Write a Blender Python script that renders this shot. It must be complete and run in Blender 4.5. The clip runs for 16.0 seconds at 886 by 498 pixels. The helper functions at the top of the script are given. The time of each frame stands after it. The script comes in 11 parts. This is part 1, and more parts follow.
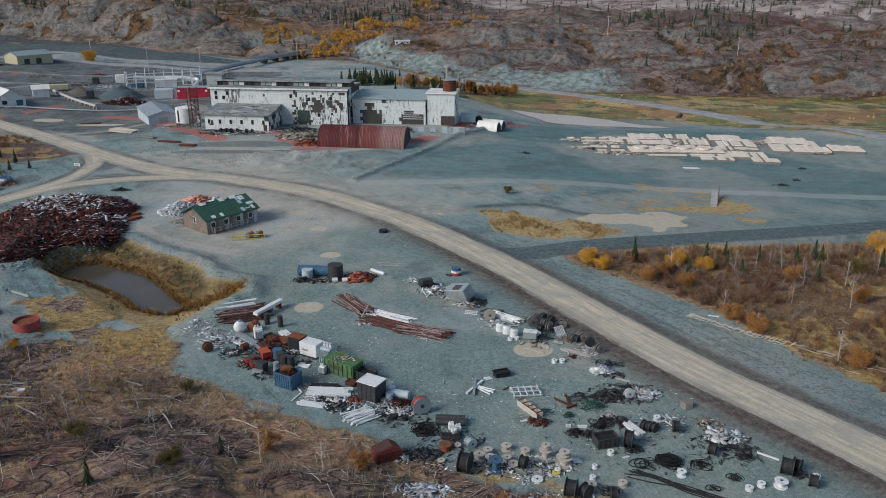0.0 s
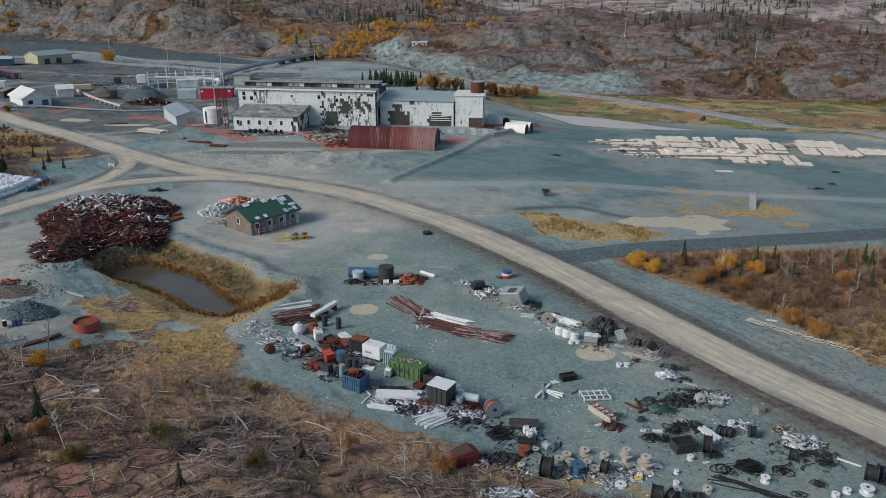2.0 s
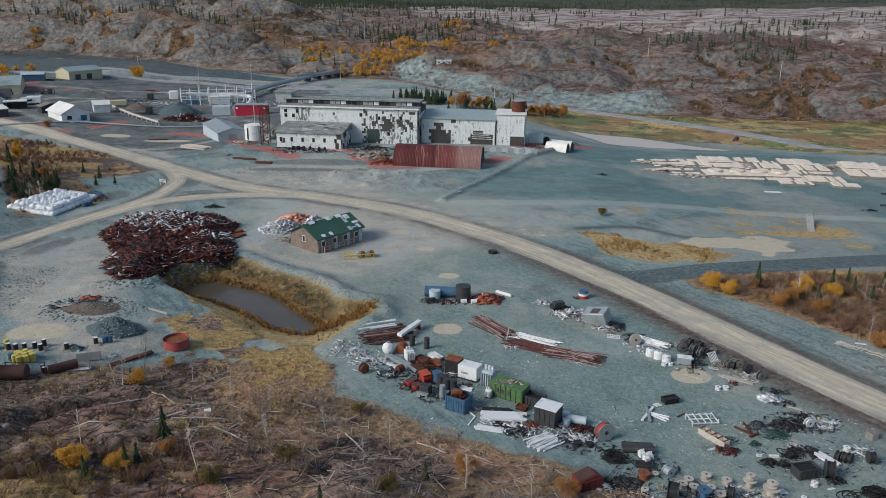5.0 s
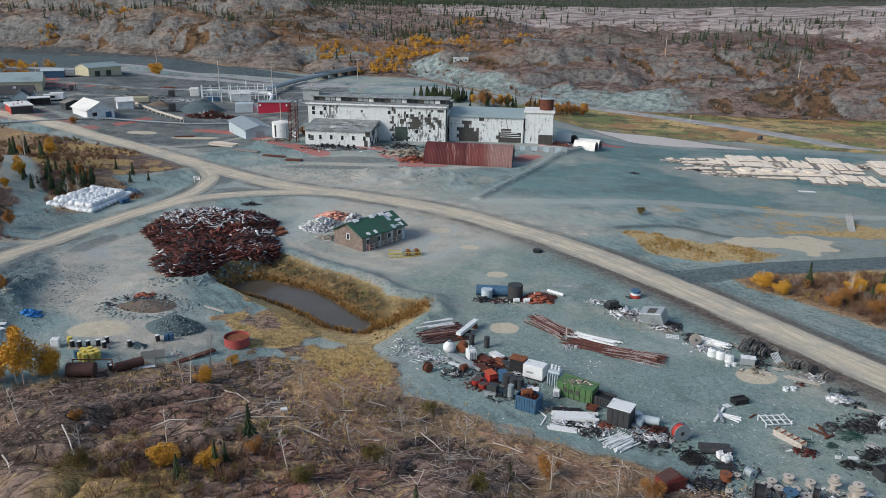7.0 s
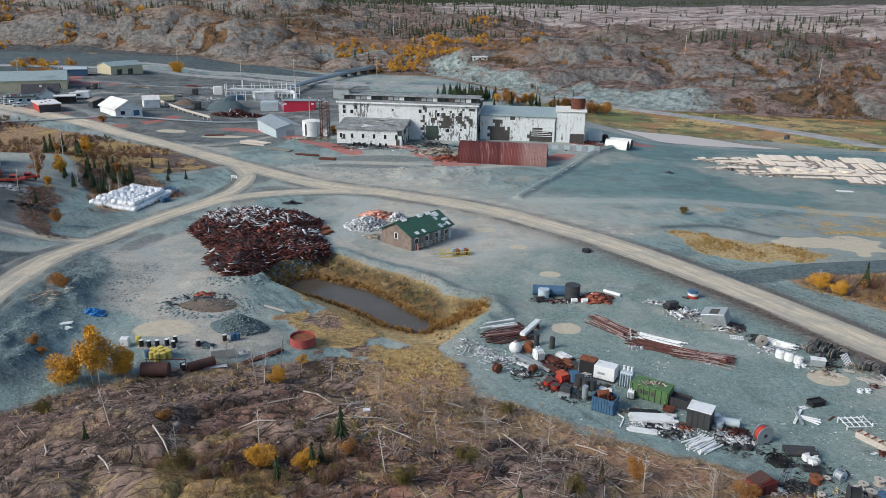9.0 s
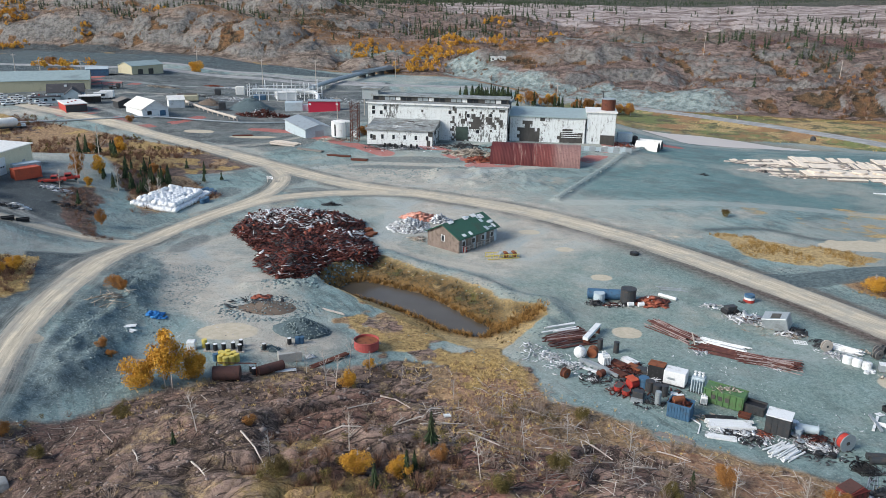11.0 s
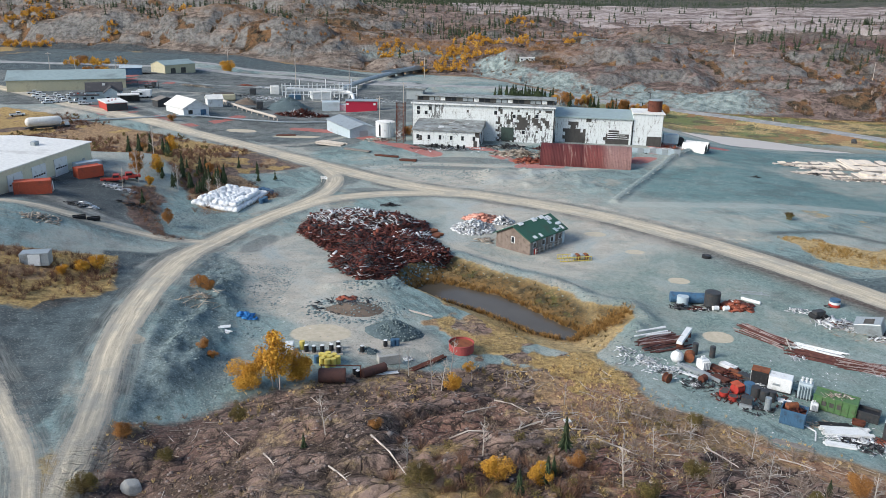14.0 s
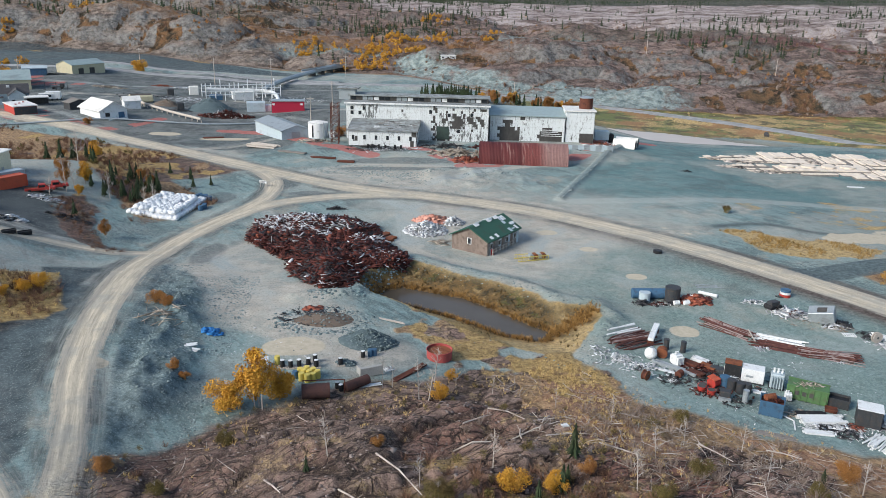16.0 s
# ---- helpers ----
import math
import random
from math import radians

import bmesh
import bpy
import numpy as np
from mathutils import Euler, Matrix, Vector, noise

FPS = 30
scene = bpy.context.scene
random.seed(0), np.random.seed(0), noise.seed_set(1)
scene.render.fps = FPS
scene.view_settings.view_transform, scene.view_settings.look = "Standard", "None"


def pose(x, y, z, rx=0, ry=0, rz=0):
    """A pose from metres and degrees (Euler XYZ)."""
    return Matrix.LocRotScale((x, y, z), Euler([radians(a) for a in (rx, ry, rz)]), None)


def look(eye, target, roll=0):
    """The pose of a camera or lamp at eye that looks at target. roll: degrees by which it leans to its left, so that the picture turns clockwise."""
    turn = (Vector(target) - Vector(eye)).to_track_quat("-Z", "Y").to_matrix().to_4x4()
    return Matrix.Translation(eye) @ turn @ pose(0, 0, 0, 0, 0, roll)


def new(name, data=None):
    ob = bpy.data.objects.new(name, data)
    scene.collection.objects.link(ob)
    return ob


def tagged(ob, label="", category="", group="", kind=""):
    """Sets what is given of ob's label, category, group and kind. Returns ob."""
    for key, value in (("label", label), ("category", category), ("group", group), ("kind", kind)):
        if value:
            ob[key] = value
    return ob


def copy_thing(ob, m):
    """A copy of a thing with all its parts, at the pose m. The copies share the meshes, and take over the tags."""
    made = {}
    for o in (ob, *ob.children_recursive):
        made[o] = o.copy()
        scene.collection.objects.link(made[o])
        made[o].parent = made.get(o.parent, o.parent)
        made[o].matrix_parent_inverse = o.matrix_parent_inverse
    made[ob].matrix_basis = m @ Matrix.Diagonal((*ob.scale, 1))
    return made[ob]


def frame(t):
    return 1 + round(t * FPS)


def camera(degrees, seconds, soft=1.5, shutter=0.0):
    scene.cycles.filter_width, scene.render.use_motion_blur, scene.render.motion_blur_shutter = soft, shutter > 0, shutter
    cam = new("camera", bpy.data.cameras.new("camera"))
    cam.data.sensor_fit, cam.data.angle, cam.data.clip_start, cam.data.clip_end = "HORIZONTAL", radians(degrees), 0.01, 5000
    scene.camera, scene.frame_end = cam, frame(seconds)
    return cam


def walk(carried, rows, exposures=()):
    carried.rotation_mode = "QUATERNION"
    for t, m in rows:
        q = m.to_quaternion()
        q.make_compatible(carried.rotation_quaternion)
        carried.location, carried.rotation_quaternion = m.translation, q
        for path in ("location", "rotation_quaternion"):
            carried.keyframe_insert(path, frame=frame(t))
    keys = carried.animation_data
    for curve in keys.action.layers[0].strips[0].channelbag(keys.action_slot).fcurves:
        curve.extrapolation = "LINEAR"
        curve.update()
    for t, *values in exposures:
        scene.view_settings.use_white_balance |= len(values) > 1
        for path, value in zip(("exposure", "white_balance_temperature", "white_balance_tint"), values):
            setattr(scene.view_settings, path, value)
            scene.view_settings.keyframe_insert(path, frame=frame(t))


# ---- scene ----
cam = camera(60.3, 16.0, soft=0.6)
METRES, EYE, TILT, LEAN, TURN = 72.0, 51.2, -19.5, 0.0, 0.0
ROWS = [
    (0.0, 0.0, 0.0, 0.0, -0.0, 0.0, 0.0),
    (0.5, -0.03, 0.0011, 0.0006, 0.06, 0.01, -0.08),
    (1.0, -0.0607, 0.002, 0.0017, 0.12, 0.03, -0.16),
    (1.5, -0.0913, 0.0031, 0.0018, 0.18, 0.05, -0.22),
    (2.0, -0.1215, 0.004, 0.0029, 0.21, 0.08, -0.3),
    (2.5, -0.1518, 0.0046, 0.0041, 0.22, 0.56, -0.4),
    (3.0, -0.1837, 0.0051, 0.0056, 0.22, 1.01, -0.51),
    (3.5, -0.2158, 0.0054, 0.0066, 0.25, 1.39, -0.56),
    (4.0, -0.2471, 0.0059, 0.0072, 0.3, 1.44, -0.64),
    (6.5, -0.4, 0.0131, 0.0069, 0.58, 1.19, -0.96),
    (7.0, -0.4319, 0.0142, 0.0072, 0.62, 1.19, -1.03),
    (7.5, -0.465, 0.0154, 0.0074, 0.69, 1.17, -1.07),
    (8.0, -0.4971, 0.0171, 0.0071, 0.78, 1.13, -1.1),
    (8.5, -0.5294, 0.0187, 0.0071, 0.87, 1.1, -1.13),
    (9.0, -0.5614, 0.0202, 0.0075, 0.97, 1.08, -1.16),
    (11.5, -0.7194, 0.029, 0.0138, 1.33, 1.05, -1.41),
    (12.0, -0.7501, 0.0306, 0.0142, 1.42, 1.05, -1.47),
    (12.5, -0.7808, 0.0323, 0.0141, 1.51, 1.06, -1.54),
    (13.0, -0.8109, 0.0341, 0.0138, 1.63, 1.05, -1.57),
    (13.5, -0.8401, 0.0358, 0.0132, 1.74, 1.06, -1.65),
    (14.0, -0.8704, 0.0372, 0.0121, 1.83, 1.05, -1.74),
    (14.5, -0.9, 0.041, 0.0134, 1.66, 0.94, -1.74),
    (15.0, -0.9295, 0.0502, 0.0184, -0.35, 0.89, -1.13),
    (15.5, -0.9615, 0.0602, 0.0233, -2.81, 0.94, -0.33),
    (16.0, -0.9933, 0.0693, 0.0278, -4.59, 0.92, 0.23),
]
EXPOSURES = [(0.0, 0.24), (3.5, 0.25), (7.0, 0.52), (9.0, 0.66), (12.5, 0.98), (14.0, 0.92), (16.0, 0.84)]
walk(cam, [(t, pose(0, 0, EYE, TILT, LEAN, TURN) @ pose(METRES * x, METRES * y, METRES * z, 90 + pitch, roll, yaw)) for t, x, y, z, yaw, pitch, roll in ROWS], EXPOSURES)

# ---- world, sun ----
world = bpy.data.worlds.new("overcast_sky")
scene.world = world
world.use_nodes = True
wn = world.node_tree
bg = wn.nodes["Background"]
sky = wn.nodes.new("ShaderNodeTexSky")
sky.sky_type = "NISHITA"
sky.sun_disc = False
sky.sun_elevation = radians(32)
sky.sun_rotation = radians(242)
sky.air_density = 1.0
sky.dust_density = 1.0
wn.links.new(sky.outputs[0], bg.inputs[0])
bg.inputs[1].default_value = 0.10
sun_data = bpy.data.lights.new("sun", "SUN")
sun_data.energy = 2.3
sun_data.angle = radians(28)
sun_data.color = (1.0, 0.955, 0.885)
sun = new("sun", sun_data)
sun.matrix_world = look((-90, -48, 64), (0, 0, 0))
scene.view_settings.exposure = 0.0

# ---- materials ----
def rgb(r, g, b):
    return (r, g, b, 1.0)


class Nodes:
    """Short hand for building a node material."""

    def __init__(self, name):
        self.mat = bpy.data.materials.new(name)
        self.mat.use_nodes = True
        self.t = self.mat.node_tree
        self.bsdf = self.t.nodes["Principled BSDF"]
        self.pos = self.t.nodes.new("ShaderNodeNewGeometry").outputs["Position"]

    def put(self, socket, value):
        if hasattr(value, "is_linked"):
            self.t.links.new(value, socket)
        else:
            socket.default_value = value

    def noise(self, scale, detail=4.0, rough=0.6, vec=None, stretch=None):
        n = self.t.nodes.new("ShaderNodeTexNoise")
        v = self.pos if vec is None else vec
        if stretch:
            m = self.t.nodes.new("ShaderNodeMapping")
            m.inputs["Scale"].default_value = stretch
            self.t.links.new(v, m.inputs["Vector"])
            v = m.outputs[0]
        self.t.links.new(v, n.inputs["Vector"])
        n.inputs["Scale"].default_value = scale
        n.inputs["Detail"].default_value = detail
        n.inputs["Roughness"].default_value = rough
        return n.outputs["Fac"]

    def cells(self, scale, feature="F1", out="Distance", vec=None):
        n = self.t.nodes.new("ShaderNodeTexVoronoi")
        n.feature = feature
        n.inputs["Scale"].default_value = scale
        self.t.links.new(self.pos if vec is None else vec, n.inputs["Vector"])
        return n.outputs[out]

    def ramp(self, fac, lo, hi, a=0.0, b=1.0):
        n = self.t.nodes.new("ShaderNodeMapRange")
        n.interpolation_type = "SMOOTHSTEP"
        for i, v in enumerate((fac, lo, hi, a, b)):
            self.put(n.inputs[i], v)
        return n.outputs[0]

    def mix(self, fac, a, b):
        n = self.t.nodes.new("ShaderNodeMix")
        n.data_type = "RGBA"
        self.put(n.inputs["Factor"], fac)
        self.put(n.inputs[6], a)
        self.put(n.inputs[7], b)
        return n.outputs[2]

    def math(self, op, a, b=0.0, clamp=False):
        n = self.t.nodes.new("ShaderNodeMath")
        n.operation = op
        n.use_clamp = clamp
        self.put(n.inputs[0], a)
        self.put(n.inputs[1], b)
        return n.outputs[0]

    def attr(self, name):
        n = self.t.nodes.new("ShaderNodeAttribute")
        n.attribute_name = name
        return n.outputs["Fac"]

    def attr_color(self, name):
        n = self.t.nodes.new("ShaderNodeAttribute")
        n.attribute_name = name
        return n.outputs["Color"]

    def rand(self):
        return self.t.nodes.new("ShaderNodeObjectInfo").outputs["Random"]

    def island(self):
        return self.t.nodes.new("ShaderNodeNewGeometry").outputs["Random Per Island"]

    def bump(self, height, strength=0.4, distance=0.1):
        n = self.t.nodes.new("ShaderNodeBump")
        n.inputs["Strength"].default_value = strength
        n.inputs["Distance"].default_value = distance
        self.put(n.inputs["Height"], height)
        self.t.links.new(n.outputs[0], self.bsdf.inputs["Normal"])

    def done(self, color, rough=0.85, metal=0.0, spec=0.3):
        self.put(self.bsdf.inputs["Base Color"], color)
        self.put(self.bsdf.inputs["Roughness"], rough)
        self.put(self.bsdf.inputs["Metallic"], metal)
        self.bsdf.inputs["Specular IOR Level"].default_value = spec
        return self.mat


def worn(name, base, dirt, scale=1.2, amount=0.5, rough=0.7, metal=0.0, vary=0.0, stretch=None, spec=0.3):
    """Paint, metal or wood with large stains, fine grain and, if asked, its own tone per object."""
    m = Nodes(name)
    big = m.noise(scale, 5, 0.65, stretch=stretch)
    fine = m.noise(scale * 9, 3, 0.6)
    f = m.ramp(big, 0.62 - 0.35 * amount, 0.72, 0.0, 1.0)
    c = m.mix(f, rgb(*base), rgb(*dirt))
    c = m.mix(m.ramp(fine, 0.3, 0.75, 0.0, 0.35), c, rgb(*[v * 0.55 for v in base]))
    if vary:
        c = m.mix(m.math("MULTIPLY", m.rand(), vary), c, rgb(*dirt))
    m.bump(fine, 0.25, 0.03)
    return m.done(c, rough, metal, spec)


WHITE = worn("weathered_white_paint", (0.72, 0.74, 0.74), (0.40, 0.40, 0.38), 0.8, 0.3, 0.6)
GREY_METAL = worn("grey_sheet_metal", (0.34, 0.38, 0.40), (0.20, 0.21, 0.21), 0.5, 0.3, 0.45, 0.3)
RUST = worn("rusted_steel", (0.13, 0.045, 0.028), (0.05, 0.022, 0.018), 0.9, 0.6, 0.85, 0.1)
RUST_LIGHT = worn("orange_rust", (0.24, 0.085, 0.04), (0.10, 0.035, 0.025), 1.4, 0.5, 0.85, 0.1)
BLACK = worn("black_rubber_and_paint", (0.018, 0.019, 0.021), (0.05, 0.05, 0.05), 2, 0.4, 0.7)
DARK = worn("dark_steel", (0.05, 0.055, 0.06), (0.09, 0.07, 0.06), 1.5, 0.4, 0.6, 0.2)
WOOD_GREY = worn("grey_weathered_timber", (0.26, 0.24, 0.22), (0.14, 0.125, 0.11), 2.5, 0.5, 0.9, vary=0.4)
WOOD_PALE = worn("pale_timber", (0.52, 0.47, 0.41), (0.33, 0.29, 0.25), 2.0, 0.4, 0.9, vary=0.5)
RED = worn("red_paint", (0.42, 0.045, 0.035), (0.20, 0.05, 0.035), 1.2, 0.4, 0.6)
BLUE = worn("blue_paint", (0.055, 0.13, 0.22), (0.05, 0.07, 0.10), 1.2, 0.4, 0.6)
GREEN = worn("green_paint", (0.085, 0.175, 0.070), (0.09, 0.11, 0.06), 1.2, 0.4, 0.6)
YELLOW = worn("yellow_plastic", (0.62, 0.50, 0.12), (0.40, 0.32, 0.10), 1.5, 0.3, 0.6)
CREAM = worn("cream_cladding", (0.50, 0.46, 0.32), (0.36, 0.33, 0.24), 0.4, 0.3, 0.6)
GLASS = worn("dark_window_glass", (0.02, 0.025, 0.03), (0.03, 0.035, 0.04), 1, 0.3, 0.15, spec=0.6)
BARK = worn("bark", (0.09, 0.07, 0.055), (0.05, 0.04, 0.035), 4, 0.5, 0.9)
BIRCH = worn("pale_birch_bark", (0.42, 0.38, 0.34), (0.12, 0.10, 0.09), 3, 0.35, 0.9)
CONCRETE = worn("concrete", (0.36, 0.36, 0.34), (0.22, 0.21, 0.20), 0.8, 0.4, 0.9)

# ---- the lie of the land ----
_rng = np.random.default_rng(5)
_LAT = _rng.random((256, 256))


def vnoise(x, y):
    """Smooth value noise, 0 to 1."""
    xi, yi = np.floor(x).astype(int), np.floor(y).astype(int)
    u, v = x - xi, y - yi
    u, v = u * u * u * (u * (6 * u - 15) + 10), v * v * v * (v * (6 * v - 15) + 10)
    a, b = _LAT[xi & 255, yi & 255], _LAT[(xi + 1) & 255, yi & 255]
    c, d = _LAT[xi & 255, (yi + 1) & 255], _LAT[(xi + 1) & 255, (yi + 1) & 255]
    return (a * (1 - u) + b * u) * (1 - v) + (c * (1 - u) + d * u) * v


def fbm(x, y, scale, octaves=4, gain=0.5):
    total, amp, norm = 0.0, 1.0, 0.0
    px, py = x * 0.83 + y * 0.56, y * 0.83 - x * 0.56
    for k in range(octaves):
        total = total + amp * vnoise(px / scale + 17.3 * k, py / scale + 9.1 * k)
        norm += amp
        amp *= gain
        scale *= 0.5
    return total / norm


def ridged(x, y, scale, octaves=4):
    total, amp, norm = 0.0, 1.0, 0.0
    for k in range(octaves):
        n = 1 - np.abs(2 * vnoise(x / scale + 5.7 * k, y / scale + 31.3 * k) - 1)
        total = total + amp * n
        norm += amp
        amp *= 0.5
        scale *= 0.47
    return total / norm


def sstep(v, lo, hi):
    k = np.clip((v - lo) / (hi - lo), 0, 1)
    return k * k * (3 - 2 * k)


def to_line(x, y, pts):
    """Distance to a polyline."""
    best = np.full(np.shape(x), 1e9)
    for (ax, ay), (bx, by) in zip(pts[:-1], pts[1:]):
        dx, dy = bx - ax, by - ay
        k = np.clip(((x - ax) * dx + (y - ay) * dy) / (dx * dx + dy * dy), 0, 1)
        best = np.minimum(best, np.hypot(x - ax - k * dx, y - ay - k * dy))
    return best


def inside(x, y, pts):
    """Signed distance to a closed outline, positive inside."""
    ring = list(pts) + [pts[0]]
    odd = np.zeros(np.shape(x), bool)
    for (ax, ay), (bx, by) in zip(ring[:-1], ring[1:]):
        if ay != by:
            odd ^= ((ay > y) != (by > y)) & (x < (bx - ax) * (y - ay) / (by - ay) + ax)
    d = to_line(x, y, ring)
    return np.where(odd, d, -d)


def smooth(pts, n=6):
    """A Catmull-Rom line through a few points."""
    p = [pts[0]] + list(pts) + [pts[-1]]
    out = []
    for i in range(1, len(p) - 2):
        for k in range(n):
            t = k / n
            q = [0.5 * (2 * p[i][c] + (p[i + 1][c] - p[i - 1][c]) * t + (2 * p[i - 1][c] - 5 * p[i][c] + 4 * p[i + 1][c] - p[i + 2][c]) * t * t + (3 * p[i][c] - p[i - 1][c] - 3 * p[i + 1][c] + p[i + 2][c]) * t ** 3) for c in (0, 1)]
            out.append(tuple(q))
    out.append(tuple(pts[-1]))
    return out


ROCKY_KNOLL = [(-101, 40), (-104, 72), (-96, 80), (-86, 88), (-72, 93), (-60, 100), (-50, 105), (-42, 103), (-36, 95), (-24, 85), (-12, 79), (0, 73), (10, 69), (22, 63), (45, 50), (60, 20), (60, -60), (-101, -60)]
POND = [(-73.5, 134), (-71, 138.4), (-67.5, 140), (-62.9, 137.7), (-56.2, 134), (-51.2, 128), (-46.6, 122), (-43.7, 119.1), (-45.3, 116.3), (-47.7, 116.7), (-52, 118.8), (-55.7, 122.8), (-60.8, 127), (-65.1, 130), (-69.5, 131.6)]
POND_RIM = [(-77, 135), (-73, 141), (-69.5, 144), (-65.4, 147.9), (-58.3, 141.5), (-51.6, 138), (-44.6, 131), (-42.5, 127), (-35.6, 124.9), (-35, 121), (-39, 114.5), (-43, 108), (-46.1, 108.2), (-51.7, 111.2), (-56.2, 115.2), (-61, 119.2), (-64, 121.5), (-69, 126), (-75, 130)]
CREEK = [(10, 368), (22, 364), (35, 353), (47, 333), (67, 326), (86, 318), (98, 314), (100, 317), (93, 324), (82, 331), (64, 348), (45, 358), (28, 374), (14, 378)]
POND_LEVEL, CREEK_LEVEL = -1.6, -8.2


# x, y, height, half length, half width, turn
WHALEBACKS = ((-385, 655, 6, 75, 44, 0), (-310, 645, 7, 90, 44, -6), (-240, 622, 9, 70, 40, -12), (-200, 592, 6, 40, 28, -15), (-430, 880, 24, 150, 75, 0), (-330, 865, 17, 90, 60, -8), (-185, 800, 13, 75, 80, 0), (-140, 610, 5, 50, 28, 0))


RUBBLE_RIDGE = smooth([(-86, 124.5), (-81, 126.2), (-77, 127), (-75, 130.5), (-74.3, 136), (-71.6, 141), (-69, 143.5)])


def hill_front(x, y):
    """Metres behind the foot of the hills."""
    return y - np.interp(x, [-700, -300, -170, -60, 0, 66, 130, 200, 400, 900], [640, 575, 545, 520, 455, 425, 410, 395, 380, 380])


def billow(x, y, scale):
    """Round backs with sharp clefts between them."""
    return np.minimum(1.0, 2.6 * np.abs(vnoise(x / scale, y / scale) - 0.5))


def lumps(x, y):
    u = x + 44 * (fbm(x, y, 50, 4) - 0.5)
    v = y + 44 * (fbm(x + 300, y, 50, 4) - 0.5)
    return billow(u * 0.75 + 0.3 * v, 1.1 * v, 92), billow(u * 0.7 - 0.3 * v + 40, 1.2 * v + 70, 34), billow(u * 0.8 + 0.2 * v, v * 1.3 + 15, 12)


def knoll_lumps(x, y):
    """Blocky bedrock, split by clefts that run two ways."""
    u = x + 5 * (fbm(x, y, 9, 3) - 0.5)
    v = y + 5 * (fbm(x + 90, y, 9, 3) - 0.5)
    return billow(0.8 * u + 0.6 * v, 1.3 * v - 0.4 * u, 15), billow(0.9 * u - 0.5 * v, v + 0.3 * u, 5.2), billow(u + 0.4 * v, 1.2 * v + 7, 2.1)


def rock_blocks(x, y, size):
    """Jointed bedrock: a tone and a tilt for each block, and the gap between blocks."""
    u, v = (0.62 * x + 0.30 * y) / size, (0.95 * y - 0.42 * x) / size
    u, v = u + 0.35 * (vnoise(x / 3.1, y / 3.1) - 0.5), v + 0.35 * (vnoise(x / 3.1 + 40, y / 3.1) - 0.5)
    iu, iv = np.floor(u).astype(int), np.floor(v).astype(int)
    f1, f2 = np.full(np.shape(u), 9.0), np.full(np.shape(u), 9.0)
    tone, tilt = np.zeros(np.shape(u)), np.zeros(np.shape(u))
    for a in (-1, 0, 1):
        for b in (-1, 0, 1):
            ja, jb = iu + a, iv + b
            du, dv = ja + _LAT[ja & 255, jb & 255] - u, jb + _LAT[(ja + 71) & 255, (jb + 37) & 255] - v
            d = np.hypot(du, dv)
            near = d < f1
            r = _LAT[(ja + 13) & 255, (jb + 191) & 255]
            f2 = np.where(near, f1, np.minimum(f2, d))
            f1, tone, tilt = np.where(near, d, f1), np.where(near, r, tone), np.where(near, (r * 7 % 1 - 0.5) * du + (r * 13 % 1 - 0.2) * dv, tilt)
    return tone, tilt, f2 - f1


def rocky(x, y):
    return np.clip(0.22 + 1.1 * np.exp(-((x + 82) / 26) ** 2) + 1.0 * np.exp(-((x + 57) / 9) ** 2 - ((y - 80) / 9) ** 2) + 0.7 * np.exp(-((x + 33) / 10) ** 2 - ((y - 74) / 8) ** 2) - 0.6 * np.exp(-((x + 44) / 6) ** 2), 0, 1)


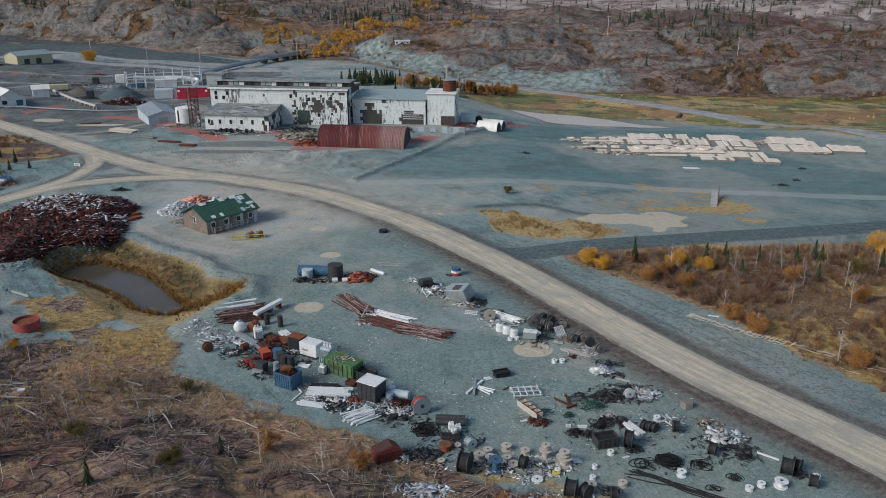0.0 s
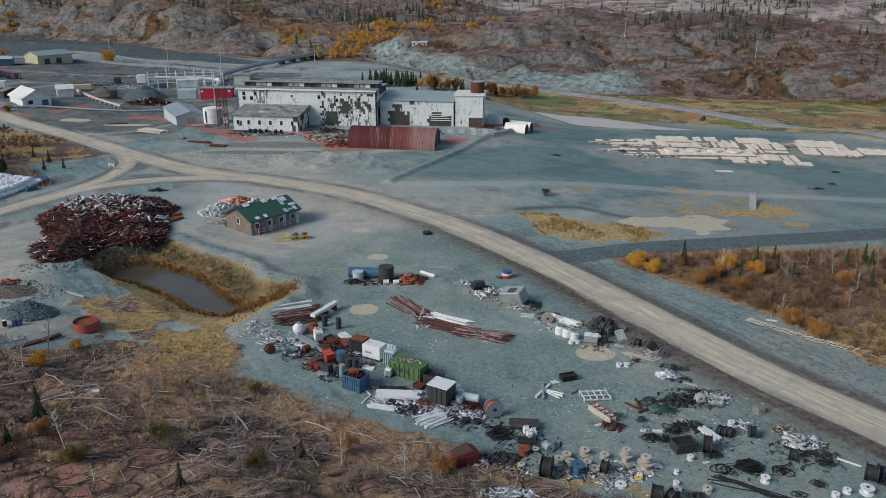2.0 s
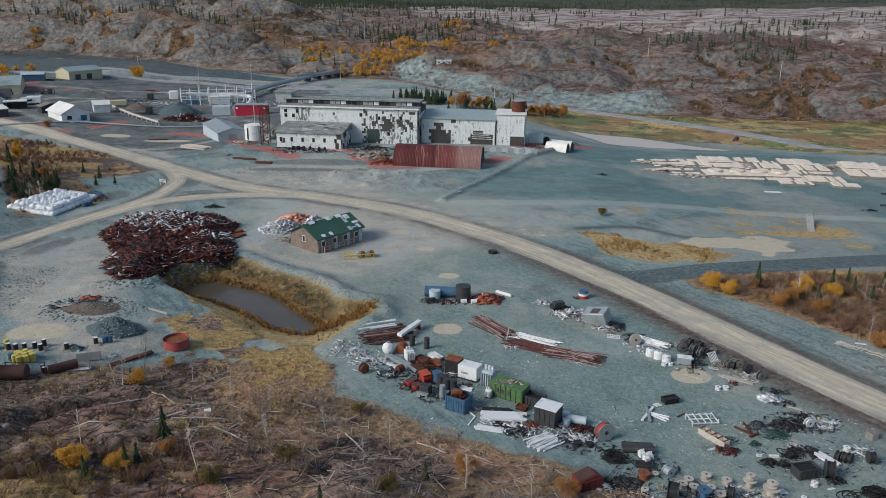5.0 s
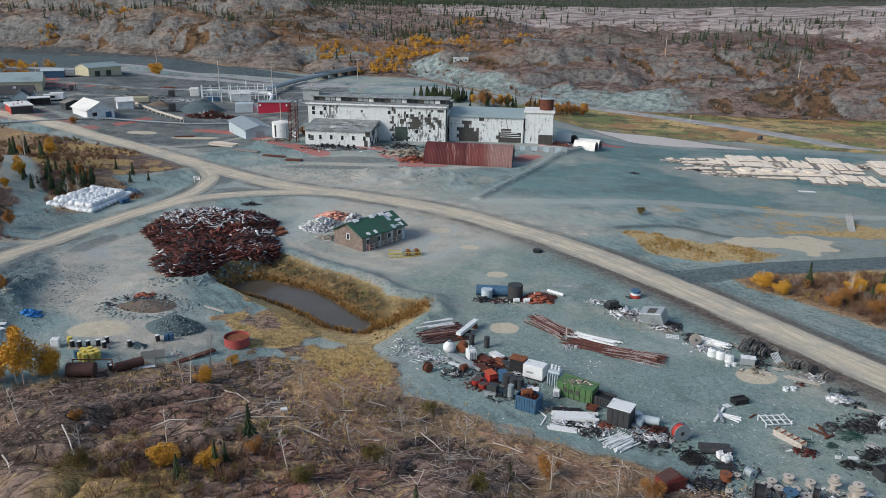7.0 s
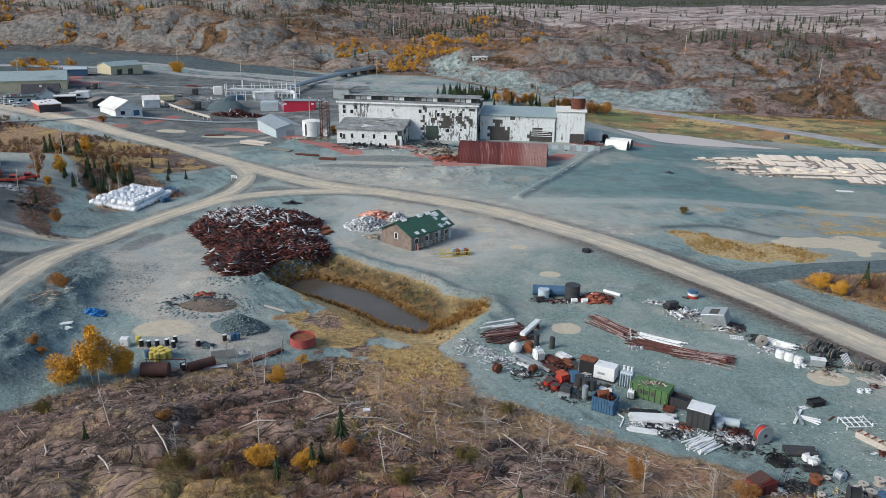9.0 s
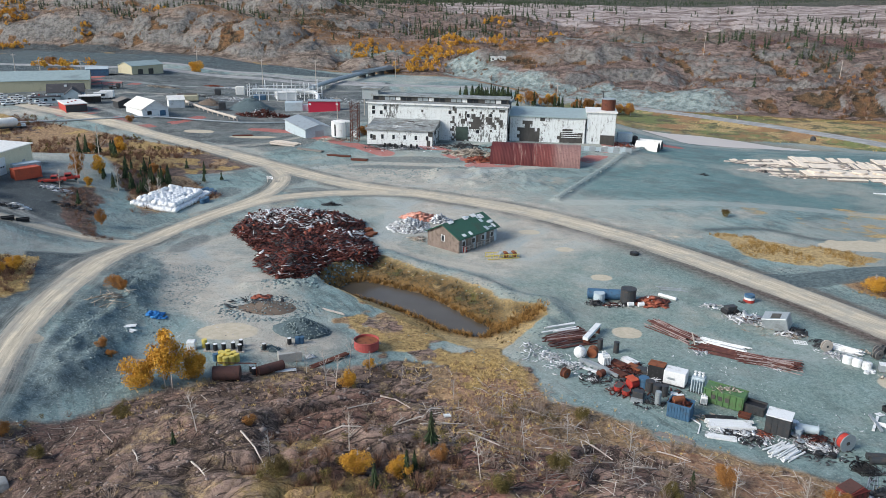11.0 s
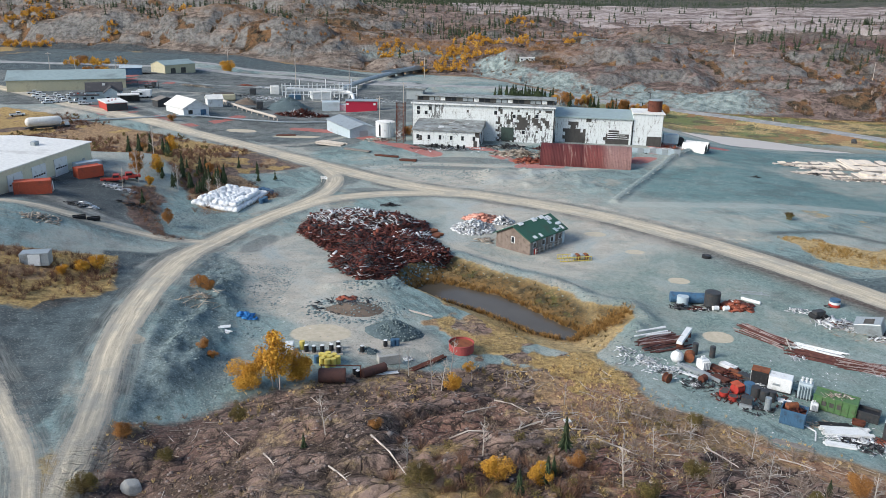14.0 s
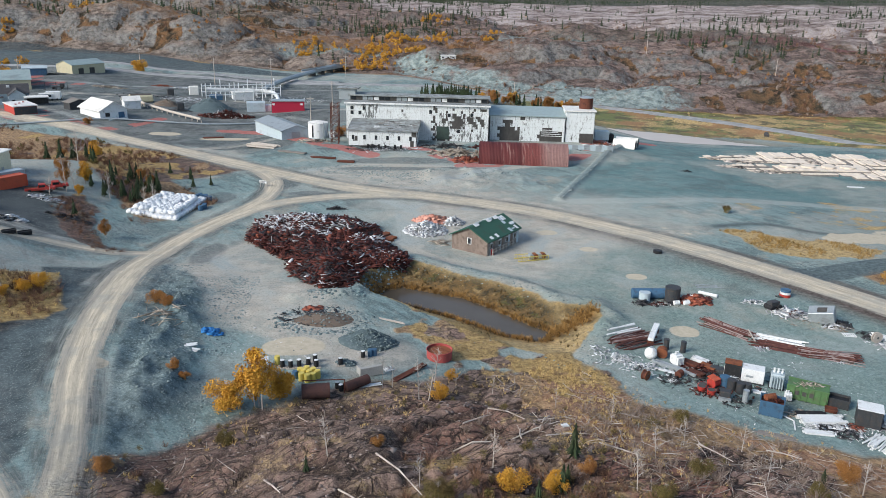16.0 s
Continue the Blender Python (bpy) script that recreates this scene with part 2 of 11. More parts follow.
def ground(x, y):
    """Height of the ground in metres."""
    x, y = np.asarray(x, float), np.asarray(y, float)
    z = 0.35 * (fbm(x, y, 22, 3) - 0.5)
    # the land climbs to the west and drops to the east
    z = z + 3.0 * sstep(-x, 48, 84) * sstep(y, 40, 70) * (1 - sstep(y, 122, 172))
    z = z + 3.0 * sstep(-x, 92, 108) * (1 - sstep(y, 100, 158))
    z = z + 8.3 * sstep(-x, 118, 160) * (1 - sstep(y, 200, 252))
    z = z - 2.6 * sstep(x, 5, 60) * sstep(y, 130, 210)
    z = z + 1.8 * sstep(y, 240, 262) * (1 - sstep(x, -5, 22)) * (1 - sstep(y, 330, 380)) * sstep(x, -125, -95)
    z = z + 3.0 * sstep(-x, 130, 190) * sstep(y, 270, 320) + 4.0 * sstep(-x, 185, 240) * sstep(y, 330, 430)
    z = z - 5.2 * sstep(x + 0.35 * (y - 300), 10, 62) * sstep(y, 275, 330) * (1 - sstep(y, 430, 560))
    # scrap yard pad edge, banks round the pond
    z = z + 0.9 * np.exp(-(to_line(x, y, RUBBLE_RIDGE) / 1.5) ** 2) * (0.5 + fbm(x, y, 3, 3))
    d, rim = inside(x, y, POND), inside(x, y, POND_RIM)
    z = z + 1.0 * np.exp(-((rim + 2.2) / 2.6) ** 2) * sstep(x + y, 62, 84) * (0.4 + 1.2 * fbm(x, y, 5, 3))
    dip = np.clip(rim / np.maximum(rim - d, 0.01), 0, 1)
    z = np.where(d > 0, POND_LEVEL - 1.4 * sstep(d, -0.6, 3), np.where(rim > 0, z + (POND_LEVEL - z) * dip ** 0.85, z))
    c = inside(x, y, CREEK)
    z = np.where(c > -4, z + (CREEK_LEVEL - 1.0 - z) * sstep(c + 3 * (fbm(x, y, 8, 3) - 0.5), -4, 3), z)
    bw = inside(x, y, [(-97, 66), (-98, 80), (-95, 92), (-97, 108), (-99, 122), (-104, 134), (-111, 142), (-113.5, 137), (-109.5, 118), (-104.5, 93), (-99.5, 68)])
    z = z + sstep(bw, -1, 4) * 3.6 * (ridged(x, y, 9, 5) - 0.45)
    rs = inside(x, y, [(-62, 234), (-44, 240), (-28, 236), (-20, 222), (-22, 208), (-44, 211), (-60, 216)])
    z = z + sstep(rs, -1, 4) * 2.0 * (ridged(x, y, 8, 4) - 0.35)
    # rock knoll under the camera
    k = inside(x, y, ROCKY_KNOLL)
    k1, k2, k3 = knoll_lumps(x, y)
    z = z + sstep(k, 0, 26) * (5.6 + 2.2 * (fbm(x, y, 30, 3) - 0.5)) * (1 - 0.75 * sstep(x, -30, 20)) + sstep(k, 1, 12) * (2.0 * k1 + 0.5 * k2 + 0.12 * k3 - 1.1) * (0.35 + 0.65 * np.exp(-((x + 78) / 40) ** 2) + 0.55 * np.exp(-((x + 30) / 16) ** 2 - ((y - 70) / 18) ** 2))
    hard = sstep(k, 0.5, 7) * rocky(x, y)
    for size, high in ((7.0, 0.80), (3.0, 0.40)):
        tone, tilt, gap = rock_blocks(x, y, size)
        z = z + hard * high * (1.1 * (tone - 0.5) + 0.9 * tilt - 0.5 * (1 - sstep(gap, 0.0, 0.22)))
    # rocky hills behind
    front = hill_front(x, y)
    b1, b2, b3 = lumps(x, y)
    calm = 1 - 0.75 * sstep(y + 0.3 * x, 760, 1100)
    z = z + sstep(front, 0, 45) * 6.5 + sstep(front, 30, 330) * 13 + sstep(front, 250, 1500) * 8
    z = z + (fbm(x, y, 240, 3) - 0.5) * 16 * sstep(front, 30, 200) * calm
    z = z + sstep(front, 0, 26) * calm * ((6.5 + 4 * sstep(-x, 40, 140)) * b1 * (0.3 + 0.7 * sstep(front, 40, 160)) + 4.6 * b2 + 2.4 * b3 - 4)
    # ledges across the slopes
    q = 10 * fbm(0.42 * x + 900, y, 60, 4) + 0.8 * fbm(x, y, 18, 2)
    z = z + sstep(front, 12, 50) * (0.4 + 0.6 * calm) * 2.3 * (np.floor(q) + sstep(q - np.floor(q), 0.0, 0.22) - 4)
    # long bare whalebacks in the north-west
    for cx, cy, up, rx, ry, turn in WHALEBACKS:
        c, s = math.cos(math.radians(turn)), math.sin(math.radians(turn))
        u, w = ((x - cx) * c + (y - cy) * s) / rx, ((y - cy) * c - (x - cx) * s) / ry
        r2 = u * u + w * w + 0.7 * (fbm(x, y, 40, 3) - 0.5)
        z = z + up * np.sqrt(np.clip(1 - r2, 0, 1))
    z = z + 42 * sstep(y, 2300, 4200)
    # wooded hills close the place behind the camera and at the sides
    far = np.maximum(np.abs(x) - 480, -y - 120)
    z = z + sstep(far, 0, 500) * (10 + 26 * (fbm(x, y, 260, 4) - 0.3))
    return z

# ---- ground ----
REED_BED = [(7.5, 172), (15.8, 171.6), (27, 166.5), (37.1, 160.5), (43.3, 158.2), (34.1, 153), (24.4, 149.2), (13.4, 152.9), (11.5, 157.4), (8.6, 168)]
HOLLOW_EDGE = [(46, 177), (55, 182), (65, 183), (73.3, 189), (78.6, 181), (86, 177), (71.5, 172.7), (60.4, 174), (53.4, 177)]
EAST_THICKET = [(20, 141), (33, 126), (44, 112), (52, 96), (60, 84), (75, 60), (300, 20), (300, 140), (150, 160), (95, 152), (48, 145)]
STRAW_SLOPE = smooth([(-62, 116), (-54, 106), (-46, 100), (-44, 88), (-46, 77)])
SILT_PAN = [(28.7, 167.2), (35, 171), (42.7, 173.1), (52.5, 176.2), (59.8, 172.2), (56.1, 161.4), (48.6, 157.2), (37.8, 160.5), (31.4, 164)]
MAIN_ROAD = smooth([(75, 35), (61, 56), (50, 73.2), (43.3, 82.6), (33.4, 96.8), (20.7, 119), (7.4, 141.6), (-11, 166), (-33, 187), (-55, 199.5), (-82, 212.5), (-109, 234.5), (-143, 265), (-180, 293), (-228, 322), (-286, 366), (-420, 430), (-700, 520)])
BRANCH_ROAD = smooth([(-93, 20), (-98, 45), (-102.4, 69), (-105.5, 81), (-109.4, 94), (-112.6, 110), (-114.6, 126), (-116, 143), (-113.5, 165), (-106, 184), (-93, 198), (-72, 203), (-55, 200)])
JUNCTION = smooth([(-111, 235), (-102, 219), (-101.5, 200), (-107, 183)])
WEST_TRACK = smooth([(-400, 150), (-250, 152), (-165, 150), (-140, 150), (-115, 152)])
SOUTH_FORK = smooth([(-160, 118), (-132, 95), (-120.5, 83.3), (-111.5, 73), (-106, 66), (-101.5, 57), (-98, 46)])
EAST_TRACK = smooth([(220, 185), (140, 168), (98, 159), (75, 154), (48, 148), (22, 143), (9, 141)])
PAD_TRACK = smooth([(-20, 198), (5, 199), (40, 203), (80, 196), (116, 190), (180, 190)])
HIGHWAY = smooth([(-420, 470), (-250, 458), (-140, 453), (-60, 450), (24, 438), (62, 417), (92, 386), (108, 366), (127, 336), (146, 294), (170, 240), (215, 160), (280, 80)])
RIVER_ROAD = smooth([(-255, 492), (-230, 488), (-150, 470), (-100, 462)])


def fan(lo, hi, n, ease):
    k = np.linspace(-1, 1, n)
    return np.sign(k) * np.abs(k) ** ease * hi


rows = [-3000.0, -2000, -1300, -900, -600, -420, -300, -220, -160, -115, -80, -55, -35, -18, -5, 5, 14]
v = 22.0
while v < 4900:
    rows.append(v)
    v += 0.55 + 0.95e-5 * v * v
rows.append(4950.0)
cols = np.concatenate([[-40, -24, -14, -8, -5, -3.4, -2.5, -2.0, -1.7, -1.5, -1.36], np.linspace(-1.28, 1.18, 640), [1.26, 1.36, 1.5, 1.7, 2.0, 2.5, 3.4, 5, 8, 14, 24, 40]])
gy = np.repeat(np.array(rows), len(cols)).reshape(len(rows), -1)
gx = -36 + cols[None, :] * (64 + 0.60 * np.clip(gy, 0, 6000))
gx = np.clip(gx, -4800, 4800)
gz = ground(gx, gy)
# roads are graded flat, a little proud of the ground
def road_frame(x, y, pts):
    """Distance to a road's middle line, the same signed by its side, and the way along it."""
    best, side, way = np.full(x.shape, 1e9), np.zeros(x.shape), np.zeros(x.shape)
    gone = 0.0
    for (ax, ay), (bx, by) in zip(pts[:-1], pts[1:]):
        dx, dy = bx - ax, by - ay
        long_ = math.hypot(dx, dy)
        k = np.clip(((x - ax) * dx + (y - ay) * dy) / long_ ** 2, 0, 1)
        d = np.hypot(x - ax - k * dx, y - ay - k * dy)
        near = d < best
        best = np.where(near, d, best)
        side = np.where(near, np.where(dx * (y - ay) - dy * (x - ax) > 0, d, -d), side)
        way = np.where(near, gone + k * long_, way)
        gone += long_
    return best, side, way


road_d, road_side, road_way = np.full(gx.shape, 1e9), np.zeros(gx.shape), np.zeros(gx.shape)
for line, w in ((MAIN_ROAD, 3.9), (BRANCH_ROAD, np.interp(gy, [60, 80, 95, 107, 125, 145, 200], [1.6, 1.8, 2.2, 2.6, 2.9, 3.0, 2.9])), (JUNCTION, 2.5), (SOUTH_FORK, 1.5), (WEST_TRACK, 2.0)):
    d, side, way = road_frame(gx, gy, line)
    near = d - w < road_d
    road_d, road_side, road_way = np.where(near, d - w, road_d), np.where(near, side, road_side), np.where(near, way, road_way)
main_d, main_side, _ = road_frame(gx, gy, MAIN_ROAD)
track_d, pad_d = to_line(gx, gy, EAST_TRACK) - 3.0, to_line(gx, gy, PAD_TRACK) - 2.2
high_d = np.minimum(to_line(gx, gy, HIGHWAY) - 5.2, to_line(gx, gy, RIVER_ROAD) - 4.0)
ruts = np.where(road_d < 0, 0.04 * np.sin(road_side * 3.3), 0)
gz = gz + 0.22 * sstep(-road_d, -1.6, 0.2) + ruts + 1.3 * sstep(-track_d, -3.5, 0.2) * sstep(gx, 14, 34) + 1.1 * sstep(-high_d, -6, 0)
gz = gz + 0.35 * np.exp(-((road_d - 1.9) / 0.8) ** 2) * fbm(gx, gy, 4, 2)

# a low windrow along the edge of the big gravel pad
WINDROW = smooth([(-24, 200), (-17.5, 213), (-11, 226), (0, 248), (14, 272), (26, 292)])
wind_d = to_line(gx, gy, WINDROW)
gz = gz + (0.9 + 0.3 * fbm(gx, gy, 3, 2)) * np.exp(-(wind_d / 1.1) ** 2)
n1, n2, n3 = fbm(gx, gy, 30, 4), fbm(gx, gy, 7, 3), fbm(gx, gy, 120, 4)
knoll = inside(gx, gy, ROCKY_KNOLL)
pond_d, rim_d, creek_d = inside(gx, gy, POND), inside(gx, gy, POND_RIM), inside(gx, gy, CREEK)
pond_side = (17 * (gx + 74) + 30 * (gy - 132)) / 34.5
front = hill_front(gx, gy)
b1, b2, b3 = lumps(gx, gy)
brush_e = inside(gx, gy, EAST_THICKET)
brush_w = inside(gx, gy, [(-118, 113), (-126, 132), (-135, 127), (-147, 118), (-152, 102), (-124, 102)])
brush_n = inside(gx, gy, [(-112, 195), (-128, 215), (-112, 232), (-140, 258), (-180, 282), (-260, 320), (-260, 255), (-160, 225), (-140, 195), (-125, 172)])
brush_p = inside(gx, gy, [(-146, 177), (-141, 183), (-136, 176), (-133, 166), (-127, 156), (-121, 151), (-127, 150), (-134, 160), (-141, 168)])
meadow = inside(gx, gy, [(8, 372), (36, 368), (74, 342), (100, 336), (122, 318), (150, 270), (260, 150), (420, 120), (420, 400), (150, 405), (60, 428), (10, 432), (-10, 390)])
wilds = np.maximum.reduce([sstep(knoll + 5 * (n2 - 0.5) + 3.5 * np.exp(-((gx + 76) / 15) ** 2), -2.5, 4.0), 0.9 * sstep(6.5 - to_line(gx, gy, STRAW_SLOPE) + 12 * (n2 - 0.5) + 8 * (fbm(gx, gy, 2.6, 2) - 0.5), -1, 3), sstep(front, -18, 6), sstep(brush_e, -2, 4), sstep(brush_w, -2, 3), 0.9 * sstep(brush_p + 6 * (n2 - 0.5), -1.5, 2), sstep(brush_n, -3, 4) * 0.9, sstep(np.maximum(np.abs(gx + 30) - 330, -gy + 20), 0, 40)])
bank = sstep(rim_d, -1.6, 0.8)
grassy = np.clip(np.maximum.reduce([sstep(meadow, -6, 4), bank, 0.9 * sstep(inside(gx, gy, REED_BED) + 7 * (n2 - 0.5), -1.5, 2), 0.75 * sstep(inside(gx, gy, HOLLOW_EDGE) + 8 * (n2 - 0.5), -2, 2.5), 0.6 * sstep(3.2 - to_line(gx, gy, [(37, 200.5), (50, 203), (67, 194)]) + 9 * (n2 - 0.5), -1, 2) * sstep(n2, 0.4, 0.6), 0.6 * sstep(2.6 - to_line(gx, gy, [(69, 168), (80, 169.5)]) + 8 * (n2 - 0.5), -1, 2), 0.6 * sstep(2.0 - to_line(gx, gy, [(28, 191), (36, 191.4)]) + 8 * (n2 - 0.5), -1, 2), 0.5 * sstep(n2 + 0.25 * n1, 0.62, 0.76) * sstep(inside(gx, gy, [(20, 200), (45, 204), (66, 200), (84, 186), (78, 166), (60, 176), (40, 178), (22, 188)]), -4, 4), wilds * sstep(n1 + 0.5 * n2, 0.74, 0.90) * (1 - 0.8 * sstep(front, -10, 10)) * (1 - 0.7 * np.exp(-((gx + 82) / 26) ** 2)), 0.7 * np.exp(-((knoll - 0.5) / 3.0) ** 2) * sstep(n1, 0.4, 0.55)]), 0, 1)
grassy = np.clip(grassy + 1.1 * sstep(5.0 - to_line(gx, gy, STRAW_SLOPE) + 12 * (n2 - 0.5), -2, 3) * sstep(fbm(gx + 30, gy, 4.2, 4) + 0.25 * (n1 - 0.5), 0.40, 0.58), 0, 1)
pale = sstep(gy + 0.75 * np.clip(gx, -300, 300) + 200 * (n3 - 0.5), 800, 900) * sstep(gx + 0.1 * gy, -10, 120) * sstep(front, 0, 30)
slope_y, slope_x = np.gradient(gz, axis=0) / np.maximum(np.gradient(gy, axis=0), 0.1), np.gradient(gz, axis=1) / np.maximum(np.gradient(gx, axis=1), 0.1)
steep = np.hypot(slope_x, slope_y)
k1, k2, k3 = knoll_lumps(gx, gy)
stone = np.clip(np.where(front > -6, sstep(np.minimum(b2, 0.12 + b1) + 0.5 * (b3 - 0.3) + 0.5 * (n2 - 0.5), 0.10, 0.30), np.where(knoll > -3, sstep(np.minimum(k1 + 0.05, k2 + 0.15) + 0.55 * (n1 - 0.5) + 0.3 * np.exp(-((gx + 80) / 34) ** 2) - 0.75 * np.exp(-((np.hypot(gx + 44, (gy - 93) * 0.7)) / 10) ** 2), 0.10, 0.26), sstep(ridged(gx, gy, 40, 4) + 0.25 * (n2 - 0.5), 0.50, 0.60) * (1 - 0.9 * sstep(brush_e, -6, -1)))), 0, 1)
tone_1, _, gap_1 = rock_blocks(gx, gy, 7.0)
tone_2, _, gap_2 = rock_blocks(gx, gy, 3.0)
stone = np.where(knoll > 0, np.maximum(stone, sstep(rocky(gx, gy) + 0.9 * (n2 - 0.5), 0.42, 0.62)), stone)
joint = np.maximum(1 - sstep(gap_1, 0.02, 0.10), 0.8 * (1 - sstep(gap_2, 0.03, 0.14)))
# where the knoll's relief dips: shade that goes into the rock colour
cleft_shade = np.where(knoll > 0, 1 - sstep(np.minimum(k2, 0.03 + 1.4 * k1), 0.03, 0.14), 0)
cliff = sstep(front, 0, 12) * sstep(steep, 0.42, 0.75)
bank_w = inside(gx, gy, [(-97, 66), (-98, 80), (-95, 92), (-97, 108), (-99, 122), (-104, 134), (-112, 143), (-115, 138), (-111, 118), (-106, 93), (-101, 68)])
teal = sstep(front, -4, 10) * (1 - sstep(front + 30 * (n1 - 0.5), 26, 44)) * sstep(gx, -75, -50) * (1 - sstep(gx, 60, 140))
teal = np.maximum(teal, 0.9 * np.exp(-((gx - 75) / 55) ** 2 - ((gy - 640) / 22) ** 2))
teal = np.maximum(teal, 0.8 * np.exp(-((gx + 95) / 70) ** 2 - ((gy - 585) / 12) ** 2))
redsoil = np.zeros_like(gx)
for pts, w in (([(-224.9, 326.8), (-218, 318), (-210.2, 308.6), (-203.4, 315.5), (-208, 324)], 2.2), ([(-190, 306), (-182, 296.5), (-175.2, 293), (-166.2, 301.9), (-159.3, 318)], 1.8), ([(-246, 393), (-243, 404), (-247, 416)], 3.0), ([(-45, 240), (-36, 243)], 3.0), ([(2, 272), (24, 300)], 1.6), ([(-131, 300), (-112, 292), (-98, 272), (-75, 252)], 2.2), ([(-62, 262), (-50, 250), (-40, 246)], 2.5), ([(-8, 250), (2, 262)], 2.2), ([(14, 290), (30, 286)], 2.0), ([(-236, 392), (-222, 400)], 4)):
    redsoil = np.maximum(redsoil, sstep(-(to_line(gx, gy, smooth(pts)) - w - 0.8), -1.0, 0.8) * sstep(n2, 0.3, 0.5))
forest = sstep(front, 5, 40) * np.clip(sstep(gy + 250 * (n3 - 0.5) + 0.25 * np.abs(gx), 2050, 2350) + 0.9 * sstep(n3 + 0.25 * (n1 - 0.5), 0.56, 0.64) * (1 - pale), 0, 1)
ochre = sstep(front, 0, 20) * sstep(1 - np.abs(front - 95 - 60 * (n3 - 0.5)) / 40, 0, 0.6) * sstep(-gx, -40, 40)
dusty = np.clip(sstep(n1, 0.50, 0.64) * 0.45 + 1.0 * sstep(inside(gx, gy, [(-106, 128), (-109, 143), (-100, 149), (-90, 139), (-80, 128), (-74, 116), (-66, 108), (-67, 102), (-78, 98), (-87, 104), (-94, 112)]) + 8 * (n2 - 0.5), -2, 4) + 1.1 * sstep(inside(gx, gy, [(-62, 202), (-44, 204), (-30, 197), (-23, 182), (-32, 170), (-52, 190)]) + 6 * (n2 - 0.5), -2, 4) + 0.8 * np.exp(-((np.hypot(gx + 40, gy - 185)) / 22) ** 2) + np.exp(-((np.hypot(gx + 60, gy - 222) - 0) / 22) ** 2) + 0.8 * np.exp(-((np.hypot(gx + 38, gy - 160)) / 24) ** 2) + 0.7 * np.exp(-((np.hypot(gx + 100, gy - 150)) / 16) ** 2), 0, 1) * (1 - wilds)

sand = np.zeros_like(gx)
for cx, cy, rx, ry in ((-22.2, 115.9, 2.2, 2.1), (13.5, 100.6, 2.8, 2.4), (-22, 141, 2.2, 1.8), (-34, 170, 2.5, 1.8), (-27, 158, 2.0, 1.5), (-150, 291, 6, 3), (-128, 283, 9, 2.6), (-203, 305, 6, 4), (-108, 95, 2, 1.6), (-84, 106, 5, 3)):
    sand = np.maximum(sand, sstep(1.25 - np.hypot((gx - cx) / rx, (gy - cy) / ry) + 0.5 * (n2 - 0.5), 0.0, 0.5))
for pts in ([(-10, 179), (2, 175), (4.7, 166), (-2, 167.5), (-9, 173)], SILT_PAN):
    sand = np.maximum(sand, sstep(inside(gx, gy, pts) + 9 * (n2 - 0.5) + 5 * (fbm(gx, gy, 2.5, 3) - 0.5), 0.2, 4.0))
# oil stains, plus contact shade put into the gravel's colour under goods rows
stain_and_shade = np.zeros_like(gx)
for cx, cy, rx, ry in ((-7.5, 128.5, 2.0, 4.5), (-4.5, 135, 2.4, 5), (-2, 140, 2.0, 3), (0.6, 96, 1.5, 4.2), (8.0, 103.5, 3.0, 2.0), (-15, 101, 4, 2.2), (-24, 121, 3, 2), (-20, 93, 4, 2), (-9, 83, 5, 2), (11.3, 82, 2.5, 1.6), (-60, 270, 9, 4), (-20, 262, 12, 5), (-150, 170, 12, 16), (-152, 184, 8, 5), (20, 77, 4, 2), (-4, 72, 4, 2)):
    stain_and_shade = np.maximum(stain_and_shade, sstep(1.2 - np.hypot((gx - cx) / rx, (gy - cy) / ry) + 1.6 * (fbm(gx, gy, 3.5, 3) - 0.5), 0.0, 1.0))
# wheel marks across the yards
wheels = np.zeros_like(gx)
WHEEL_LINES = [[(-72, 200), (-65, 190), (-64, 178), (-67, 165), (-62, 153), (-50, 146), (-36, 140), (-28, 132)], [(-60, 198), (-66, 186), (-66, 172), (-64, 160)], [(-18, 170), (-26, 160), (-34, 150), (-32, 140)], [(-176, 316), (-190, 338), (-205, 352), (-196, 372)], [(-70, 205), (-52, 222), (-30, 238), (-8, 246)], [(-95, 232), (-78, 240), (-60, 240), (-38, 236)], [(-140, 262), (-120, 270), (-105, 285), (-95, 305), (-110, 330)], [(-170, 290), (-195, 318), (-220, 345), (-215, 375)],
               [(-105, 285), (-80, 292), (-60, 300), (-62, 330)], [(-150, 330), (-120, 345), (-80, 350), (-40, 345)], [(-215, 375), (-170, 380), (-120, 378), (-70, 372)], [(-130, 152), (-150, 158), (-175, 172), (-200, 176)],
               [(-30, 172), (-38, 160), (-36, 150), (-22, 138), (-4, 122), (8, 108), (20, 96)], [(8, 108), (-6, 112), (-18, 126), (-26, 140)], [(-100, 190), (-96, 170), (-103, 150), (-98, 138), (-88, 122), (-78, 112)], [(-20, 176), (-32, 186), (-50, 190)],
               [(-60, 262), (-45, 268), (-35, 285)], [(-26, 150), (-20, 158), (-24, 172)], [(-250, 400), (-200, 408), (-150, 420), (-90, 432)]]
dusty = np.clip(dusty + sum(0.9 * np.exp(-(((gx - cx) / rx) ** 2 + ((gy - cy) / ry) ** 2)) for cx, cy, rx, ry in ((-32, 158, 15, 12), (-45, 172, 12, 14), (-22, 136, 8, 7), (-118, 241, 10, 7), (-90, 230, 14, 6), (-76, 219, 12, 5), (-128, 256, 12, 5), (-235, 313, 20, 6), (-22, 176, 8, 8), (-10, 170, 8, 4), (11, 188, 10, 5), (20, 193, 10, 4), (-150, 158, 10, 5), (-70, 330, 14, 7), (-190, 400, 20, 8))) * (1 - wilds) * sstep(n2, 0.3, 0.55), 0, 1)
